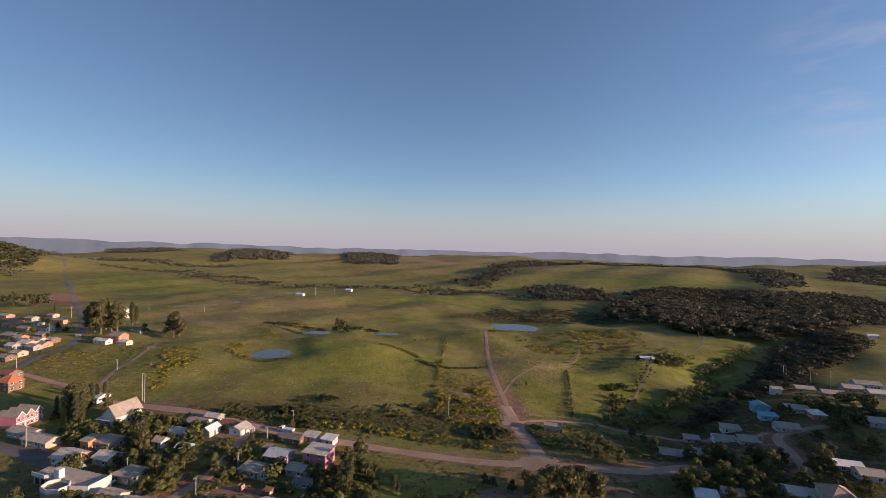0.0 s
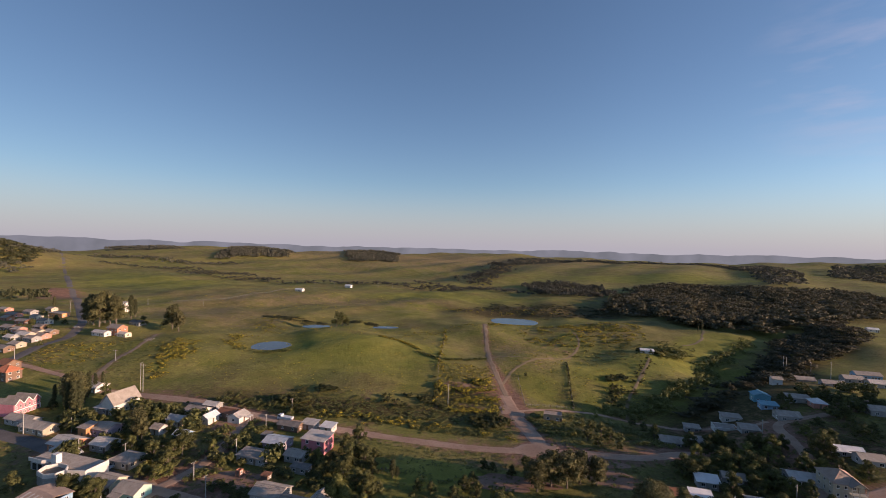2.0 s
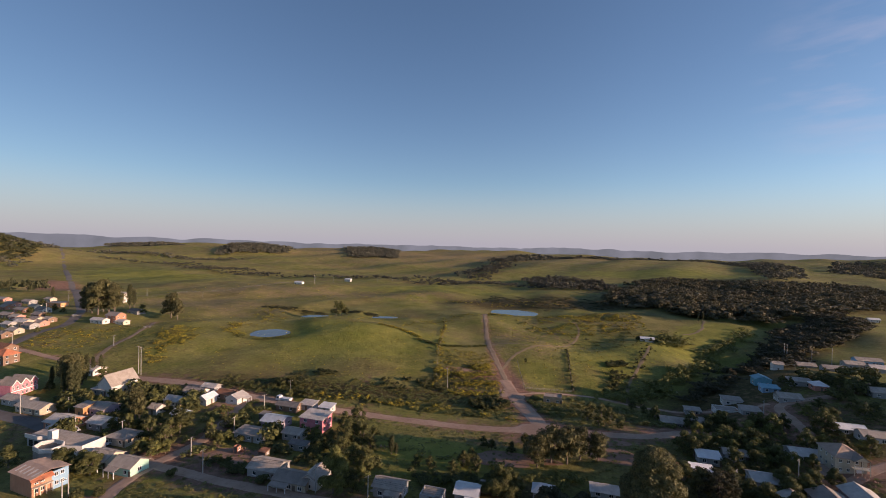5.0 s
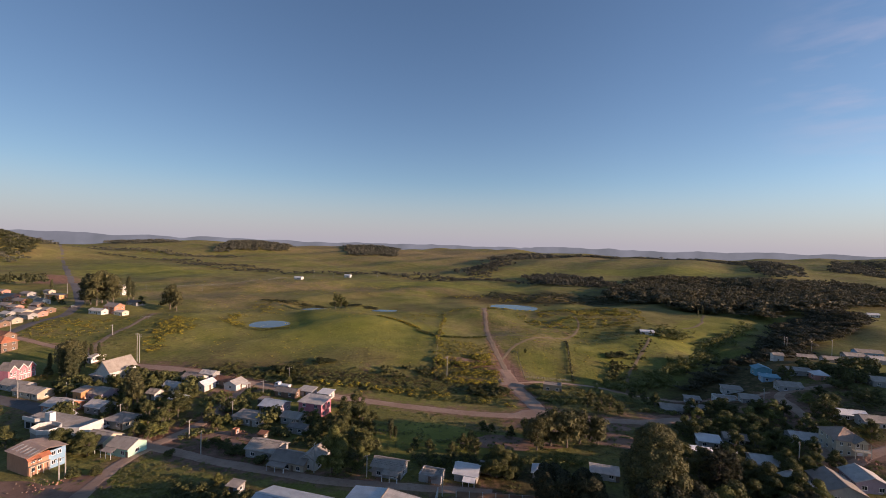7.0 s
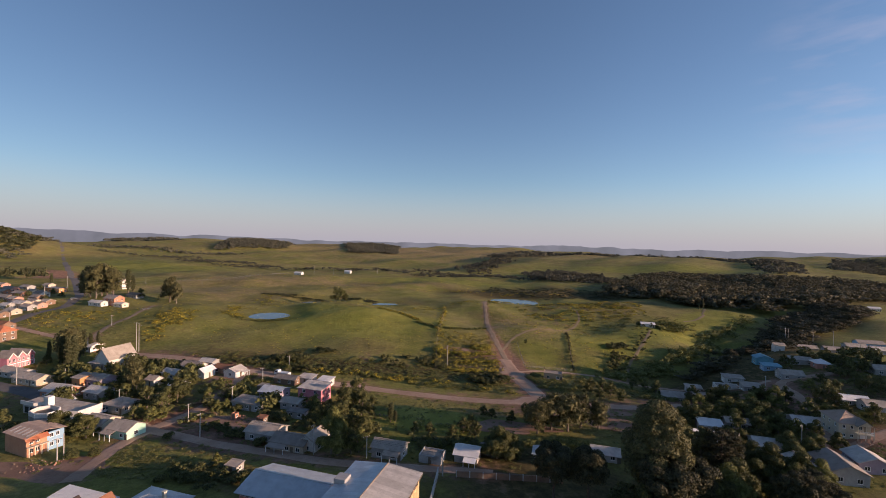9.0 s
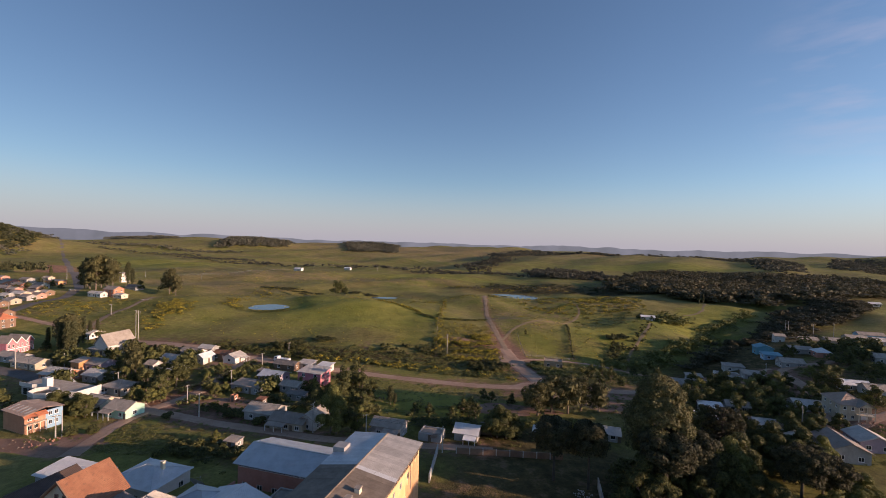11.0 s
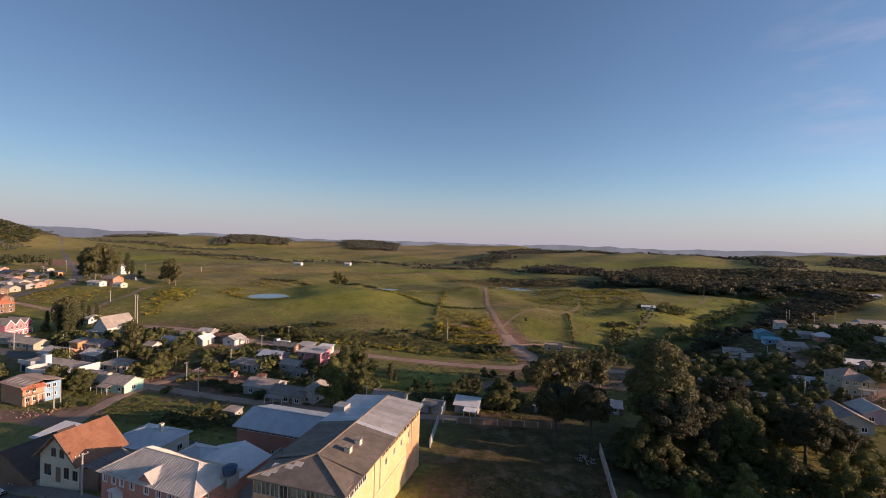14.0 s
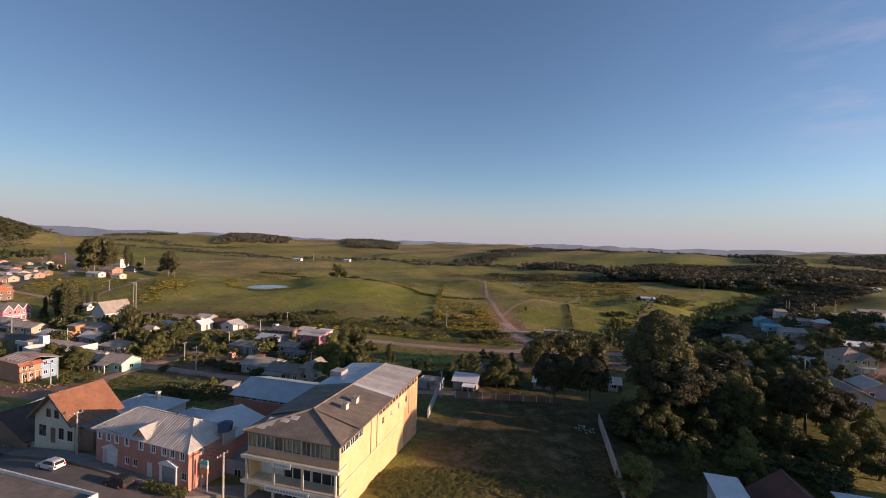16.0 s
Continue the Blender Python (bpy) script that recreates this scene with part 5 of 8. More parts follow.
def scatter(seed, n, x, y, rx, ry, rot, h, w, clear=0.0):
    """Spots over an ellipse, denser in clumps."""
    rnd, a, out = random.Random(seed), radians(rot), []
    tries = 0
    while len(out) < n and tries < n * 20:
        tries += 1
        q, r = rnd.uniform(0, 2 * math.pi), math.sqrt(rnd.random())
        u, v = rx * r * math.cos(q), ry * r * math.sin(q)
        px, py = x + u * math.cos(a) - v * math.sin(a), y + u * math.sin(a) + v * math.cos(a)
        if noise.noise((px * 0.05, py * 0.05, seed)) < -0.12 and rnd.random() < 0.8:
            continue
        if clear and any((px - tx) ** 2 + (py - ty) ** 2 < clear * clear for tx, ty, _ in TAKEN):
            continue
        out.append((px, py, h * rnd.uniform(0.6, 1.35), w * rnd.uniform(0.7, 1.3)))
    return out


def filled(seed, n, outline, h, w, ragged=6.0):
    """Spots over a stretch of land with an uneven edge."""
    rnd, out = random.Random(seed), []
    xs, ys = [p[0] for p in outline], [p[1] for p in outline]
    tries = 0
    while len(out) < n and tries < n * 30:
        tries += 1
        px, py = rnd.uniform(min(xs), max(xs)), rnd.uniform(min(ys), max(ys))
        inside = False
        for i in range(len(outline)):
            (ax, ay), (bx, by) = outline[i], outline[i - 1]
            if (ay > py) != (by > py) and px < ax + (py - ay) * (bx - ax) / (by - ay):
                inside = not inside
        if inside:
            out.append((px + rnd.gauss(0, ragged), py + rnd.gauss(0, ragged), h * rnd.uniform(0.55, 1.35), w * rnd.uniform(0.7, 1.3)))
    return out


def along(seed, n, pts, spread, h, w):
    """Spots beside a line."""
    rnd, out = random.Random(seed), []
    seg = [math.dist(pts[i], pts[i + 1]) for i in range(len(pts) - 1)]
    for _ in range(n):
        t = rnd.uniform(0, sum(seg))
        i = 0
        while t > seg[i] and i < len(seg) - 1:
            t -= seg[i]
            i += 1
        k = t / seg[i]
        px = pts[i][0] + (pts[i + 1][0] - pts[i][0]) * k + rnd.gauss(0, spread)
        py = pts[i][1] + (pts[i + 1][1] - pts[i][1]) * k + rnd.gauss(0, spread)
        out.append((px, py, h * rnd.uniform(0.55, 1.4), w * rnd.uniform(0.7, 1.35)))
    return out

# ---- single trees and bushes ----
tree("eucalyptus", -291.5, 350.9, 21, wide=0.82)
tree("eucalyptus", -270.6, 330.4, 25, wide=0.82)
tree("eucalyptus", -261.1, 324.1, 27, wide=0.82)
tree("eucalyptus", -269.2, 339.7, 27, wide=0.82)
tree("eucalyptus", -257.9, 330.9, 26, wide=0.82)
tree("eucalyptus", -250.2, 326.7, 24, wide=0.82)
tree("eucalyptus", -287.9, 349.3, 18, wide=0.82)
tree("cypress", -267.5, 366.1, 21)
tree("cypress", -284.0, 394.4, 17)
tree("eucalyptus", -211.2, 333.2, 20, wide=0.9)
tree("eucalyptus", -201.2, 325.4, 17, wide=0.85)
tree("cypress", -210.6, 337.1, 20)
tree("broadleaf", -91.8, 372.0, 13.5, wide=0.95)
tree("broadleaf", -87.0, 372.8, 13, wide=0.95)
tree("broadleaf", -83.2, 373.3, 8)
tree("cypress", -375.6, 412.6, 12)
tree("broadleaf", -234.9, 335.0, 8)
tree("cypress", -164.5, 186.0, 14, wide=0.95)
tree("cypress", -166.7, 190.1, 16, wide=0.95)
tree("cypress", -160.3, 184.8, 15, wide=0.95)
tree("eucalyptus", -165.5, 191.7, 17, wide=0.95)
tree("cypress", -158.9, 186.3, 15, wide=0.95)
tree("cypress", -165.5, 196.5, 13, wide=0.95)
tree("cypress", -168.6, 202.7, 13, wide=0.95)
tree("eucalyptus", -174.2, 198.7, 14, wide=0.95)
tree("cypress", -171.9, 210.7, 9, wide=0.95)
tree("cypress", -170.1, 213.3, 9, wide=0.95)
tree("cypress", -178.0, 195.1, 9, wide=0.95)
tree("eucalyptus", -117.2, 163.5, 14, wide=0.7)
tree("eucalyptus", -115.1, 162.6, 12, wide=0.7)
tree("broadleaf", -120.4, 165.5, 8)
tree("broadleaf", -161.2, 203.5, 7)
tree("broadleaf", -173.3, 188.8, 5)
tree("olive", -122.3, 181.8, 5, wide=1.1)
tree("broadleaf", -101.0, 148.1, 8, wide=1.1)
tree("broadleaf", -95.0, 143.8, 7, wide=1.1)
tree("broadleaf", -91.4, 141.7, 8, wide=1.1)
tree("broadleaf", -95.2, 150.7, 7, wide=1.1)
tree("broadleaf", -93.7, 153.2, 8, wide=1.1)
tree("broadleaf", -94.7, 158.1, 7, wide=1.1)
tree("broadleaf", -99.3, 160.4, 7, wide=1.1)
tree("broadleaf", -109.4, 157.3, 6, wide=1.1)
tree("broadleaf", -112.7, 153.6, 6, wide=1.1)
tree("broadleaf", -102.8, 156.1, 6, wide=1.1)
tree("broadleaf", -98.7, 168.4, 5, wide=1.1)
tree("broadleaf", -97.5, 137.2, 5, wide=1.1)
tree("broadleaf", -92.5, 136.6, 5, wide=1.1)
tree("broadleaf", -109.1, 170.6, 5, wide=1.1)
tree("broadleaf", -98.1, 171.3, 5, wide=1.1)
tree("olive", -97.2, 139.4, 5)
tree("olive", -91.3, 137.4, 5)
tree("olive", -89.2, 138.3, 5)
tree("olive", -113.7, 155.5, 6)
tree("broadleaf", -111.3, 125.2, 8, wide=1.1)
tree("broadleaf", -110.4, 127.0, 7, wide=1.1)
tree("broadleaf", -105.7, 125.4, 7, wide=1.1)
tree("broadleaf", -102.7, 124.8, 7, wide=1.1)
tree("broadleaf", -103.1, 127.3, 6, wide=1.1)
tree("broadleaf", -129.9, 128.0, 7, wide=1.1)
tree("broadleaf", -117.8, 130.4, 5, wide=1.1)
tree("bush", -78.9, 125.0, 2, wide=1.2)
tree("bush", -96.2, 112.4, 2.5, wide=1.2)
tree("bush", -91.4, 113.9, 2.2, wide=1.2)
tree("bush", -64.5, 104.7, 2, wide=1.2)
tree("bush", -61.0, 125.8, 2.5, wide=1.2)
tree("bush", -57.6, 125.8, 2.5, wide=1.2)
tree("bush", -50.2, 120.2, 2.5, wide=1.2)
tree("bush", -75.4, 149.1, 3, wide=1.2)
tree("bush", -69.4, 146.9, 2.5, wide=1.2)
tree("bush", -57.9, 142.6, 3, wide=1.2)
tree("bush", -53.3, 140.4, 3, wide=1.2)
tree("bush", -49.7, 138.3, 3, wide=1.2)
tree("olive", -28.4, 114.6, 13, wide=0.75)
tree("olive", -26.7, 114.0, 11, wide=0.8)
tree("broadleaf", -23.4, 115.5, 7)
tree("olive", -21.4, 116.3, 7)
tree("broadleaf", -31.3, 143.8, 10)
tree("broadleaf", -29.5, 147.9, 9)
tree("broadleaf", -26.2, 145.2, 9)
tree("broadleaf", -31.5, 136.8, 7)
tree("broadleaf", -35.2, 138.9, 6)
tree("broadleaf", -22.8, 142.0, 6)
tree("broadleaf", -26.5, 132.7, 7)
tree("broadleaf", -22.6, 130.8, 7)
tree("broadleaf", -38.5, 141.0, 5)
tree("broadleaf", -48.6, 151.6, 5)
tree("broadleaf", -23.4, 152.0, 5)
tree("broadleaf", -34.5, 156.3, 8)
tree("broadleaf", -31.7, 164.8, 8)
tree("broadleaf", -21.9, 126.7, 6)
tree("cypress", -15.6, 140.2, 6.5, wide=1.5)
tree("cypress", -14.1, 140.3, 4, wide=1.5)
tree("broadleaf", -7.1, 131.8, 3.5, wide=1.1)
tree("broadleaf", -2.6, 130.0, 4, wide=1.1)
tree("broadleaf", 4.3, 128.5, 4, wide=1.1)
tree("broadleaf", 7.9, 132.9, 5, wide=1.1)
tree("broadleaf", 10.7, 135.3, 5, wide=1.1)
tree("broadleaf", 11.5, 129.0, 5, wide=1.1)
tree("broadleaf", 16.1, 114.7, 9, wide=1.1)
tree("broadleaf", 18.4, 114.2, 8, wide=1.1)
tree("broadleaf", 14.7, 115.3, 7, wide=1.1)
tree("broadleaf", 21.1, 116.7, 6, wide=1.1)
tree("broadleaf", 15.5, 147.3, 4, wide=1.1)
tree("broadleaf", 18.1, 145.0, 4, wide=1.1)
tree("broadleaf", 30.3, 147.9, 5, wide=1.1)
tree("broadleaf", 30.7, 140.7, 6, wide=1.1)
tree("broadleaf", 24.5, 142.8, 4, wide=1.1)
tree("eucalyptus", 31.0, 133.0, 11, wide=1.12)
tree("eucalyptus", 36.0, 136.0, 12.5, wide=1.12)
tree("eucalyptus", 41.0, 135.0, 12.5, wide=1.12)
tree("eucalyptus", 46.0, 138.0, 11.5, wide=1.12)
tree("eucalyptus", 51.5, 137.0, 10, wide=1.12)
tree("broadleaf", 33.5, 139.0, 7)
tree("umbrella", 25.4, 92.4, 13.6, wide=1.05)
tree("umbrella", 31.9, 89.5, 14.4, wide=0.85)
tree("dome", 47.2, 91.8, 24.4, wide=1.08)
tree("umbrella", 45.5, 84.5, 15, wide=1.15)
tree("umbrella", 52.0, 87.5, 14.5, wide=1.1)
tree("umbrella", 70.4, 82.3, 14.5, wide=0.95)
tree("umbrella", 77.5, 84.0, 12, wide=1.0)
tree("olive", 61.2, 88.9, 13, wide=0.9)
tree("broadleaf", 66.0, 93.5, 12, wide=1.0)
tree("broadleaf", 57.5, 93.0, 11, wide=1.0)
tree("olive", 52.7, 73.5, 7.2, wide=0.9)
tree("olive", 73.2, 78.8, 8, wide=1.0)
tree("olive", 79.5, 80.5, 7.5, wide=1.1)
tree("olive", 49.6, 68.9, 6, wide=1.2)
tree("olive", 41.2, 68.7, 6, wide=0.7)
tree("olive", 29.7, 62.6, 6, wide=1.4)
tree("olive", 30.2, 67.2, 4.5, wide=1.2)
tree("olive", 85.8, 85.3, 8)
tree("olive", 70.4, 73.8, 7, wide=1.2)
tree("broadleaf", 74.8, 72.5, 7, wide=1.2)
tree("bush", 62.7, 68.0, 3, wide=1.3)
tree("spreading", 66.5, 107.5, 13)
tree("araucaria", 69.6, 104.6, 13, wide=1.2)
tree("broadleaf", 112.2, 173.1, 6, wide=1.2)
tree("broadleaf", 101.0, 147.9, 8, wide=1.2)
tree("broadleaf", 101.5, 142.9, 8, wide=1.2)
tree("broadleaf", 107.0, 145.3, 8, wide=1.2)
tree("broadleaf", 107.3, 140.5, 8, wide=1.2)
tree("broadleaf", 90.2, 143.1, 7, wide=1.2)
tree("broadleaf", 85.0, 140.8, 7, wide=1.2)
tree("broadleaf", 83.9, 145.5, 7, wide=1.2)
tree("broadleaf", 91.1, 130.5, 8, wide=1.2)
tree("broadleaf", 98.0, 130.4, 7, wide=1.2)
tree("broadleaf", 107.0, 134.1, 7, wide=1.2)
tree("broadleaf", 98.6, 120.3, 7, wide=1.2)
tree("broadleaf", 95.4, 114.5, 7, wide=1.2)
tree("broadleaf", 81.5, 118.8, 8, wide=1.2)
tree("broadleaf", 72.4, 114.3, 8, wide=1.2)
tree("broadleaf", 82.7, 111.7, 8, wide=1.2)
tree("broadleaf", 85.2, 109.2, 8, wide=1.2)
tree("broadleaf", 68.8, 118.7, 9, wide=1.2)
tree("broadleaf", 141.9, 156.2, 8, wide=1.2)
tree("broadleaf", 146.8, 158.1, 7, wide=1.2)
tree("broadleaf", 159.8, 159.5, 8, wide=1.2)
tree("broadleaf", 167.4, 162.9, 7, wide=1.2)
tree("broadleaf", 159.2, 178.1, 5, wide=1.2)
tree("broadleaf", 169.0, 173.5, 6, wide=1.2)
tree("broadleaf", 176.7, 190.7, 5, wide=1.2)
tree("broadleaf", 203.1, 200.5, 8, wide=1.2)
tree("broadleaf", 196.7, 200.9, 7, wide=1.2)
tree("broadleaf", 182.8, 190.4, 6, wide=1.2)
tree("broadleaf", 102.0, 115.9, 6, wide=1.2)
tree("broadleaf", 106.0, 118.8, 6, wide=1.2)
tree("olive", 116.6, 176.3, 6, wide=1.2)
tree("olive", 114.3, 156.7, 7, wide=1.2)
tree("olive", 147.9, 170.5, 5, wide=1.2)
tree("olive", 98.0, 140.6, 6, wide=1.2)
tree("olive", 102.4, 117.3, 6, wide=1.2)
tree("broadleaf", 64.6, 181.8, 5)
tree("broadleaf", 67.7, 177.1, 6)
tree("broadleaf", 68.5, 170.2, 6)
tree("broadleaf", 59.7, 170.8, 5)
tree("broadleaf", 61.9, 164.6, 5)
tree("broadleaf", 69.1, 161.8, 4)
tree("broadleaf", 93.4, 205.6, 5)
tree("broadleaf", 94.3, 195.8, 5)
tree("broadleaf", 91.3, 179.6, 7)
tree("broadleaf", 110.6, 240.7, 4)
tree("broadleaf", 99.9, 237.9, 5)
tree("broadleaf", 99.6, 245.1, 4)
tree("broadleaf", 50.8, 253.6, 3)
tree("cypress", 247.5, 403.9, 9, wide=1.2)
tree("cypress", 281.1, 419.0, 9)
tree("cypress", 241.1, 399.5, 6)
tree("cypress", 281.0, 416.3, 6)
tree("cypress", 263.9, 424.3, 7)
tree("broadleaf", -2.4, 219.2, 3.5, wide=1.3)
tree("broadleaf", -66.7, 187.9, 4, wide=1.2)
tree("broadleaf", -62.7, 190.8, 5, wide=1.3)
tree("broadleaf", -58.4, 189.3, 5, wide=1.3)
tree("broadleaf", -303.1, 305.6, 5, wide=1.1)
tree("broadleaf", -316.5, 328.7, 6, wide=1.1)
tree("broadleaf", -285.0, 308.7, 5, wide=1.1)
tree("broadleaf", -277.9, 274.8, 5, wide=1.1)
tree("broadleaf", -255.8, 270.3, 4, wide=1.1)
tree("broadleaf", -320.0, 353.1, 6, wide=1.1)
tree("broadleaf", -296.9, 289.7, 5, wide=1.1)
tree("broadleaf", -290.3, 299.1, 4, wide=1.1)
tree("broadleaf", -299.0, 337.3, 5, wide=1.1)
tree("broadleaf", -363.5, 389.8, 5, wide=1.1)
# ---- the street by the large yellow building ----
ORIGIN = (-12.0, 56.0)
_cu, _su = math.cos(radians(GRID)), math.sin(radians(GRID))


def street(a, b):
    """A place a metres along the row of facades and b metres behind it; the row draws in past the yellow building."""
    t = min(1.0, max(0.0, (-12 - a) / 12))
    k = 1 - 0.07 * t * t * (3 - 2 * t)
    return k * (ORIGIN[0] + a * _cu - b * _su), k * (ORIGIN[1] + a * _su + b * _cu)


def at(a, b, z=None, turn=0.0):
    x, y = street(a, b)
    return pose(x, y, float(ground_z(x, y)) if z is None else z, 0, 0, GRID + turn)


def skew(a):
    """The row of facades bends back along the street."""
    return max(0.0, -20.0 - a) * 0.06


ribbon("road", [street(a, -7.9 + skew(a)) for a in (-130, -90, -60, -40, -20, 0, 40, 90)], 11.6, "asphalt", "wide grey asphalt main street", ragged=0.0, lift=0.14)


def kerb_strip(b0, b1, a0, a1, label):
    g = Geo()
    n = int((a1 - a0) / 4)
    for i in range(n):
        a, c = a0 + (a1 - a0) * i / n, a0 + (a1 - a0) * (i + 1) / n
        p = [street(a, b0 + skew(a)), street(c, b0 + skew(c)), street(c, b1 + skew(c)), street(a, b1 + skew(a))]
        g.hull([(x, y, float(ground_z(x, y)) - 0.6) for x, y in p], [(x, y, float(ground_z(x, y)) + 0.29) for x, y in p])
    return tagged(part("pavement", g, "paving"), label, "pavement", kind="structure")


kerb_strip(-2.9, -0.3, -110, 30, "raised grey pavement with a kerb along the facades")
kerb_strip(-16.0, -13.0, -110, 30, "raised grey pavement on the far side of the street")


def yellow_building():
    z0, W, D, SH = -0.75, 13.2, 28.4, 3.2
    H = SH * 3
    b = thing("building", at(-5.0, -2.2, z0 - 0.2), "large three-storey yellow building with a grey hipped roof", "building")
    hw = W / 2
    sides = Geo()
    # long right wall with small upper windows and a window band under the eave
    small = [(y, y + 0.8, 6.7, 7.9) for y in (12.6, 15.8, 18.8, 22.2)] + [(21.9, 22.8, 3.6, 4.8)]
    front_band = [(y, y + 1.15, 8.0, 9.3) for y in (0.3, 1.5, 2.7, 3.9, 5.1)]
    rear_band = [(11.4 + 1.28 * i, 12.55 + 1.28 * i, 8.55, 9.75) for i in range(13)]
    right = small + front_band + rear_band
    for y0, y1, top, holes in ((0.0, 11.0, H, front_band), (11.0, D, H + 0.25, small + rear_band)):
        q = Geo()
        wall_with_holes(q, y0, y1, -3.0, top, 0.0, 0.25, holes)
        n0 = len(sides.v)
        sides.v += [(hw - y, x, z) for x, y, z in q.v]
        sides.f += [tuple(i + n0 for i in f) for f in q.f]
    sides.hull([(hw - 0.25, 11.0, H + 0.25), (hw - 0.25, D, H + 0.25), (hw - 0.25, D, H + 0.75)], [(hw, 11.0, H + 0.25), (hw, D, H + 0.25), (hw, D, H + 0.75)])
    n0 = len(sides.v)
    q = Geo()
    wall_with_holes(q, 0.0, D, -2.0, H, 0.0, 0.25, [(y, y + 1.2, 4.4, 5.7) for y in (3.5, 8, 12.5, 17, 21.5)])
    sides.v += [(-hw + y, x, z) for x, y, z in q.v]
    sides.f += [tuple(i + n0 for i in f) for f in q.f]
    sides.box(-hw + 0.25, D - 0.25, -3, hw - 0.25, D, H + 0.6)
    # recessed front walls of the three storeys
    sides.box(-hw + 0.25, 1.6, -1, -hw + 1.2, 1.85, SH)
    sides.box(-hw + 0.25, 1.6, SH, -hw + 0.6, 1.85, H)
    sides.box(hw - 1.0, 1.6, -1, hw - 0.25, 1.85, 2 * SH)
    part("wall", sides.welded("wall"), "yellow", b)
    fl = Geo()
    for z in (SH, 2 * SH):
        fl.box(-hw - 0.5, -0.9, z - 0.28, hw + 0.25, 1.6, z)
        fl.box(-hw - 0.5, -0.9, z, hw + 0.25, -0.78, z + 0.14)
        fl.box(-hw + 0.25, 1.6, z - 0.28, hw - 0.25, D - 0.25, z)
    part("balcony_slab", fl, "cream", b, "pale yellow balcony slabs with low parapets")
    post = Geo()
    post.box(-0.13, -0.13, 0, 0.13, 0.13, SH - 0.28)
    pm = post.mesh("post")
    for z in (0, SH):
        for x in (-hw + 0.05, -hw + 4.1, -hw + 8.3, hw - 0.3):
            part("post", pm, "cream", b, m=Matrix.Translation((x, -0.45, z)))
    # glazed top floor with curtains
    band = Geo()
    band.box(-hw, -0.2, 2 * SH, hw, 0.0, 2 * SH + 1.0)
    band.box(-hw, -0.2, H - 0.25, hw, 0.0, H)
    part("parapet", band, "tan", b, "tan boarded parapet below the glazed top floor")
    n = 10
    fm, pn = window_mesh(W / n, 1.95).copy(), pane_mesh(W / n, 1.95)
    for i in range(n):
        w = part("window", fm, "grey", b, m=Matrix.Translation((-hw + W * (i + 0.5) / n, -0.1, 2 * SH + 1.0)))
        part("pane", once("clear_pane", lambda: pn.copy()), "clear", w)
        if i not in (3, 6):
            c = Geo()
            for k in range(7):
                x = -0.56 + 0.16 * k
                c.box(x, 0.15, 0.1, x + 0.15, 0.19 + 0.02 * (k % 2), 1.75)
            part("curtain", c, "curtain_green" if i % 4 else "cream", w)
    # shop fronts on the two lower floors
    for z, glazed in ((0.0, "glass"), (SH, "glass")):
        for x0, x1 in ((-hw + 0.8, -hw + 4.0), (-hw + 4.2, -hw + 8.2), (-hw + 8.4, hw - 0.6)):
            g = Geo()
            g.box(x0, 1.64, z + (0.0 if z == 0 else 0.0), x1, 1.7, z + SH - 0.5)
            solid = z > 0 and x0 < -hw + 4
            part("shop_front", g, "white" if solid else glazed, b, "white shop wall" if solid else "dark shop glazing")
            f = Geo()
            for x in np.linspace(x0, x1, 4):
                f.box(x - 0.05, 1.56, z, x + 0.05, 1.64, z + SH - 0.45)
            f.box(x0, 1.56, z + SH - 0.6, x1, 1.64, z + SH - 0.45)
            part("shop_frame", f, "trim_white", b)
    for x0, x1, z in ((-hw + 4.3, -hw + 7.0, 2 * SH - 0.62), (-hw + 3.2, -hw + 9.6, SH - 0.62)):
        g = Geo()
        g.box(x0, -1.0, z, x1, -0.93, z + 0.7)
        s = part("sign_board", g, "white", b, "white sign board with faded lettering")
        g = Geo()
        for k in range(int((x1 - x0) * 2.2)):
            g.box(x0 + 0.25 + k * 0.42, -1.015, z + 0.2, x0 + 0.25 + k * 0.42 + 0.3, -1.003, z + 0.5)
        part("lettering", g, "grey", s, "grey bars of lettering")
    # windows of the long wall
    for y, y1, z, z1 in right:
        wh, ww = z1 - z, y1 - y
        m = Matrix.Translation((hw - 0.1, (y + y1) / 2, z)) @ Matrix.Rotation(math.pi / 2, 4, "Z")
        w = part("window", once(("band", ww, wh), lambda: window_mesh(ww, wh).copy()), "tan" if z > 8 else "trim_white", b, m=m)
        part("pane", pane_mesh(ww, wh), "glass", w)
    # ledge along the long wall, drain pipes, redder far end
    g = Geo()
    g.box(hw + 0.003, 0, SH * 1.3, hw + 0.12, 21.5, SH * 1.3 + 0.16)
    part("ledge", g, "cream", b)
    g = Geo()
    for k in range(10):
        y0 = 21.6 + 0.66 * k
        g.box(hw + 0.003, y0, -3.0, hw + 0.03, y0 + 0.66, 8.3 - 0.5 * math.sin(k * 2.1) - (2.2 if k < 2 else 0.0))
    part("stained_patch", g, "red_mottled", b, "patch of red-mottled plaster at the far end")
    for y in (8.6, 10.6, 23.8):
        g = Geo()
        g.rod((hw + 0.08, y, 4.3), (hw + 0.08, y, 9.3), 0.06, 0.06)
        part("drain_pipe", g, "grey", b)
    # roof: hipped in front, gabled behind, in corrugated sheets; the newer rear part is flatter
    ov = 0.6
    e = hw + 0.5
    k = 4.4

    def eave(y):
        return H - 0.1 + 0.85 * max(0.0, y) / D

    def ridge(y):
        return H + 1.75 - 0.012 * (y - k)

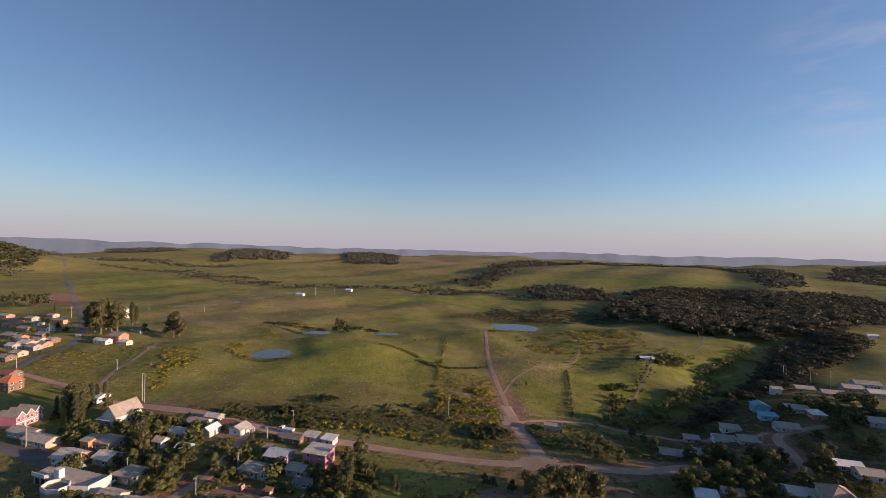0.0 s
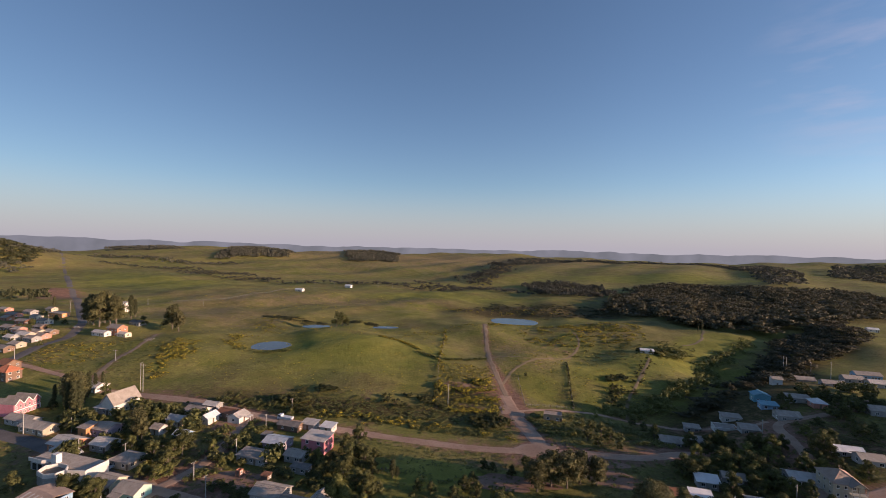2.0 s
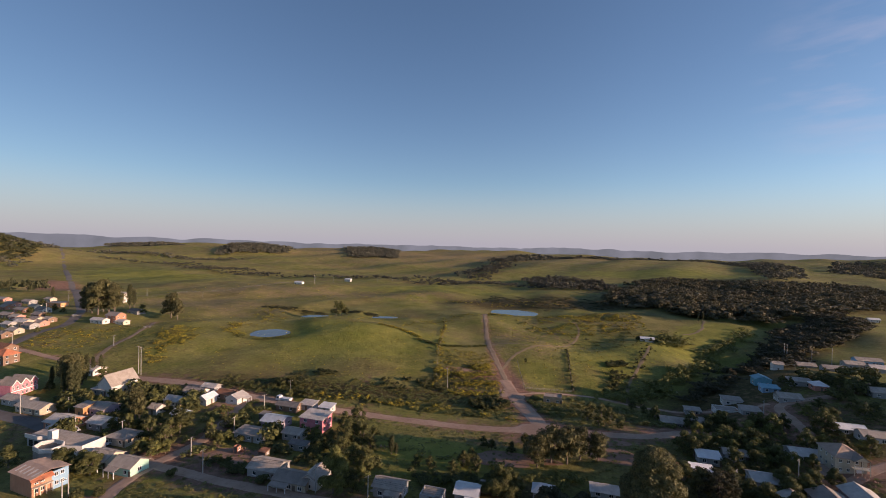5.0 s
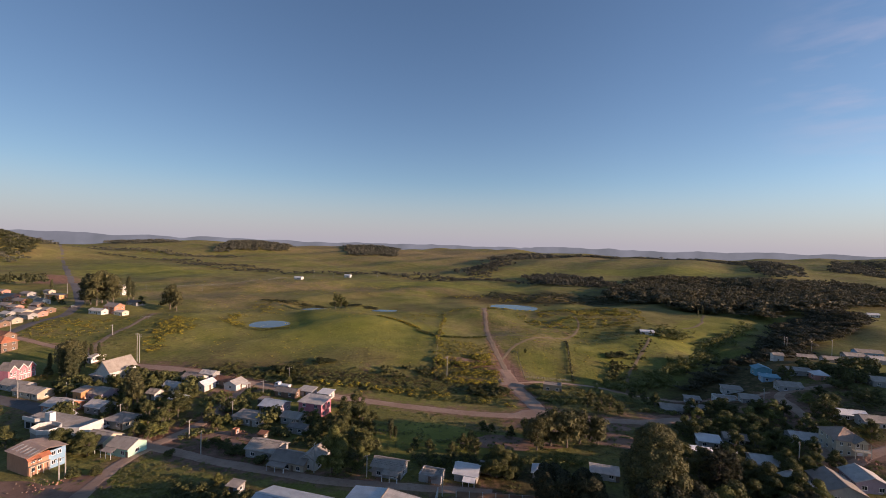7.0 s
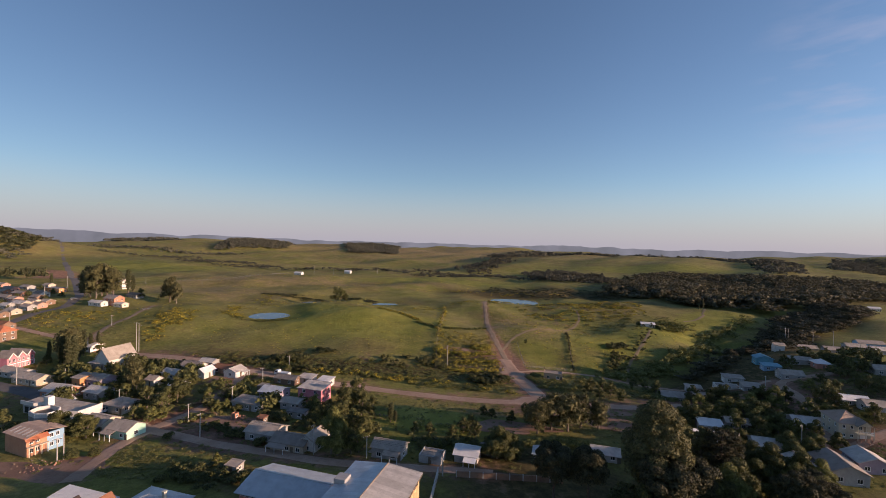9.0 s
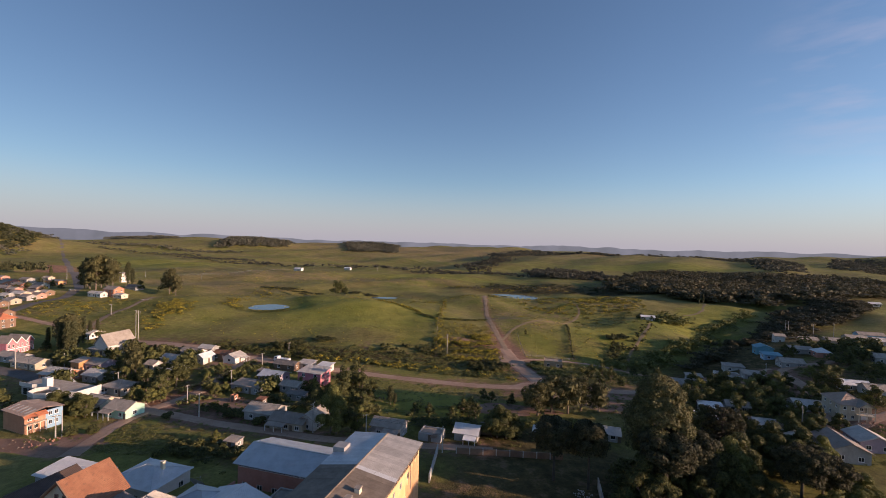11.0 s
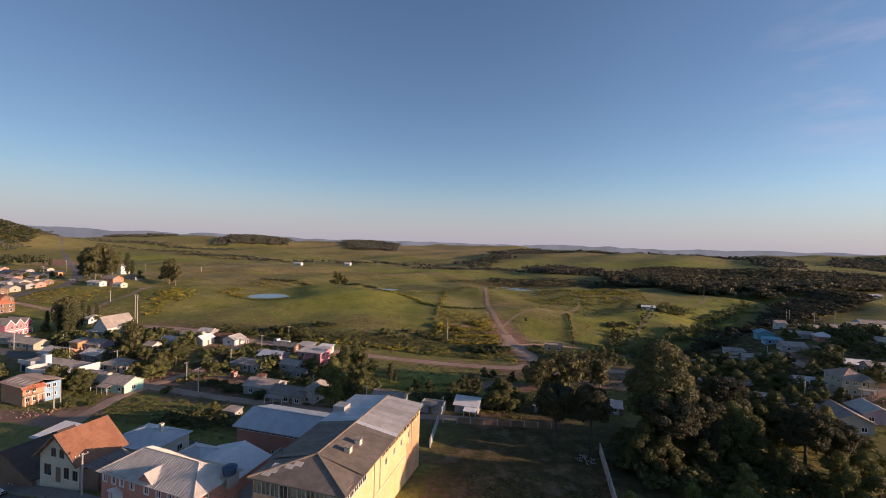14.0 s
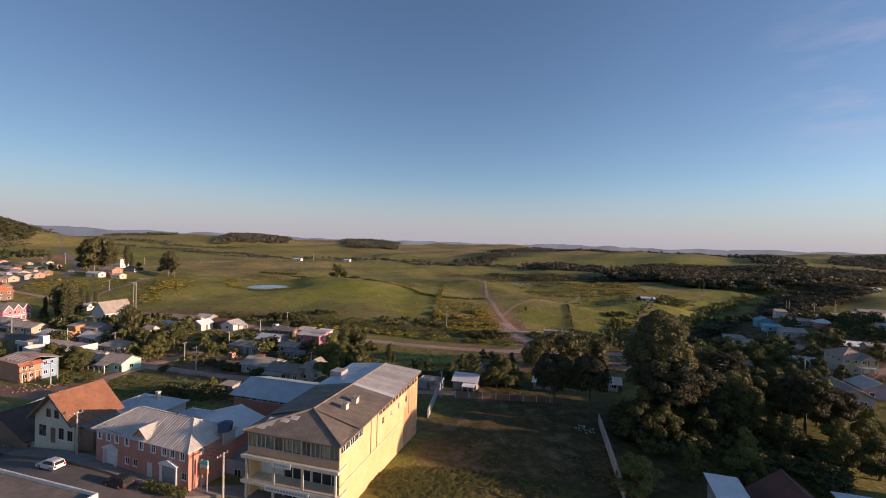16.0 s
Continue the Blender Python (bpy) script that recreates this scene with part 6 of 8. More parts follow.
    roof = part("roof", _yellow_roof_core(e, ov, D, eave, ridge, k), "roof_aged", b, "grey-brown weathered sheet roof")
    step = 1.1
    yy = k
    i = 0
    while yy < D + ov - 0.2:
        y2 = min(yy + step, D + ov)
        for s in (-1, 1):
            g = Geo()
            lift = 0.02 + 0.01 * (i % 2)
            g.slab((s * e, yy, eave(yy) + lift), (s * e, y2 + 0.06, eave(y2) + lift), (0, y2 + 0.06, ridge(y2) + lift), (0, yy, ridge(yy) + lift), 0.025)
            newer = yy > 15.5
            part("sheet", g, "roof_pale_y" if 14.3 < yy < 15.6 and s > 0 else (("roof_light_y" if s > 0 else "roof_zinc_y") if newer else "roof_aged"), roof)
        yy = y2
        i += 1
    cap = Geo()
    cap.rod((0, k, ridge(k) + 0.08), (0, D + ov, ridge(D) + 0.08), 0.11, 0.11, 6)
    cap.rod((-e, -ov, eave(0) + 0.08), (0, k, ridge(k) + 0.08), 0.12, 0.12, 6)
    cap.rod((e, -ov, eave(0) + 0.08), (0, k, ridge(k) + 0.08), 0.12, 0.12, 6)
    part("ridge_cap", cap, "roof_aged", roof)
    for x, y in ((3.0, 7.6), (3.2, 10.3)):
        g = Geo()
        zz = ridge(y) - (ridge(y) - eave(y)) * x / e
        g.box(x - 0.42, y - 0.42, zz - 0.6, x + 0.42, y + 0.42, zz + 0.75)
        v = part("roof_vent", g, "cream", roof, "small pale roof vent box")
        g = Geo()
        g.box(x - 0.52, y - 0.52, zz + 0.75, x + 0.52, y + 0.52, zz + 0.84)
        part("vent_lid", g, "roof_grey", v)
    for x, y in ((-2.6, 1.9), (-1.6, 2.5), (-4.4, 1.0), (-4.4, 1.7), (-5.0, 0.4)):
        zz = eave(0) + (ridge(k) - eave(0)) * (y + ov) / (k + ov)
        sl = (ridge(k) - eave(0)) / (k + ov) * 0.35
        g = Geo()
        g.slab((x - 0.6, y - 0.35, zz - sl + 0.05), (x + 0.6, y - 0.35, zz - sl + 0.05), (x + 0.6, y + 0.35, zz + sl + 0.05), (x - 0.6, y + 0.35, zz + sl + 0.05), 0.03)
        part("sheet", g, "roof_light", roof, "pale replaced roof sheet")
    # stair head at the back left
    g = Geo()
    g.box(-hw - 0.6, D - 7.5, H - 2.5, -hw + 1.6, D - 5.2, H + 1.5)
    part("stair_head", g, "grey", b)


def _yellow_roof_core(e, ov, D, eave, ridge, k):
    g = Geo()
    for s in (-1, 1):
        top = [(s * e, -ov, eave(0) - 0.02), (s * e, D + ov, eave(D) - 0.16), (0, D + ov, ridge(D) - 0.16), (0, k, ridge(k) - 0.02)]
        g.hull([(x, y, z - 0.15) for x, y, z in top], top)
    top = [(-e, -ov, eave(0)), (e, -ov, eave(0)), (0, k, ridge(k))]
    g.hull([(x, y, z - 0.15) for x, y, z in top], top)
    g.hull([(-e + 0.6, D - 0.25, eave(D) - 0.1), (e - 0.6, D - 0.25, eave(D) - 0.1), (0, D - 0.25, ridge(D) - 0.2)], [(-e + 0.6, D, eave(D) - 0.1), (e - 0.6, D, eave(D) - 0.1), (0, D, ridge(D) - 0.2)])
    return g


yellow_building()


def pink_building():
    W, D, H = 20.6, 8.0, 5.7
    b = thing("building", at(-31.8, -0.6, 0.55, -4) @ Matrix.Diagonal((0.87, 0.93, 0.93, 1)), "two-storey salmon-pink building with white window frames and a ribbed metal roof", "building")
    hw = W / 2
    up = [-9.4, -7.3, -5.4, -3.0, 0.2, 2.9, 5.3, 7.0, 9.0]
    holes = [(x - 0.4, x + 0.4, 3.9, 5.3) for x in up] + [(x - 0.5, x + 0.5, 1.2, 2.3) for x in (-2.9, -1.1, 9.4)]
    doors = [(-7.9, -5.4, 0.15, 2.7), (1.5, 2.7, 0.15, 2.4), (4.9, 7.9, 0.15, 2.7)]
    g = Geo()
    wall_with_holes(g, -hw, hw, -2.0, H, 0.0, 0.25, holes + doors)
    q = Geo()
    wall_with_holes(q, 0.25, D, -2.0, H, 0.0, 0.25, [(2.0, 2.5, 4.0, 5.2), (5.5, 6.0, 4.0, 5.2)])
    n0 = len(g.v)
    g.v += [(hw - y, x, z) for x, y, z in q.v]
    g.f += [tuple(i + n0 for i in f) for f in q.f]
    g.box(-hw, 0.25, -2, -hw + 0.25, D, H)
    g.box(-hw + 0.25, D - 0.25, -2, hw - 0.25, D, H)
    # dormer gable wall
    g.hull([(-1.4, 0.0, H), (1.7, 0.0, H), (0.15, 0.0, H + 1.35)], [(-1.4, 0.25, H), (1.7, 0.25, H), (0.15, 0.25, H + 1.35)])
    part("wall", g.welded("wall"), "salmon", b)
    r = Geo()
    pitched_roof(r, W, D, H, 2.2, 0.5, "hip")
    r.v = [(x, y + D / 2, z) for x, y, z in r.v]
    ro = part("roof", r, "roof_light", b, "pale ribbed metal hip roof")
    rib = Geo()
    Wd, Dh, z_lo, z_hi = hw + 0.5, D / 2 + 0.5, H - 0.5 * 2.2 / (D / 2), H + 2.2
    rr = Wd - Dh
    n = 40
    for i in range(1, n):
        x = -Wd + 2 * Wd * i / n
        t = 1.0 if abs(x) <= rr else (Wd - abs(x)) / (Wd - rr)
        for s in (-1, 1):
            if s < 0 and -2.0 < x < 2.3:
                t0 = 0.52
            else:
                t0 = 0.0
            if t0 < t:
                a = (x, D / 2 + s * Dh * (1 - t0), z_lo + (z_hi - z_lo) * t0 + 0.05)
                rib.rod(a, (x, D / 2 + s * Dh * (1 - t), z_lo + (z_hi - z_lo) * t + 0.03), 0.032, 0.032, 4)
    part("seam", rib, "roof_light", ro)
    dm = Geo()
    for s in (-1, 1):
        dm.slab((0.15 + s * 1.75, -0.35, H + 0.05), (0.15, -0.35, H + 1.45), (0.15, 2.6, H + 1.45), (0.15 + s * 1.75, 0.7, H + 0.3), 0.08)
    part("dormer_roof", dm, "roof_light", ro)
    for x in up:
        w = add_window(b, Matrix.Translation((x, 0.08, 3.9)), 0.8, 1.4)
        for s in (-1, 1):
            sh = Geo()
            sh.box(s * 0.5 - 0.1, -0.13, -0.05, s * 0.5 + 0.1, -0.09, 1.45)
            part("shutter", sh, "trim_white", w)
    for x in (-2.9, -1.1, 9.4):
        add_window(b, Matrix.Translation((x, 0.08, 1.2)), 1.0, 1.1)
    for y in (2.25, 5.75):
        add_window(b, Matrix.Translation((hw - 0.1, y, 4.0)) @ Matrix.Rotation(math.pi / 2, 4, "Z"), 0.5, 1.2)
    for x0, x1, za, zb in doors:
        d = part("door", door_mesh(x1 - x0, zb - za), "trim_white" if x0 < 3 else "grey", b, m=Matrix.Translation(((x0 + x1) / 2, 0.12, za)))
        if x1 - x0 > 2:
            s = Geo()
            for x in (x0 - 0.25, x1 + 0.05):
                s.box(x, -0.3, za, x + 0.2, -0.003, zb + 0.1)
            s.box(x0 - 0.4, -0.4, zb + 0.1, x1 + 0.4, -0.003, zb + 0.3)
            xm = (x0 + x1) / 2
            s.hull([(x0 - 0.4, -0.4, zb + 0.3), (x1 + 0.4, -0.4, zb + 0.3), (xm, -0.4, zb + 0.95)], [(x0 - 0.4, -0.003, zb + 0.3), (x1 + 0.4, -0.003, zb + 0.3), (xm, -0.003, zb + 0.95)])
            part("door_surround", s, "trim_white", b, "white door surround with a small pediment")


pink_building()


def gable_house():
    """Tall house with a steep rust-red roof, its gable to the street."""
    W, D, H, R = 9.2, 7.2, 4.5, 4.0
    b = thing("house", at(-53.6, 2.0, 0.75) @ Matrix.Scale(0.93, 4), "tall cream gabled house with a steep rust-red roof", "house")
    hw = W / 2
    g = Geo()
    holes = [(-3.6, -1.9, 0.9, 2.8), (-0.9, 0.3, 0.05, 2.6), (1.0, 2.2, 0.9, 2.8), (3.0, 4.2, 0.9, 2.6)]
    wall_with_holes(g, -hw, hw, -2, H, 0, 0.25, holes)
    g.box(-hw, 0.25, -2, -hw + 0.25, D, H)
    g.box(hw - 0.25, 0.25, -2, hw, D, H)
    g.box(-hw + 0.25, D - 0.25, -2, hw - 0.25, D, H)
    for y in (0, D - 0.25):
        g.hull([(-hw, y, H), (hw, y, H), (0, y, H + R - 0.1)], [(-hw, y + 0.25, H), (hw, y + 0.25, H), (0, y + 0.25, H + R - 0.1)])
    part("wall", g.welded("wall"), "cream", b)
    r = Geo()
    ov = 0.7
    for s in (-1, 1):
        e, zl = s * (hw + ov), H - ov * R / hw
        r.slab((e, -0.8, zl), (e, D + 0.6, zl), (0, D + 0.6, H + R), (0, -0.8, H + R), 0.16)
    ro = part("roof", r, "roof_rust_y", b, "steep rust-red sheet roof")
    v = Geo()
    for s in (-1, 1):
        v.slab((s * (hw + ov + 0.03), -0.98, H - ov * R / hw + 0.05), (s * (hw + ov + 0.03), -0.78, H - ov * R / hw + 0.05), (0, -0.78, H + R + 0.05), (0, -0.98, H + R + 0.05), 0.3)
    part("bargeboard", v, "brown", ro)
    for x, z, w, h in ((-1.3, 4.3, 0.9, 1.4), (0.6, 4.3, 0.9, 1.4), (-0.35, 6.7, 0.5, 0.7)):
        w_ = add_window(b, Matrix.Translation((x, -0.06, z)), w, h, "brown")
    for x0, x1, za, zb in holes:
        if za > 0.5:
            add_window(b, Matrix.Translation(((x0 + x1) / 2, 0.08, za)), x1 - x0, zb - za, "brown")
        else:
            part("door", door_mesh(x1 - x0, zb - za), "brown", b, m=Matrix.Translation(((x0 + x1) / 2, 0.1, za)))
    # lean-to on its right side
    g = Geo()
    g.box(hw + 0.003, 0.6, -2, hw + 3.4, D - 1, 3.0)
    part("lean_to", g, "brown", b)
    g = Geo()
    g.slab((hw + 0.02, 0.2, 4.0), (hw + 3.9, 0.2, 3.0), (hw + 3.9, D - 0.6, 3.0), (hw + 0.02, D - 0.6, 4.0), 0.12)
    part("lean_to_roof", g, "roof_dark", b)


gable_house()
hx, hy = street(-66.5, 7.0)
house(hx, hy, 13, 10, 3.8, "gable", 3.4, "brown", "roof_black", turn=90, label="dark brown wooden house with a steep dark roof")
hx, hy = street(-71, 15.5)
house(hx, hy, 13, 5.5, 4.2, "shed", 0.7, "grey", "roof_white", label="low annex with a white sheet roof")
hx, hy = street(-55.3, 19.5)
house(hx, hy, 10.5, 8.5, 3.8, "hip", 1.6, "white", "roof_zinc", label="low white house with a bluish zinc hip roof", chimney=1)
hx, hy = street(-35, 12)
house(hx, hy, 7, 6, 4.4, "hip", 1.2, "salmon", "roof_zinc", label="low annex with a bluish sheet roof")
hx, hy = street(-28.5, 10.5)
house(hx, hy, 10, 9.5, 4.6, "gable", 1.5, "salmon", "roof_white", label="rear wing with salmon walls and a white sheet roof", turn=90)
hx, hy = street(-18, 11.5)
house(hx, hy, 11, 16, 3.2, "flat", 0.0, "grey", "roof_grey", label="low flat-roofed rear wing")
house(-29.5, 87.5, 17, 10.5, 6.0, "gable", 1.5, "salmon", "roof_zinc", label="hall with a wide bluish zinc roof and a window band", over=0.7)


def hall_band():
    """The long strip of small windows under the hall's eave."""
    h = [o for o in scene.objects if o.name.startswith("house") and abs(o.location.x + 29.5) < 0.1][0]
    w, p = window_mesh(1.15, 0.85), pane_mesh(1.15, 0.85)
    for i in range(13):
        q = part("window", w, "trim_white", h, m=Matrix.Translation((-7.6 + 1.26 * i, -5.30, 5.05)))
        part("pane", p, "glass", q)


hall_band()


def shop_building():
    """Two-storey corner shop, orange and pale blue, under a shallow patched roof."""
    W, D, H = 12.0, 10.5, 5.6
    x, y = -108.2, 112.5
    b = thing("building", pose(x, y, float(ground_z(x, y)), 0, 0, GRID - 6) @ Matrix.Diagonal((0.85, 0.8, 0.9, 1)), "two-storey orange and pale blue corner shop with a patched grey roof", "building")
    for name, y0, y1, mat, top in (("wall", 0.0, 5.6, "terracotta", H), ("side_wing", 5.6, D, "blue", H - 0.2)):
        g = Geo()
        holes = [(y0 + 0.8 + 1.7 * k, y0 + 1.9 + 1.7 * k, z, z + 1.2) for k in range(int((y1 - y0 - 1) / 1.7)) for z in (1.0, 3.7)]
        q = Geo()
        wall_with_holes(q, y0, y1, -2.0, top, 0.0, 0.2, holes)
        g.v += [(-v[1], v[0], v[2]) for v in q.v]
        g.f += list(q.f)
        g.box(-W, y0, -2.0, -W + 0.2, y1, top)
        g.box(-W + 0.2, y0 if y0 == 0 else y1 - 0.2, -2.0, -0.2, y0 + 0.2 if y0 == 0 else y1, top)
        w = part(name, g, mat, b, "" if y0 == 0 else "pale blue side wing")
        for h0, h1, z0, z1 in holes:
            add_window(b, Matrix.Translation((-0.1, (h0 + h1) / 2, z0)) @ Matrix.Rotation(math.pi / 2, 4, "Z"), h1 - h0, z1 - z0)
    g = Geo()
    g.box(0.003, 0.2, 2.5, 0.06, 5.5, 2.85)
    part("band", g, "cream", b)
    for yy in (0.3, 2.0, 3.7, 5.4):
        g = Geo()
        g.box(0.9, yy - 0.1, -2, 1.1, yy + 0.1, 2.9)
        part("post", g, "cream", b)
    g = Geo()
    g.box(0.003, 0.0, 2.9, 1.4, 5.6, 3.05)
    part("balcony", g, "cream", b)
    g = Geo()
    g.slab((1.5, -0.6, 4.9), (1.5, 5.8, 4.9), (-0.3, 5.8, 5.75), (-0.3, -0.6, 5.75), 0.12)
    part("awning", g, "roof_clay", b, "orange tiled awning over the upper floor")
    r = Geo()
    r.slab((-W - 0.5, -0.6, H), (0.5, -0.6, H), (0.5, D / 2, H + 1.1), (-W - 0.5, D / 2, H + 1.1), 0.12)
    r.slab((0.5, D + 0.6, H), (-W - 0.5, D + 0.6, H), (-W - 0.5, D / 2, H + 1.1), (0.5, D / 2, H + 1.1), 0.12)
    ro = part("roof", r, "roof_taupe", b)
    for k in range(5):
        g = Geo()
        xx = -W + 1.2 + 2.3 * k
        g.slab((xx, 0.6, H + 0.28), (xx + 0.8, 0.6, H + 0.28), (xx + 0.8, 3.6, H + 0.86), (xx, 3.6, H + 0.86), 0.04)
        part("sheet", g, "roof_light", ro, "translucent pale roof sheet")


shop_building()


def parapet_building():
    """Low shop with faceted white parapets before a grey flat roof."""
    x, y = -125.0, 132.4
    b = thing("building", pose(x, y, float(ground_z(x, y)), 0, 0, GRID), "low shop building with faceted white parapets and grey flat roofs", "building")
    ring = [(-2.4, 0.0), (1.6, -0.8), (4.4, 0.6), (5.0, 3.2), (2.6, 5.4), (-1.6, 5.4), (-3.8, 3.0)]

    def walls(geo, pts, z0, z1, close=True, thick=0.14):
        n = len(pts)
        for k in range(n if close else n - 1):
            p, q = Vector(pts[k]), Vector(pts[(k + 1) % n])
            d = (q - p).normalized() * thick
            o = Vector((-d.y, d.x))
            base = [p - o - d, q - o + d, q + o + d, p + o - d]
            geo.hull([(*v, z0) for v in base], [(*v, z1) for v in base])

    for k in range(len(ring)):
        g = Geo()
        walls(g, [ring[k], ring[(k + 1) % len(ring)]], 2.9, 4.3, close=False)
        part("parapet", g, "white", b)
        g = Geo()
        walls(g, [ring[k], ring[(k + 1) % len(ring)]], -2.0, 2.9, close=False, thick=0.09)
        part("shop_front", g, "grey", b)
    g = Geo()
    g.hull([(px, py, 3.0) for px, py in ring], [(px, py, 3.12) for px, py in ring])
    part("flat_roof", g, "roof_aged", b)
    g = Geo()
    g.box(-15.0, 5.6, -2.0, 11.0, 11.6, 3.1)
    part("wall", g, "grey", b)
    g = Geo()
    g.slab((-15.4, 5.7, 3.2), (11.2, 5.7, 3.2), (11.2, 12.0, 3.75), (-15.4, 12.0, 3.75), 0.12)
    part("roof", g, "roof_grey", b)
    g = Geo()
    walls(g, [(6.2, 3.0), (11.6, 4.6), (11.6, 11.8)], -2.0, 4.4, close=False)
    part("side_parapet", g, "white", b, "white parapet of the side wing")
    g = Geo()
    walls(g, [(-15.4, 5.4), (-9.0, 5.2), (-6.0, 7.2)], 3.0, 4.2, close=False)
    part("fascia", g, "white", b)
    g = Geo()
    g.box(-5.6, 5.8, 3.3, -3.4, 7.6, 6.4)
    part("sign_block", g, "white", b, "tall blank white block beside the ring")
    for k in range(4):
        g = Geo()
        px = -14.0 + 2.6 * k
        g.box(px, 5.52, 0.3, px + 1.8, 5.59, 2.3)
        part("window", g, "glass", b)


parapet_building()


def ornate_house():
    """Pink two-storey house with a row of three white-trimmed gables."""
    x, y = -181.5, 179.7
    W, D, H = 9.0, 10.8, 5.6
    b = thing("house", pose(x, y, float(ground_z(x, y)) - 0.3, 0, 0, GRID + 9), "ornate two-storey pink house with three white-trimmed gables", "house", "houses of the town")
    g = Geo()
    holes = [(0.7 + 3.6 * k + 1.6 * j, 1.6 + 3.6 * k + 1.6 * j, z, z + 1.3) for k in range(3) for j in range(2) for z in (0.9, 3.6)]
    q = Geo()
    wall_with_holes(q, 0, D, -2, H, 0, 0.2, holes)
    g.v += [(-v[1], v[0], v[2]) for v in q.v]
    g.f += list(q.f)
    g.box(-W, 0, -2, -W + 0.2, D, H)
    g.box(-W + 0.2, 0, -2, -0.2, 0.2, H)
    g.box(-W + 0.2, D - 0.2, -2, -0.2, D, H)
    for k in range(3):
        y0, y1 = 3.6 * k, 3.6 * k + 3.6
        for xa in (0.0, -W + 0.2):
            g.hull([(xa, y0, H), (xa, y1, H), (xa, y0 + 1.8, H + 1.9)], [(xa - 0.2, y0, H), (xa - 0.2, y1, H), (xa - 0.2, y0 + 1.8, H + 1.9)])
    part("wall", g.welded("wall"), "pink", b)
    for k in range(3):
        y0, ym, y1 = 3.6 * k, 3.6 * k + 1.8, 3.6 * k + 3.6
        r = Geo()
        r.slab((-W - 0.5, y0 + 0.05, H + 0.05), (0.6, y0 + 0.05, H + 0.05), (0.6, ym, H + 2.1), (-W - 0.5, ym, H + 2.1), 0.1)
        r.slab((0.6, y1 - 0.05, H + 0.05), (-W - 0.5, y1 - 0.05, H + 0.05), (-W - 0.5, ym, H + 2.1), (0.6, ym, H + 2.1), 0.1)
        ro = part("roof", r, "roof_brown", b)
        t = Geo()
        t.slab((0.6, y0, H - 0.1), (0.75, y0, H - 0.1), (0.75, ym, H + 2.15), (0.6, ym, H + 2.15), 0.3)
        t.slab((0.75, y1, H - 0.1), (0.6, y1, H - 0.1), (0.6, ym, H + 2.15), (0.75, ym, H + 2.15), 0.3)
        part("barge_board", t, "trim_white", ro, "white barge board")
    g = Geo()
    g.box(0.003, 0, 2.7, 0.12, D, 3.0)
    part("band", g, "trim_white", b)
    for yy in (0.0, 3.6, 7.2, D):
        g = Geo()
        g.box(0.003, yy - 0.1, -2, 0.1, yy + 0.1, 2.7)
        part("pilaster", g, "trim_white", b)
    for h0, h1, z0, z1 in holes:
        add_window(b, Matrix.Translation((-0.1, (h0 + h1) / 2, z0)) @ Matrix.Rotation(math.pi / 2, 4, "Z"), h1 - h0, z1 - z0)


ornate_house()


BIG_AT = (122.5, 128.5)


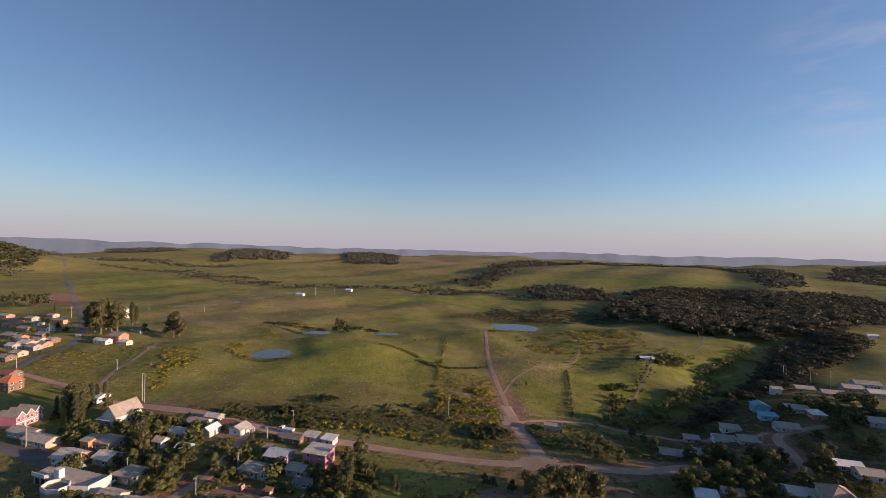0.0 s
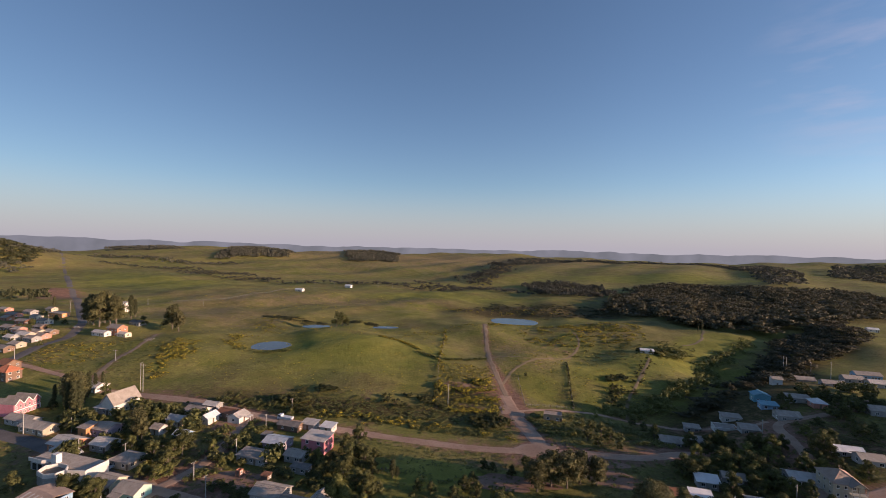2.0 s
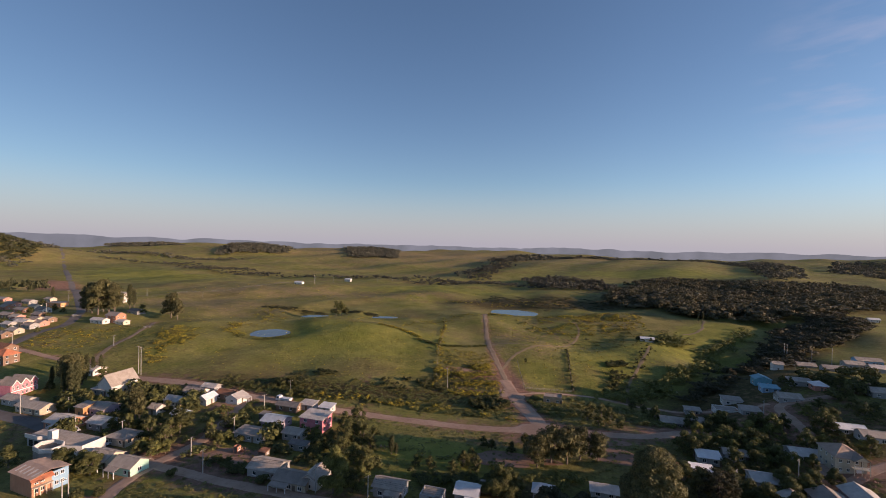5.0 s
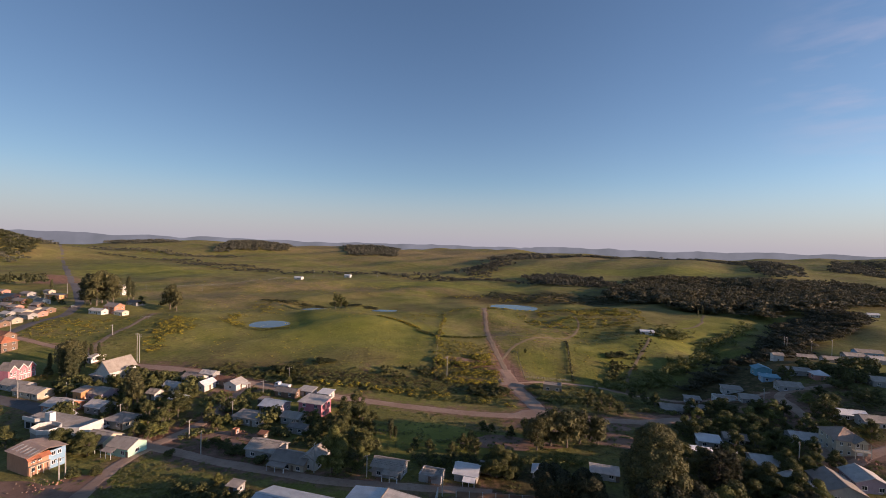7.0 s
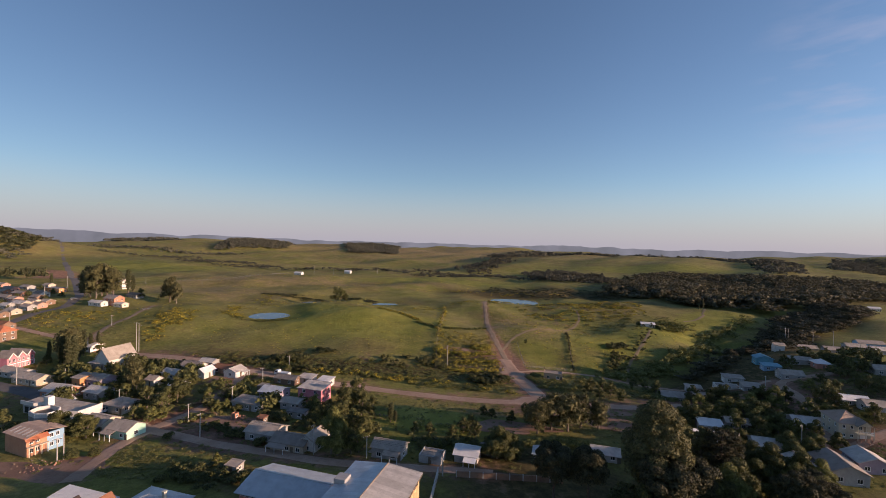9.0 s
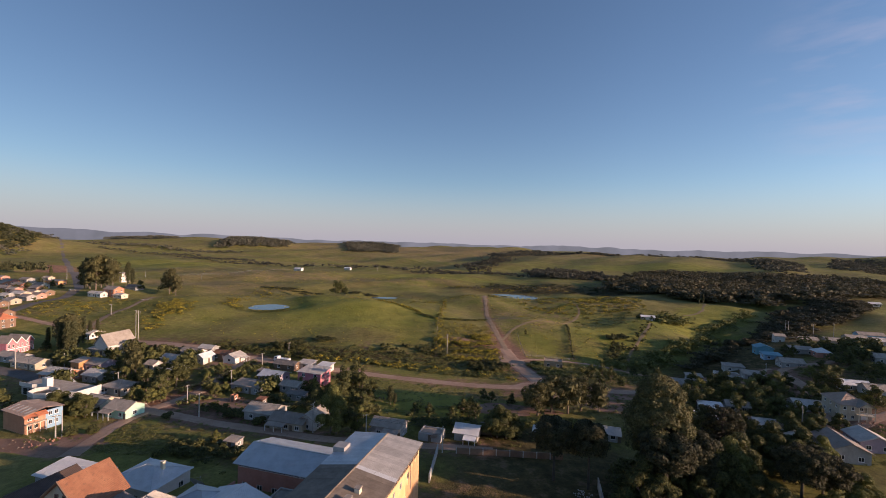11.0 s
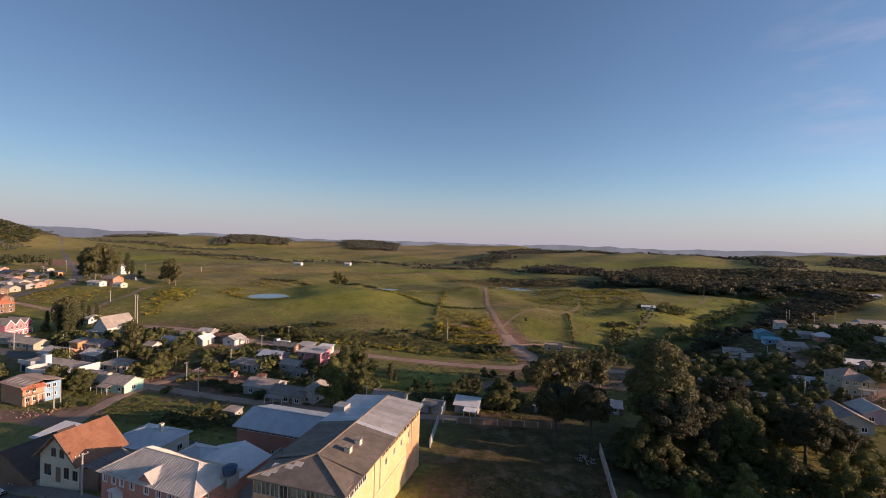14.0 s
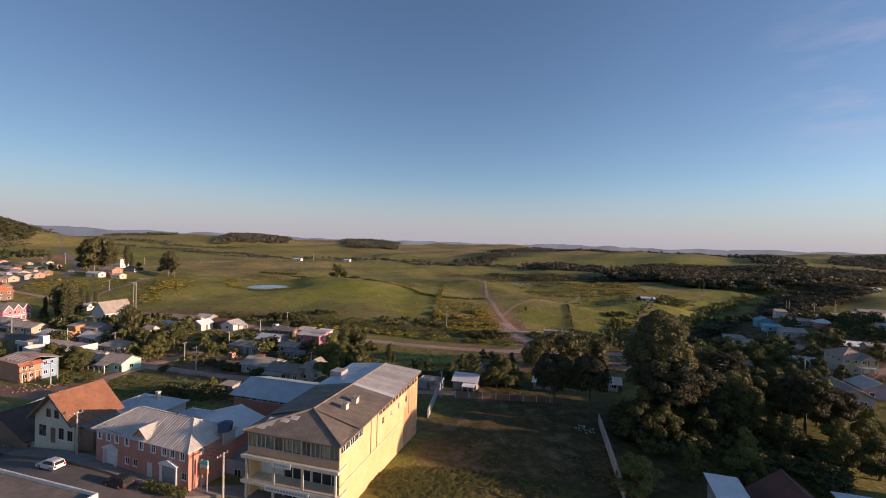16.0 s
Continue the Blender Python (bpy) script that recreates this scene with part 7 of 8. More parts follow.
def big_house():
    """Two-storey house with a hipped main roof, a street gable and a balcony."""
    W, D, H = 12.0, 13.0, 6.2
    x, y = BIG_AT
    b = thing("house", pose(x, y, float(ground_z(x, y)) - 0.4, 0, 0, GRID) @ Matrix.Diagonal((0.64, 0.7, 0.8, 1)), "two-storey beige house with a taupe hip roof, gable and balcony", "house", "houses of the town")
    hw, hd = W / 2, D / 2
    side = [(yy - 0.6, yy + 0.6, z, z + 1.2) for yy in (-4.2, 0.0, 4.0) for z in (1.0, 4.1)]
    front = [(-4.6, -3.4, 1.0, 2.2), (-4.6, -3.4, 4.1, 5.3), (-1.6, -0.4, 1.0, 2.2), (-1.6, -0.4, 4.1, 5.3), (1.6, 2.8, 4.1, 5.3), (3.6, 4.5, 3.25, 5.35), (2.0, 4.6, 0.1, 2.3)]
    g = Geo()
    wall_with_holes(g, -hw, hw, -2.5, H, -hd, -hd + 0.2, front)
    for s in (-1, 1):
        q = Geo()
        wall_with_holes(q, -hd + 0.2, hd - 0.2, -2.5, H, 0.0, 0.2, side)
        n0 = len(g.v)
        g.v += [(s * (hw - yy), xx, z) for xx, yy, z in q.v]
        g.f += [tuple(i + n0 for i in f) for f in q.f]
    g.box(-hw, hd - 0.2, -2.5, hw, hd, H)
    part("wall", g.welded("wall"), "beige", b)
    for x0, x1, z0, z1 in front[:5]:
        add_window(b, Matrix.Translation(((x0 + x1) / 2, -hd + 0.08, z0)), x1 - x0, z1 - z0)
    for s in (-1, 1):
        for x0, x1, z0, z1 in side:
            add_window(b, Matrix.Translation((s * (hw - 0.08), (x0 + x1) / 2, z0)) @ Matrix.Rotation(s * math.pi / 2, 4, "Z"), x1 - x0, z1 - z0)
    part("door", door_mesh(0.9, 2.1), "wood", b, m=Matrix.Translation((4.05, -hd + 0.1, 3.25)))
    part("garage_door", door_mesh(2.6, 2.2), "trim_white", b, m=Matrix.Translation((3.3, -hd + 0.1, 0.1)))
    r = Geo()
    pitched_roof(r, D, W, H, 2.8, 0.6, "hip")
    r.v = [(-yy, xx, z) for xx, yy, z in r.v]
    ro = part("roof", r, "roof_taupe", b)
    g = Geo()
    for s in (-1, 1):
        g.slab((3.0 + s * 3.6, -hd - 2.6, H - 0.35), (3.0, -hd - 2.6, H + 1.7), (3.0, -hd + 3.2, H + 1.7), (3.0 + s * 3.6, -hd + 0.4, H - 0.35), 0.14)
    part("gable_roof", g, "roof_brown", ro, "lighter brown gable roof over the balcony")
    g = Geo()
    g.hull([(0.2, -hd - 1.9, H - 0.2), (5.8, -hd - 1.9, H - 0.2), (3.0, -hd - 1.9, H + 1.4)], [(0.2, -hd - 1.75, H - 0.2), (5.8, -hd - 1.75, H - 0.2), (3.0, -hd - 1.75, H + 1.4)])
    part("gable", g, "cream", b)
    g = Geo()
    g.box(0.0, -hd - 2.2, 2.9, 6.1, -hd - 0.003, 3.12)
    bal = part("balcony", g, "cream", b)
    g = Geo()
    for i in range(22):
        xx = 0.1 + 5.9 * i / 21
        g.box(xx - 0.03, -hd - 2.15, 3.12, xx + 0.03, -hd - 2.09, 4.0)
    g.box(0.05, -hd - 2.17, 4.0, 6.05, -hd - 2.05, 4.08)
    part("railing", g, "trim_white", bal)
    for xx in (0.15, 3.0, 5.95):
        g = Geo()
        g.box(xx - 0.12, -hd - 2.1, -1.5, xx + 0.12, -hd - 1.86, H - 0.2)
        part("post", g, "cream", b)


big_house()
house(40.3, 58.6, 3.4, 7.5, 3.6, "shed", 0.6, "grey", "roof_white", label="small shed with a white sheet roof")
house(47.6, 55.5, 8, 12, 3.0, "gable", 3.2, "brown", "roof_maroon", turn=90, label="wooden house with a steep dark maroon roof")
house(59.5, 55.5, 10, 6, 3.8, "shed", 0.7, "grey", "roof_zinc", label="low house with a pale zinc roof among trees")
hx, hy = street(-33, -17.5)
house(hx, hy, 20, 8, 6.8, "flat", 0.0, "white", "roof_aged", label="flat-roofed white building across the street")


def low_wall(a0, b0, a1, b1, h, mat, label, thick=0.2, panel=3.0):
    """A garden wall in panels with posts."""
    p, q = street(a0, b0), street(a1, b1)
    n = max(1, int(math.dist(p, q) / panel))
    ang = math.degrees(math.atan2(q[1] - p[1], q[0] - p[0]))
    z = min(float(ground_z(*p)), float(ground_z(*q)))
    w = thing("garden_wall", pose(p[0], p[1], z, 0, 0, ang), label, "wall", "garden walls")
    L = math.dist(p, q) / n
    for i in range(n):
        x, y = p[0] + (q[0] - p[0]) * (i + 0.5) / n, p[1] + (q[1] - p[1]) * (i + 0.5) / n
        dz = float(ground_z(x, y)) - z
        g = Geo()
        g.box(i * L + 0.13, -thick / 2, dz - 1.0, (i + 1) * L - 0.13, thick / 2, dz + h)
        g.box(i * L + 0.13, -thick / 2 - 0.04, dz + h, (i + 1) * L - 0.13, thick / 2 + 0.04, dz + h + 0.07)
        part("panel", g, mat, w)
        g = Geo()
        g.box(i * L - 0.13, -0.15, dz - 1.0, i * L + 0.13, 0.15, dz + h + 0.15)
        part("post", g, "concrete", w)


low_wall(36.2, 16, 35.0, 46, 2.0, "concrete", "long weathered concrete wall beside the empty lot")
low_wall(1.2, 34.5, -1.5, 50, 1.8, "concrete", "grey concrete wall behind the yellow building")
low_wall(3, 50.5, 28, 56.5, 1.4, "brown", "low reddish-brown wall along the back street")
low_wall(-38, 9, -36, 22, 2.6, "salmon", "salmon-pink boundary wall between the yards")
low_wall(-36, 32.5, -18, 34.5, 2.4, "concrete", "cream yard wall behind the zinc-roofed hall")
low_wall(-62, 2.3, -58.2, 2.3, 1.2, "concrete", "low front garden wall by the pavement")
low_wall(-78, 3.0, -72.5, 3.0, 1.3, "concrete", "low front garden wall of the brown house")
# ---- woods, scrub and gorse ----
plants("woodland", "wood", filled(3, 2400, [(206, 545), (295, 690), (451, 929), (572, 926), (641, 811), (767, 808), (669, 637), (522, 496), (400, 431), (321, 395), (286, 400), (257, 415), (226, 440), (212, 500)], 10, 16), "leaf_wood", "dense dark native forest on the slope", "forest", 130, 0.115, 31)
plants("ravine_scrub", "wood", filled(5, 560, [(290, 368), (330, 390), (421, 450), (360, 360), (315, 320), (256, 296), (221, 262), (190, 244), (184, 256), (200, 280), (226, 302), (262, 336)], 4.6, 8, 3) + along(6, 130, [(126, 212), (150, 230), (190, 254), (240, 288)], 4.5, 3.4, 5), "leaf_wood", "dark scrub and trees filling the ravine", "scrub", 170, 0.11, 32)
plants("slope_bushes", "shrub", along(71, 90, [(180, 288), (196, 312), (222, 330), (262, 360)], 4, 3.2, 4.5) + along(72, 60, [(84, 216), (100, 222), (120, 226)], 4, 3, 4) + scatter(73, 60, 175, 325, 16, 9, 40, 3, 4.5), "leaf_olive", "olive bushes on the lit edge of the slope", "bushes", 80, 0.17, 41)
# far trees, their leaf colour greyed for distance haze
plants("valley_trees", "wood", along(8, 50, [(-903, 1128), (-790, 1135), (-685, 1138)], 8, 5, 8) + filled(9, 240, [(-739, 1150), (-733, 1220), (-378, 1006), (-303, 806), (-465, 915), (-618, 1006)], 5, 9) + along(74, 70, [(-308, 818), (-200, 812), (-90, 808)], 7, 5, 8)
       + filled(75, 150, [(-90, 800), (-55, 940), (84, 950), (166, 700), (116, 740), (-43, 745)], 6, 10) + filled(10, 360, [(191, 984), (243, 1042), (345, 943), (311, 766), (261, 711), (151, 684)], 10, 12) + along(11, 220, [(259, 1847), (182, 1434), (76, 1024)], 24, 11, 15), "leaf_far_haze", "lines of dark trees along the valley streams", "trees", 50, 0.17, 33)
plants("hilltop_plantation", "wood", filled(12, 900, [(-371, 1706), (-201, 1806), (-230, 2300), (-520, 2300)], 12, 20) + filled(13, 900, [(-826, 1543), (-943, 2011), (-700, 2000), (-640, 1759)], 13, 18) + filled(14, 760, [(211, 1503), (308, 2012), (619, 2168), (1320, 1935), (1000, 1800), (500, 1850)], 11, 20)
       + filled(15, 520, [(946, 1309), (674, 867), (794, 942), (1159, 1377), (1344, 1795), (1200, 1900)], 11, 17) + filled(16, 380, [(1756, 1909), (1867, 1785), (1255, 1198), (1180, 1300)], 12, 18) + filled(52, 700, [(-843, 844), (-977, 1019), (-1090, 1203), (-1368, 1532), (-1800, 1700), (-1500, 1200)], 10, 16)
       + scatter(76, 420, -1500, 2150, 420, 130, -40, 11, 20) + along(77, 160, [(-1150, 1420), (-900, 1420), (-700, 1480)], 20, 8, 14), "leaf_far_haze", "far dark tree plantations on the hills", "forest", 26, 0.2, 34)
plants("hillside_trees", "wood", scatter(17, 620, -1085, 965, 150, 130, -46, 10, 14) + filled(18, 46, [(-470, 440), (-436, 462), (-462, 500), (-540, 530), (-560, 500)], 10, 8), "leaf_cyp", "dark trees on the hill beyond the highway", "trees", 70, 0.14, 35)
# forest on the unseen hill, added to lengthen its shade
plants("hill_forest", "wood", scatter(50, 420, 345, 128, 105, 52, 0, 15, 12), "leaf_wood", "unseen wooded hill beside the town, shading the valley houses", "forest", 40, 0.19, 39)
plants("gorse_scrub", "shrub", filled(19, 130, [(-243, 248), (-251, 275), (-215, 291), (-205, 255), (-217, 238)], 0.8, 2.2, 4) + filled(20, 170, [(-186, 289), (-172, 298), (-155, 265), (-160, 243), (-147, 216), (-152, 224), (-170, 250)], 1.1, 2.8, 3) + along(21, 80, [(3, 370), (1, 290.7), (-1.2, 268.6), (-1.8, 230), (-1.8, 206)], 1.0, 1.5, 2.2)
       + along(22, 70, [(2, 229), (14, 228.5), (28, 231)], 1.1, 1.5, 2.4) + along(221, 50, [(4, 203.5), (16, 203), (28, 205)], 1.2, 1.3, 2.2) + along(222, 55, [(8, 216), (20, 217.5), (30, 219)], 1.1, 1.4, 2.2) + scatter(223, 26, 23.5, 241, 5, 5, 0, 2.2, 3.2) + scatter(224, 16, 0.5, 231, 3, 3.5, 0, 2.0, 3.0) + scatter(23, 260, 122, 376, 62, 36, 15, 1.4, 3.4) + along(24, 70, [(-150, 320), (-146, 296), (-136, 284)], 3, 0.9, 2.2) + along(25, 55, [(-60, 193), (-36, 191), (-5, 184), (15, 177), (30, 171)], 2.4, 1.3, 2.4)
       + along(26, 110, [(-46, 315), (-34, 309), (-25, 303), (-14, 291)], 0.9, 1.1, 2.0) + along(261, 60, [(38.5, 376), (41, 392), (52, 402), (80, 402)], 2.5, 1.3, 2.6) + along(262, 60, [(-30, 345), (0, 372), (36, 392)], 5, 0.8, 2.0) + scatter(27, 70, 70, 505, 80, 16, -6, 1.2, 3.0) + scatter(271, 170, 150, 402, 44, 20, 10, 1.5, 3.6) + along(28, 70, [(-165, 420), (-140, 340), (-130, 320)], 6, 1.0, 2.2), "leaf_gorse", "yellow flowering gorse scattered over the meadow", "gorse", 110, 0.14, 36)
plants("meadow_scrub", "shrub", along(29, 130, [(-120, 197), (-97, 199), (-70, 196), (-44, 192), (-19, 190), (1, 186)], 3, 1.1, 2.2) + scatter(30, 150, -52, 203, 56, 12, -8, 0.7, 1.8) + scatter(37, 140, 10, 212, 22, 22, 0, 0.8, 1.8)
       + along(38, 46, [(85, 288), (75.1, 247.4), (68.3, 216.4)], 0.4, 0.9, 1.3) + along(39, 110, [(-15.8, 286), (0.2, 272), (17.9, 276), (29.5, 281)], 0.9, 1.2, 2.0) + scatter(40, 230, 75, 185, 42, 16, -10, 1.4, 2.8, 6) + scatter(41, 200, -100, 160, 40, 26, 0, 1.6, 3.0, 7)
       + scatter(42, 150, 150, 330, 60, 26, 20, 1.0, 2.4) + along(43, 60, [(-138, 282), (-118, 277), (-98, 284)], 2, 0.9, 2.0) + scatter(44, 90, 5, 182, 32, 5, -13, 0.9, 1.8) + scatter(45, 40, 0, 132, 55, 6, -14, 1.8, 3.0, 7), "leaf_olive", "low green scrub along the roads and field edges", "scrub", 80, 0.18, 37)
plants("field_bushes", "wood", scatter(101, 50, -14, 210, 17, 8, -6, 1.8, 2.6) + scatter(102, 34, -71, 205, 9, 4, 0, 3.2, 4.0) + scatter(103, 46, -66, 221, 12, 4.5, 0, 1.4, 2.6) + along(104, 70, [(-118, 199), (-88, 197), (-73, 200), (-47, 195)], 2.6, 1.6, 2.4)
       + along(110, 90, [(85, 288), (75.1, 247.4), (68.3, 216.4)], 0.25, 1.1, 1.0) + along(105, 60, [(149, 302), (136, 283), (123.5, 263), (114, 248)], 1.4, 1.4, 2.0) + along(106, 26, [(107, 247), (100, 239), (94, 230), (92, 222)], 2.2, 2.4, 2.8) + scatter(107, 40, 106, 258, 9, 3, 20, 2.0, 3.0) + scatter(108, 30, 158, 321, 12, 4, 0, 3.0, 3.6) + scatter(109, 60, 22, 190, 9, 8, 0, 2.2, 3.2), "leaf_broad", "dark bushes and brambles at the field edges", "bushes", 170, 0.12, 45)
# lighter leaf colour chosen to make these bushes look sunlit
plants("knoll_bushes", "wood", along(111, 120, [(113, 227), (122, 233), (142, 246), (165, 262), (178, 274)], 2.8, 3.4, 4.2) + along(112, 30, [(128, 241), (134, 246), (140, 252)], 2.0, 2.6, 3.2), "leaf_olive", "thick bushes along the foot of the knoll", "bushes", 240, 0.1, 46)
plants("yard_shrubs", "wood", scatter(121, 60, -52, 101, 11, 6, -16, 1.7, 2.6, 1.5) + scatter(122, 36, -40, 135, 9, 5, -16, 2.2, 2.8, 3.5) + scatter(123, 30, -66, 131, 8, 3, -16, 1.6, 2.2, 3.0) + scatter(124, 50, 8, 122, 18, 4, -10, 2.0, 2.6, 3.0), "leaf_broad", "dense dark shrubs in the back yards", "shrubs", 220, 0.1, 47)
plants("marsh_scrub", "shrub", filled(78, 240, [(42, 545), (78, 590), (200, 560), (205, 500), (134, 464), (78, 495)], 1.6, 4, 4) + scatter(79, 90, -140, 405, 34, 9, -10, 1.2, 3.2) + scatter(80, 60, -75, 398, 16, 5, 0, 1.2, 3.2), "leaf_cyp", "dark rushes and scrub round the ponds", "scrub", 60, 0.2, 42)
plants("tall_grass", "shrub", scatter(46, 1700, 8, 60, 17, 7, -10, 0.34, 0.5) + scatter(47, 200, 18, 72, 13, 7, -16, 0.3, 0.5) + along(48, 120, [(-84, 120), (-70, 112), (-50, 104)], 5, 0.45, 1.1) + scatter(49, 260, -78, 109, 18, 7, -16, 0.4, 1.0, 4), "leaf_grass", "rank yellow-green grass and weeds on the empty lot", "grass", 60, 0.2, 38)
plants("weeds", "shrub", filled(81, 2600, [(-200, 165), (-170, 205), (-90, 190), (10, 162), (60, 148), (60, 118), (20, 108), (-60, 112), (-100, 105), (-120, 130)], 0.42, 1.1, 2) + filled(82, 1500, [(-120, 200), (-60, 215), (0, 205), (32, 185), (30, 172), (-20, 184), (-80, 194)], 0.4, 1.2, 3)
       + filled(83, 1500, [(40, 150), (110, 165), (180, 200), (230, 215), (200, 150), (130, 110), (90, 100)], 0.6, 1.5, 3) + filled(84, 700, [(-250, 235), (-255, 285), (-190, 300), (-150, 215), (-180, 222)], 0.4, 1.3, 3) + filled(85, 900, [(42, 170), (38, 200), (70, 210), (110, 200), (100, 172), (60, 160)], 0.5, 1.3, 2)
       + filled(86, 500, [(2, 210), (2, 260), (30, 262), (32, 210)], 0.4, 1.2, 2), "leaf_olive", "low weeds and rough grass tufts between the houses", "weeds", 26, 0.24, 43)
plants("meadow_tufts", "shrub", filled(91, 1300, [(-240, 300), (-120, 225), (0, 205), (0, 380), (-60, 420), (-200, 430)], 0.35, 1.3, 5) + filled(92, 900, [(40, 215), (110, 225), (190, 330), (140, 400), (45, 400)], 0.45, 1.5, 5) + filled(93, 420, [(2, 205), (2, 265), (32, 265), (32, 205)], 0.7, 1.5, 2) + filled(94, 600, [(-330, 470), (-120, 460), (60, 520), (40, 640), (-260, 620)], 0.5, 2.4, 8), "leaf_gorse", "scattered tufts and small gorse in the meadow", "tufts", 22, 0.26, 44)
grove(["broadleaf", "broadleaf", "umbrella"], 54, 82, 14, 9, 0, 17, 6.5, 10.5, 61, 0.5)
grove(["broadleaf", "umbrella", "broadleaf", "olive"], 83, 99, 9, 8, 0, 13, 7, 11, 68, 0.5)
# unseen tall trees beyond the lot, added towards the sun to shade it
grove(["broadleaf", "broadleaf", "spreading"], 87, 54, 5, 5, 0, 18, 21, 24, 69, 0.15)
plants("undergrowth", "wood", scatter(51, 260, 54, 84, 18, 20, 0, 2.6, 3.2, 1.5), "leaf_broad", "dense dark undergrowth beneath the trees", "undergrowth", 170, 0.1, 40)
grove(["broadleaf", "olive", "broadleaf"], 112, 146, 28, 30, 0, 45, 4, 8, 62)
grove(["broadleaf", "bush", "olive"], -60, 150, 26, 12, -16, 26, 2.5, 6, 63)
grove(["broadleaf", "bush", "bush"], -125, 168, 34, 22, -16, 40, 2.5, 6.5, 64)
grove(["broadleaf", "bush", "olive"], -5, 124, 36, 5, -14, 9, 2, 4, 65)
grove(["bush", "olive"], -58, 104, 22, 8, -16, 5, 1.4, 2.8, 66)
grove(["broadleaf", "bush"], 190, 205, 40, 16, 25, 26, 3, 7, 67)


# ---- the far distance ----


def far_ridges():
    """Blue-grey ridges at the end of the view, too far off to shift, glowing in haze colour."""
    g = Geo()
    n = 320
    for i in range(n):
        a, b = (radians(-20 + 220 * k / n) for k in (i, i + 1))
        h = [35 + 14 * noise.noise((math.cos(q) * 5, math.sin(q) * 5, 2)) + 16 * noise.noise((math.cos(q) * 22, math.sin(q) * 22, 5)) + 7 * noise.noise((math.cos(q) * 60, math.sin(q) * 60, 9)) + 44 * math.exp(-((q - 2.4) / 0.42) ** 2) for q in (a, b)]
        p = [(4640 * math.cos(q), 4640 * math.sin(q)) for q in (a, b)]
        g.poly((*p[0], -80), (*p[1], -80), (*p[1], h[1]), (*p[0], h[0]))
    m, nt, pr = _nodes("ridge_haze_glow")
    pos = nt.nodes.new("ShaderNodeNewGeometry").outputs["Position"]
    # haze is put into the ridge colour and given off as glow
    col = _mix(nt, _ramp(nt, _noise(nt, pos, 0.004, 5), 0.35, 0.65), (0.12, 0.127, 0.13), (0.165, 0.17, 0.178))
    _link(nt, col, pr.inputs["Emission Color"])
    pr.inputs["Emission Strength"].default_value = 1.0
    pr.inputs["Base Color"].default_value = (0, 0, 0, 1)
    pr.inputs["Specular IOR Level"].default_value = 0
    M["ridge_haze_glow"] = m
    tagged(part("backdrop", g, "ridge_haze_glow", fix=False), "glowing backdrop of hazy blue-grey ridges on the horizon", "backdrop", kind="structure")


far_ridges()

# ---- vehicles, poles, dishes and other small things ----
M["car_white"] = surface("car_white", (0.68, 0.68, 0.68), (0.74, 0.74, 0.74), None, rough=0.25, bump=0.0, vary=0.02)
M["car_dark"] = surface("car_dark", (0.03, 0.032, 0.036), (0.045, 0.046, 0.05), None, rough=0.25, bump=0.0, vary=0.02)
M["tyre"] = surface("tyre", (0.02, 0.02, 0.02), (0.03, 0.03, 0.03), None, rough=0.9)
M["tank_blue"] = surface("tank_blue", (0.03, 0.06, 0.12), (0.05, 0.09, 0.16), None, rough=0.5)
M["mesh_dish"] = surface("mesh_dish", (0.30, 0.29, 0.28), (0.40, 0.39, 0.375), (0.2, 0.19, 0.18))
M["lamp_red"] = surface("lamp_red", (0.4, 0.02, 0.02), (0.45, 0.03, 0.03), None, rough=0.3)
M["rubble"] = surface("rubble", (0.36, 0.16, 0.10), (0.48, 0.28, 0.20), (0.25, 0.15, 0.11), scale=4)
M["teal"] = surface("teal", (0.10, 0.40, 0.38), (0.14, 0.46, 0.43), None)


def wheel_mesh():
    g = Geo()
    g.rod((0, -0.1, 0), (0, 0.1, 0), 0.32, 0.32, 16)
    return g.mesh("tyre")


def rim_mesh():
    g = Geo()
    g.rod((0, -0.115, 0), (0, 0.115, 0), 0.2, 0.2, 12)
    return g.mesh("rim")


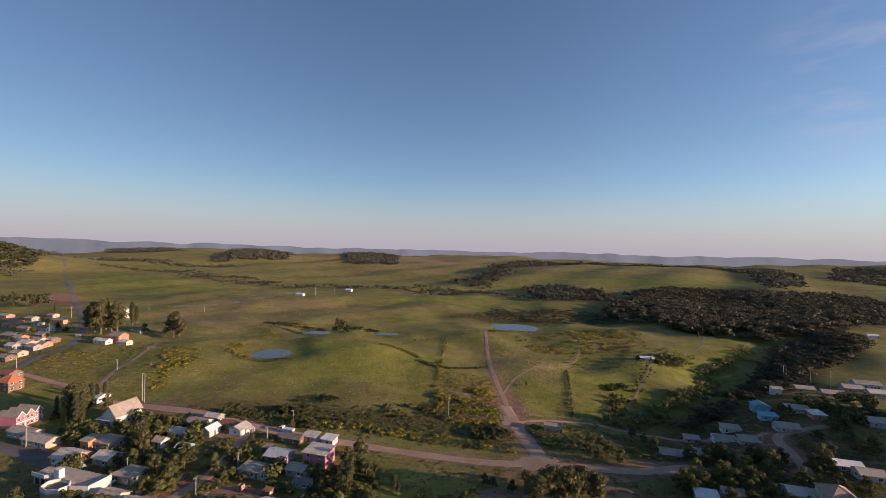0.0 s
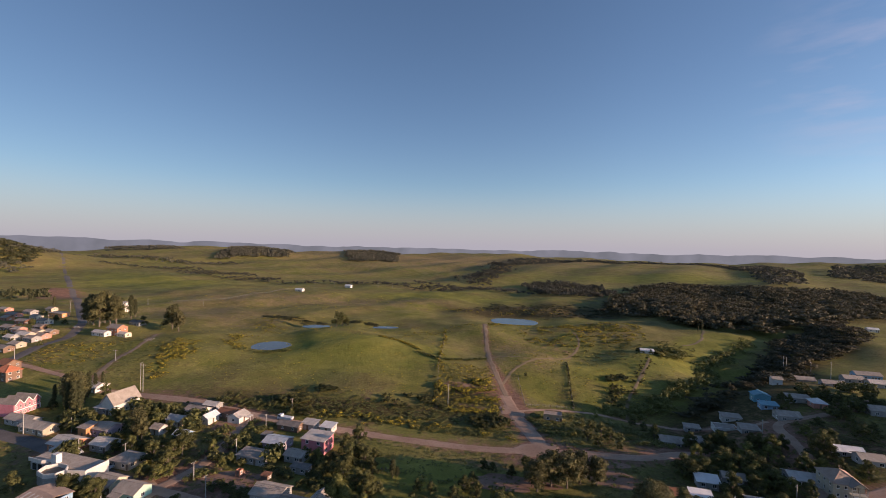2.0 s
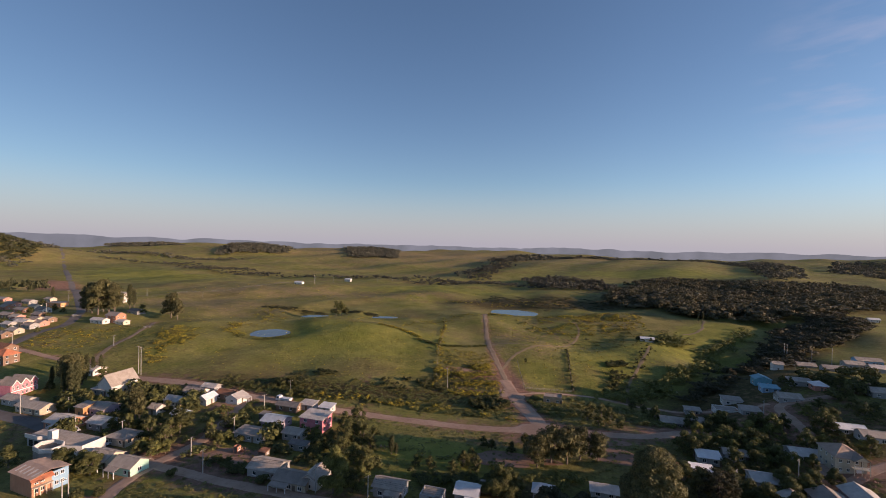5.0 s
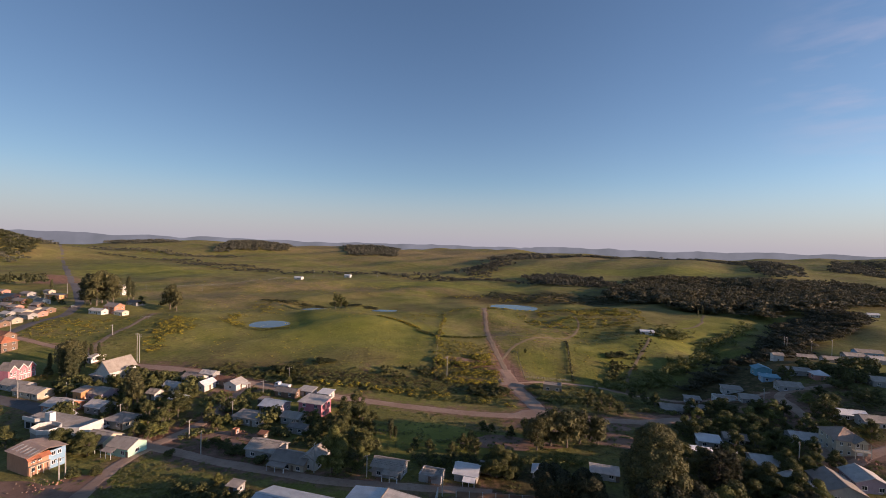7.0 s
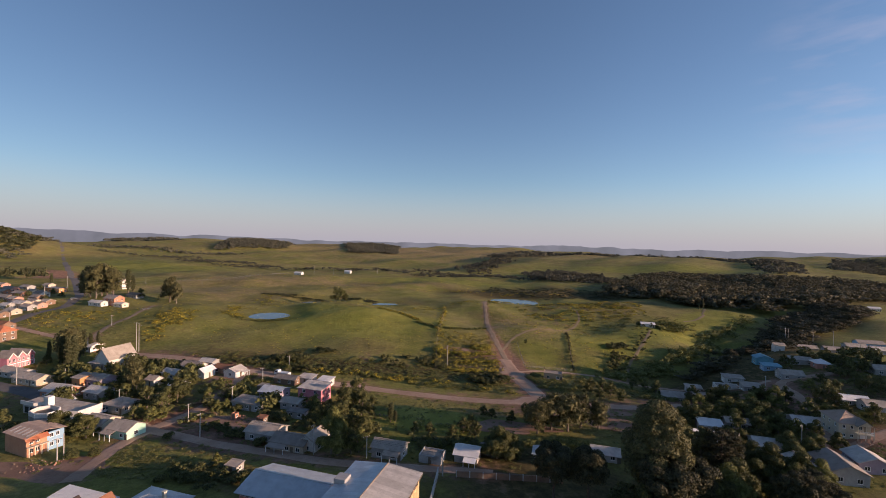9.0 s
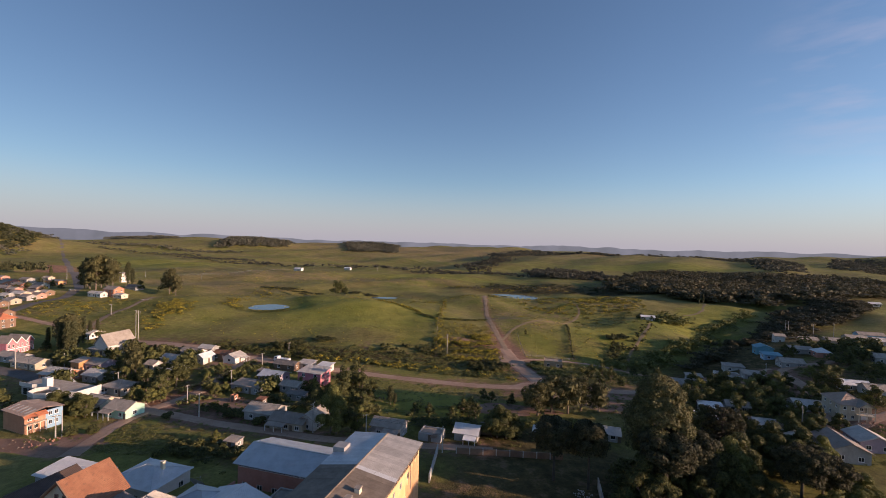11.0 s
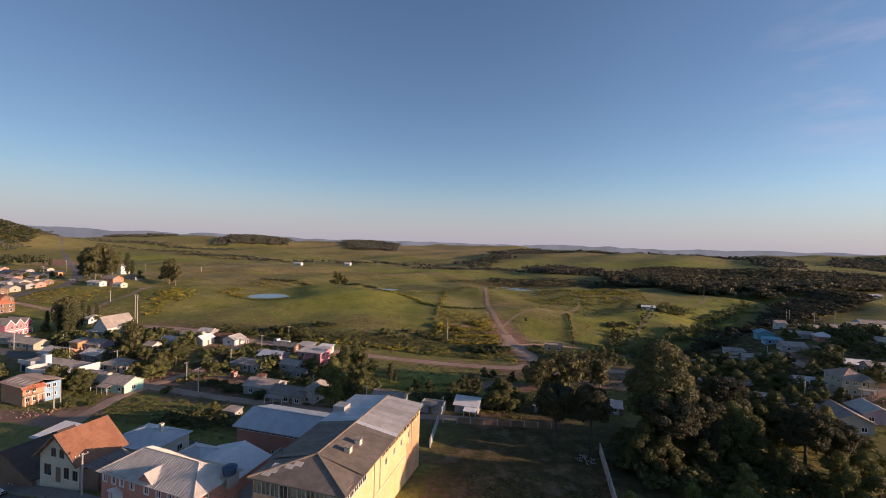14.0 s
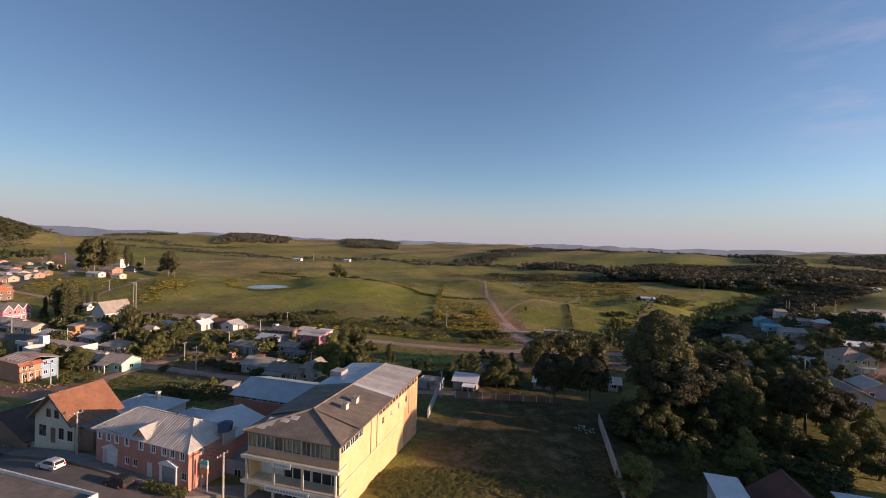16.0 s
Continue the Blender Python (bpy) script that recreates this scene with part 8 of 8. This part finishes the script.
def vehicle(m, paint, label, kind="hatchback"):
    """A parked vehicle, its nose along local x."""
    c = thing("car" if kind != "truck" else "truck", m, label, "car" if kind != "truck" else "truck")
    L, W = (4.2, 1.74) if kind != "truck" else (7.0, 2.2)
    hl, hw = L / 2, W / 2
    g = Geo()
    low = [(-hl, 0.35), (-hl + 0.1, 0.82), (hl - 1.15, 0.92), (hl - 0.12, 0.74), (hl, 0.42), (hl - 0.15, 0.26), (-hl + 0.15, 0.26)]
    if kind == "truck":
        low = [(-hl, 0.55), (-hl, 0.95), (hl, 0.95), (hl, 0.5), (hl - 0.1, 0.45), (-hl + 0.1, 0.45)]
    mid = [(x * 0.985, -hw, z) for x, z in low]
    g.hull(mid, [(x, -y, z) for x, y, z in mid])
    body = part("body", g, paint, c)
    if kind == "truck":
        g = Geo()
        g.hull([(hl - 1.9, -hw, 0.95), (hl - 0.05, -hw, 0.95), (hl - 0.35, -hw, 2.2), (hl - 1.9, -hw, 2.25)], [(hl - 1.9, hw, 0.95), (hl - 0.05, hw, 0.95), (hl - 0.35, hw, 2.2), (hl - 1.9, hw, 2.25)])
        part("cab", g, paint, c)
        g = Geo()
        g.box(-hl, -hw - 0.02, 0.954, hl - 2.1, hw + 0.02, 1.55)
        g.box(-hl + 0.08, -hw + 0.08, 1.55, hl - 2.2, hw - 0.08, 1.56)
        part("load_bed", g, paint, c)
        glass = [[(hl - 1.6, 1.5), (hl - 0.5, 1.5), (hl - 0.62, 2.05), (hl - 1.6, 2.08)]]
    else:
        g = Geo()
        roof = [(-hl + 0.12, 0.84), (hl - 1.2, 0.92), (hl - 1.95, 1.42), (-hl + 0.75, 1.48), (-hl + 0.25, 1.38)]
        g.hull([(x, -hw + 0.05 if z < 1 else -hw + 0.2, z) for x, z in roof], [(x, hw - 0.05 if z < 1 else hw - 0.2, z) for x, z in roof])
        part("cabin", g, paint, c)
        glass = [[(-hl + 0.45, 0.98), (-0.35, 0.98), (-0.35, 1.38), (-hl + 0.65, 1.38)], [(-0.25, 0.98), (hl - 1.5, 0.98), (hl - 2.0, 1.36), (-0.25, 1.38)]]
        g = Geo()
        g.hull([(hl - 1.25, -hw + 0.15, 0.95), (hl - 1.25, hw - 0.15, 0.95), (hl - 1.9, hw - 0.25, 1.38), (hl - 1.9, -hw + 0.25, 1.38)], [(hl - 1.18, -hw + 0.15, 0.96), (hl - 1.18, hw - 0.15, 0.96), (hl - 1.83, hw - 0.25, 1.39), (hl - 1.83, -hw + 0.25, 1.39)])
        part("windscreen", g, "glass", c)
        g = Geo()
        g.hull([(-hl + 0.11, -hw + 0.2, 0.95), (-hl + 0.11, hw - 0.2, 0.95), (-hl + 0.24, hw - 0.28, 1.34), (-hl + 0.24, -hw + 0.28, 1.34)], [(-hl + 0.06, -hw + 0.2, 0.95), (-hl + 0.06, hw - 0.2, 0.95), (-hl + 0.19, hw - 0.28, 1.34), (-hl + 0.19, -hw + 0.28, 1.34)])
        part("rear_window", g, "glass", c)
    for s in (-1, 1):
        for q in glass:
            g = Geo()
            y0 = s * (hw - 0.1)
            g.hull([(x, y0 + s * (0.075 if z < 1.2 else -0.06) * (1 if kind != "truck" else 0) + (s * 0.11 if kind == "truck" else 0), z) for x, z in q], [(x, y0 - s * 0.2, z) for x, z in q])
            part("side_window", g, "glass", c)
        g = Geo()
        g.box(hl - 0.16, s * (hw - 0.3) - 0.2, 0.6, hl - 0.02, s * (hw - 0.3) + 0.2, 0.74)
        part("headlight", g, "glass", c)
        g = Geo()
        g.box(-hl - 0.02, s * (hw - 0.2) - 0.12, 0.62, -hl + 0.1, s * (hw - 0.2) + 0.12, 0.84)
        part("tail_light", g, "lamp_red", c)
    tm, rm = once("tyre", wheel_mesh), once("rim", rim_mesh)
    for x in (-hl + 0.85, hl - 0.85):
        for s in (-1, 1):
            w = part("wheel", tm, "tyre", c, m=Matrix.Translation((x, s * (hw - 0.08), 0.32)))
            part("rim", rm, "grey", w)
    g = Geo()
    g.box(hl - 0.06, -hw + 0.1, 0.3, hl + 0.06, hw - 0.1, 0.5)
    part("bumper", g, "black", c)
    return c


def on_street(a, b, turn, lift=0.14):
    x, y = street(a, b)
    return pose(x, y, float(ground_z(x, y)) + lift, 0, 0, GRID + turn)


vehicle(on_street(-45.6, -3.4, 180) @ Matrix.Scale(0.88, 4), "car_white", "white hatchback parked by the kerb")
vehicle(on_street(-32.0, -3.6, 180) @ Matrix.Scale(0.86, 4), "car_dark", "dark saloon car parked by the hedge")
vehicle(on_street(-64.0, -1.6, 0), "car_white", "white car parked farther up the street")
vehicle(pose(-67.5, 184.2, float(ground_z(-67.5, 184.2)) + 0.13, 0, 0, 163), "car_white", "white flatbed truck on the dirt road", "truck")
vehicle(pose(-131, 152.6, float(ground_z(-131, 152.6)) + 0.13, 0, 0, -26), "car_white", "white car in the town street")
vehicle(pose(-113, 143.5, float(ground_z(-113, 143.5)) + 0.13, 0, 0, -27), "car_white", "pale car at the roadside")
vehicle(pose(-273, 318, float(ground_z(-273, 318)) + 0.13, 0, 0, 60), "car_dark", "dark car on the highway")


def pole(x, y, h, arms=1, lamp=False, turn=0.0, wood=False):
    """A utility pole with cross-arms and insulators."""
    p = thing("utility_pole", pose(x, y, float(ground_z(x, y)), 0, 0, turn), "slender grey concrete utility pole" if not wood else "weathered wooden pole", "pole", "utility poles")
    g = Geo()
    g.rod((0, 0, -0.6), (0, 0, h), 0.17, 0.11, 8)
    part("shaft", g, "concrete" if not wood else "wood", p)
    for i in range(arms):
        g = Geo()
        z = h - 0.35 - i * 0.9
        g.box(-0.95, 0.1, z - 0.06, 0.95, 0.22, z + 0.06)
        arm = part("cross_arm", g, "wood", p)
        for x_ in (-0.85, -0.3, 0.3, 0.85):
            g = Geo()
            g.rod((x_, 0.16, z + 0.06), (x_, 0.16, z + 0.24), 0.05, 0.035, 6)
            part("insulator", g, "trim_white", arm)
    if lamp:
        g = Geo()
        g.rod((0, -0.1, h - 1.2), (0, -1.5, h - 0.7), 0.04, 0.04, 6)
        arm = part("lamp_arm", g, "grey", p)
        g = Geo()
        g.box(-0.12, -1.95, h - 0.78, 0.12, -1.4, h - 0.62)
        part("lamp_head", g, "trim_white", arm)
    return Vector((x, y, float(ground_z(x, y)) + h - 0.2))


def cable(name, ends, sag, label, r=0.018):
    """Wires hanging between pole tops."""
    w = thing("overhead_wire", Matrix.Identity(4), label, "wire", "overhead wires")
    for a, b in zip(ends, ends[1:]):
        d = (b - a).cross(Vector((0, 0, 1))).normalized()
        for off in (-0.8, 0.0, 0.8):
            g = Geo()
            pts = []
            for k in range(9):
                t = k / 8
                q = a.lerp(b, t) + d * off
                q.z -= sag * 4 * t * (1 - t)
                pts.append(q)
            up = Vector((0, 0, 1))
            for q in pts:
                g.v += [tuple(q + up * r), tuple(q + d * r - up * r * 0.6), tuple(q - d * r - up * r * 0.6)]
            g.f += [(3 * k + j, 3 * k + (j + 1) % 3, 3 * k + 3 + (j + 1) % 3, 3 * k + 3 + j) for k in range(8) for j in range(3)]
            part("span", g, "black", w, fix=False)


pole(-98.6, 110.9, 6.0, 1, False, 40)
pole(-97.7, 111.8, 6.9, 0, False, 40)
pole(-18.6, 112.4, 6.0, 1, False, 40)
pole(3.8, 211.0, 10.2, 1, False, 40)
pole(-148.3, 210.8, 14.0, 2, False, 40)
pole(-150.6, 212.4, 14.0, 1, False, 40)
pole(-190.3, 247.9, 6.2, 1, False, 40)
pole(-130.7, 152.5, 6.0, 0, True, 40)
pole(85.1, 120.4, 6.0, 1, False, 40)
pole(231.9, 287.0, 11.4, 1, False, 40)
pole(231.6, 284.3, 11.3, 1, False, 40)
pole(239.2, 273.9, 8.3, 1, False, 40)
pole(239.6, 260.1, 10.3, 1, False, 40)
pole(138.0, 180.4, 6.2, 1, False, 40)
pole(233.7, 237.3, 6.3, 1, False, 40)
pole(-67.7, 192.9, 6.0, 1, False, 40)
pole(-72.5, 175.7, 6.0, 1, False, 40)
pole(106.7, 125.1, 6.0, 1, False, 40)
pole(-289.5, 312.7, 10.3, 1, False, 40)
pole(-341.7, 391.3, 12.9, 1, False, 40)
pole(-249.0, 247.5, 6.5, 1, False, 40)
pole(-309.5, 448.5, 7.1, 0, False, 40)
pole(-259.9, 464.8, 6.1, 0, False, 40)
pole(-186.1, 624.1, 12.4, 0, False, 40)
pole(-170.5, 672.9, 11.6, 0, False, 40)
pole(-111.0, 738.6, 9.8, 0, False, 40)
pole(-88.7, 764.6, 10.1, 0, False, 40)
pole(-147.0, 168.3, 6.0, 0, False, 40)
_tops = [pole(-52.5, 64.6, 6.6, 1, False, 74), pole(-26.5, 56.0, 6.2, 1, False, 74)]
cable("wire", _tops, 0.8, "thin black overhead wires between the poles")
_tops = [pole(-70.0, 125.8, 7.1, 1, False, 74), pole(-33.2, 114.5, 8.0, 2, False, 74), pole(1.4, 103.9, 6.3, 1, False, 74)]
cable("wire", _tops, 0.8, "thin black overhead wires between the poles")
_tops = [pole(-80.0, 136.9, 6.0, 1, False, 74), pole(-74.4, 154.0, 6.0, 1, False, 74)]
cable("wire", _tops, 0.8, "thin black overhead wires between the poles")
_tops = [pole(-164.0, 166.1, 9.2, 1, False, 74)]
_tops = [pole(-111.2, 148.9, 6.0, 1, False, 74)]
def dish(m, r, label):
    d = thing("satellite_dish", m, label, "satellite dish")
    g = Geo()
    n, rings = 20, 4
    tilt = Matrix.Rotation(radians(-50), 3, "X")
    c = Vector((0, 0, 1.5))
    rows = []
    for i in range(rings + 1):
        q = i / rings
        rows.append([c + tilt @ Vector((r * q * math.cos(2 * math.pi * k / n), r * q * math.sin(2 * math.pi * k / n), 0.32 * r * q * q)) for k in range(n)])
    for i in range(rings):
        for k in range(n):
            a = [rows[i][k], rows[i][(k + 1) % n], rows[i + 1][(k + 1) % n], rows[i + 1][k]]
            nrm = tilt @ Vector((0, 0, 0.03))
            if i == 0:
                g.poly(a[0], a[2], a[3])
                g.poly(a[0] - nrm, a[3] - nrm, a[2] - nrm)
            else:
                g.poly(*a)
                g.poly(*[v - nrm for v in reversed(a)])
    part("reflector", g, "mesh_dish", d, fix=False)
    g = Geo()
    g.rod((0, 0, -0.3), (0, 0, 1.45), 0.06, 0.05, 8)
    part("stand", g, "grey", d)
    g = Geo()
    f = c + tilt @ Vector((0, 0, r * 0.9))
    for k in range(3):
        a = 2 * math.pi * k / 3
        g.rod(c + tilt @ Vector((r * 0.95 * math.cos(a), r * 0.95 * math.sin(a), 0.3 * r)), f, 0.015, 0.015, 4)
    g.rod(f, f + tilt @ Vector((0, 0, 0.2)), 0.07, 0.07, 8)
    part("feed_horn", g, "grey", d)


dish(at(-44.5, 20.5), 1.5, "large grey mesh satellite dish in a yard")
dish(at(-60, 17.5), 1.5, "large grey mesh satellite dish behind the white roof")
for _p in ((-17.0, 113.0), (-0.5, 109.5)):
    dish(pose(_p[0], _p[1], float(ground_z(*_p)), 0, 0, 20), 1.2, "pale mesh satellite dish beside a house")


def water_tank(m, r=1.0, h=1.3):
    t = thing("water_tank", m, "dark blue plastic water tank with a domed lid on the roof", "water tank")
    g = Geo()
    g.rod((0, 0, 0), (0, 0, h * 0.7), r * 0.86, r, 20)
    part("barrel", g, "tank_blue", t)
    g = Geo()
    g.rod((0, 0, h * 0.7), (0, 0, h * 0.8), r * 1.04, r * 1.0, 20)
    g.rod((0, 0, h * 0.8), (0, 0, h), r * 1.0, r * 0.35, 20)
    part("lid", g, "tank_blue", t)
    g = Geo()
    for x in (-0.6, 0.6):
        g.box(x - 0.15, -1.0, -1.6, x + 0.15, 1.0, -0.004)
    part("support", g, "concrete", t)


water_tank(at(-20.6, 3.6, 6.3))


def totem_sign():
    s = thing("sign", at(-19.4, -1.4), "tall shop sign with teal, white and orange panels", "sign")
    g = Geo()
    for x in (-0.45, 0.45):
        g.box(x - 0.06, -0.06, -0.4, x + 0.06, 0.06, 4.4)
    part("post", g, "grey", s)
    for k, (z, c) in enumerate(((2.6, "orange"), (3.3, "white"), (3.8, "teal"))):
        g = Geo()
        g.box(-0.6, -0.12, z, 0.6, 0.12, z + 0.6 if k < 1 else z + 0.46)
        part("panel", g, c, s)


totem_sign()


def hedge(a0, a1, b, label):
    g = at((a0 + a1) / 2, b)
    h = thing("hedge", g, label, "hedge")
    rng = np.random.default_rng(9)
    n = int((a1 - a0) * 170)
    p = np.stack([rng.uniform(-(a1 - a0) / 2, (a1 - a0) / 2, n), rng.normal(0, 0.42, n), rng.uniform(0.2, 1.0, n) ** 0.7 * 1.1], 1)
    me, _ = leaf_mesh("foliage", p, np.tile((0, 0, 1.0), (n, 1)), 0.2, rng)
    part("foliage", me, "leaf_olive", h)
    k = Geo()
    k.box(-(a1 - a0) / 2, -0.08, -0.3, (a1 - a0) / 2, 0.08, 0.5)
    part("stem", k, "bark", h)


hedge(-28.3, -21.5, -2.6, "clipped green hedge strip along the pavement")


def heap(x, y, r, h, mat, label, category, seed):
    """A heap of broken bricks or planks."""
    rnd = random.Random(seed)
    p = thing("rubble_heap", pose(x, y, float(ground_z(x, y))), label, category)
    cube = once(("broken_brick", mat), lambda: _broken())
    for _ in range(26):
        a, q = rnd.uniform(0, 6.28), r * math.sqrt(rnd.random())
        z = h * (1 - q / r) * rnd.uniform(0.3, 1)
        s = rnd.uniform(0.09, 0.22)
        part("brick", cube, mat, p, m=Matrix.Translation((q * math.cos(a), q * math.sin(a), z)) @ Euler((rnd.uniform(0, 3), rnd.uniform(0, 3), rnd.uniform(0, 3))).to_matrix().to_4x4() @ Matrix.Diagonal((s, s * 0.7, s * 0.5, 1)))


def _broken():
    g = Geo()
    g.hull([(-1, -1, -1), (1, -0.9, -1), (0.9, 1, -1), (-1, 0.8, -1)], [(-0.9, -0.9, 1), (0.8, -1, 0.9), (1, 0.9, 1), (-0.9, 1, 0.8)])
    return g.mesh("brick")


heap(122.4, 120.9, 4, 1.2, "rubble", "heap of red bricks and soil beside the house", "rubble", 3)
heap(-103.5, 106.2, 5, 0.8, "wood", "scattered planks and logs on bare ground", "planks", 4)
heap(-98.9, 107.3, 4, 0.6, "rubble", "row of grey rubble stones on bare ground", "rubble", 5)
heap(-65.3, 141.5, 1.5, 1.2, "rubble", "small pile of bricks in a yard", "rubble", 6)
heap(-19.4, 144.7, 2.5, 0.8, "wood", "pile of old boards by the field", "planks", 7)
heap(63.9, 207.7, 3.5, 0.8, "rubble", "pile of pale rubble beside the lane", "rubble", 8)
heap(-200.5, 291.5, 5, 0.8, "concrete", "pale rubble on cleared ground", "rubble", 9)
heap(-86.8, 169.1, 3, 0.8, "rubble", "heap of reddish soil and bricks by the lane", "rubble", 10)
heap(30.0, 86.8, 2, 0.7, "concrete", "heap of white rubble on the empty lot", "rubble", 11)


def fence(name, pts, h, label, step=3.0):
    """Posts with three wires along a line over the land."""
    f = thing("fence", Matrix.Identity(4), label, "fence", "field fences")
    post = once("fence_post", lambda: _post())
    line = []
    for (x0, y0), (x1, y1) in zip(pts, pts[1:]):
        n = max(1, int(math.dist((x0, y0), (x1, y1)) / step))
        line += [(x0 + (x1 - x0) * i / n, y0 + (y1 - y0) * i / n) for i in range(n)]
    line.append(pts[-1])
    for x, y in line:
        part("post", post, "wood", f, m=Matrix.Translation((x, y, float(ground_z(x, y)))))
    for z in (0.5, 0.85, 1.15):
        g = Geo()
        for x, y in line:
            q = float(ground_z(x, y)) + z
            g.v += [(x, y, q + 0.02), (x + 0.018, y - 0.018, q - 0.012), (x - 0.018, y + 0.018, q - 0.012)]
        g.f += [(3 * k + j, 3 * k + (j + 1) % 3, 3 * k + 3 + (j + 1) % 3, 3 * k + 3 + j) for k in range(len(line) - 1) for j in range(3)]
        part("wire", g, "grey", f, fix=False)


def _post():
    g = Geo()
    g.rod((0, 0, -0.3), (0, 0, 1.35), 0.09, 0.08, 6)
    return g.mesh("post")


fence("fence", [(85, 288), (75.1, 247.4), (68.3, 216.4)], 1.3, "field fence of wooden posts and wire down the slope")
fence("fence", [(46, 253.2), (44.4, 231.2), (42.8, 213.5), (62.6, 215.5), (68.3, 216.4)], 1.3, "wire fence round the sloping green field")
fence("fence", [(3, 370), (1, 290.7), (-1.2, 268.6), (-1.8, 230.2), (-1.8, 206)], 1.3, "wire fence along the gorse line", 4.0)
fence("fence", [(-300, 475), (-260, 505), (-236, 560), (-236, 660)], 1.3, "far wire fence beside the dirt road", 9.0)
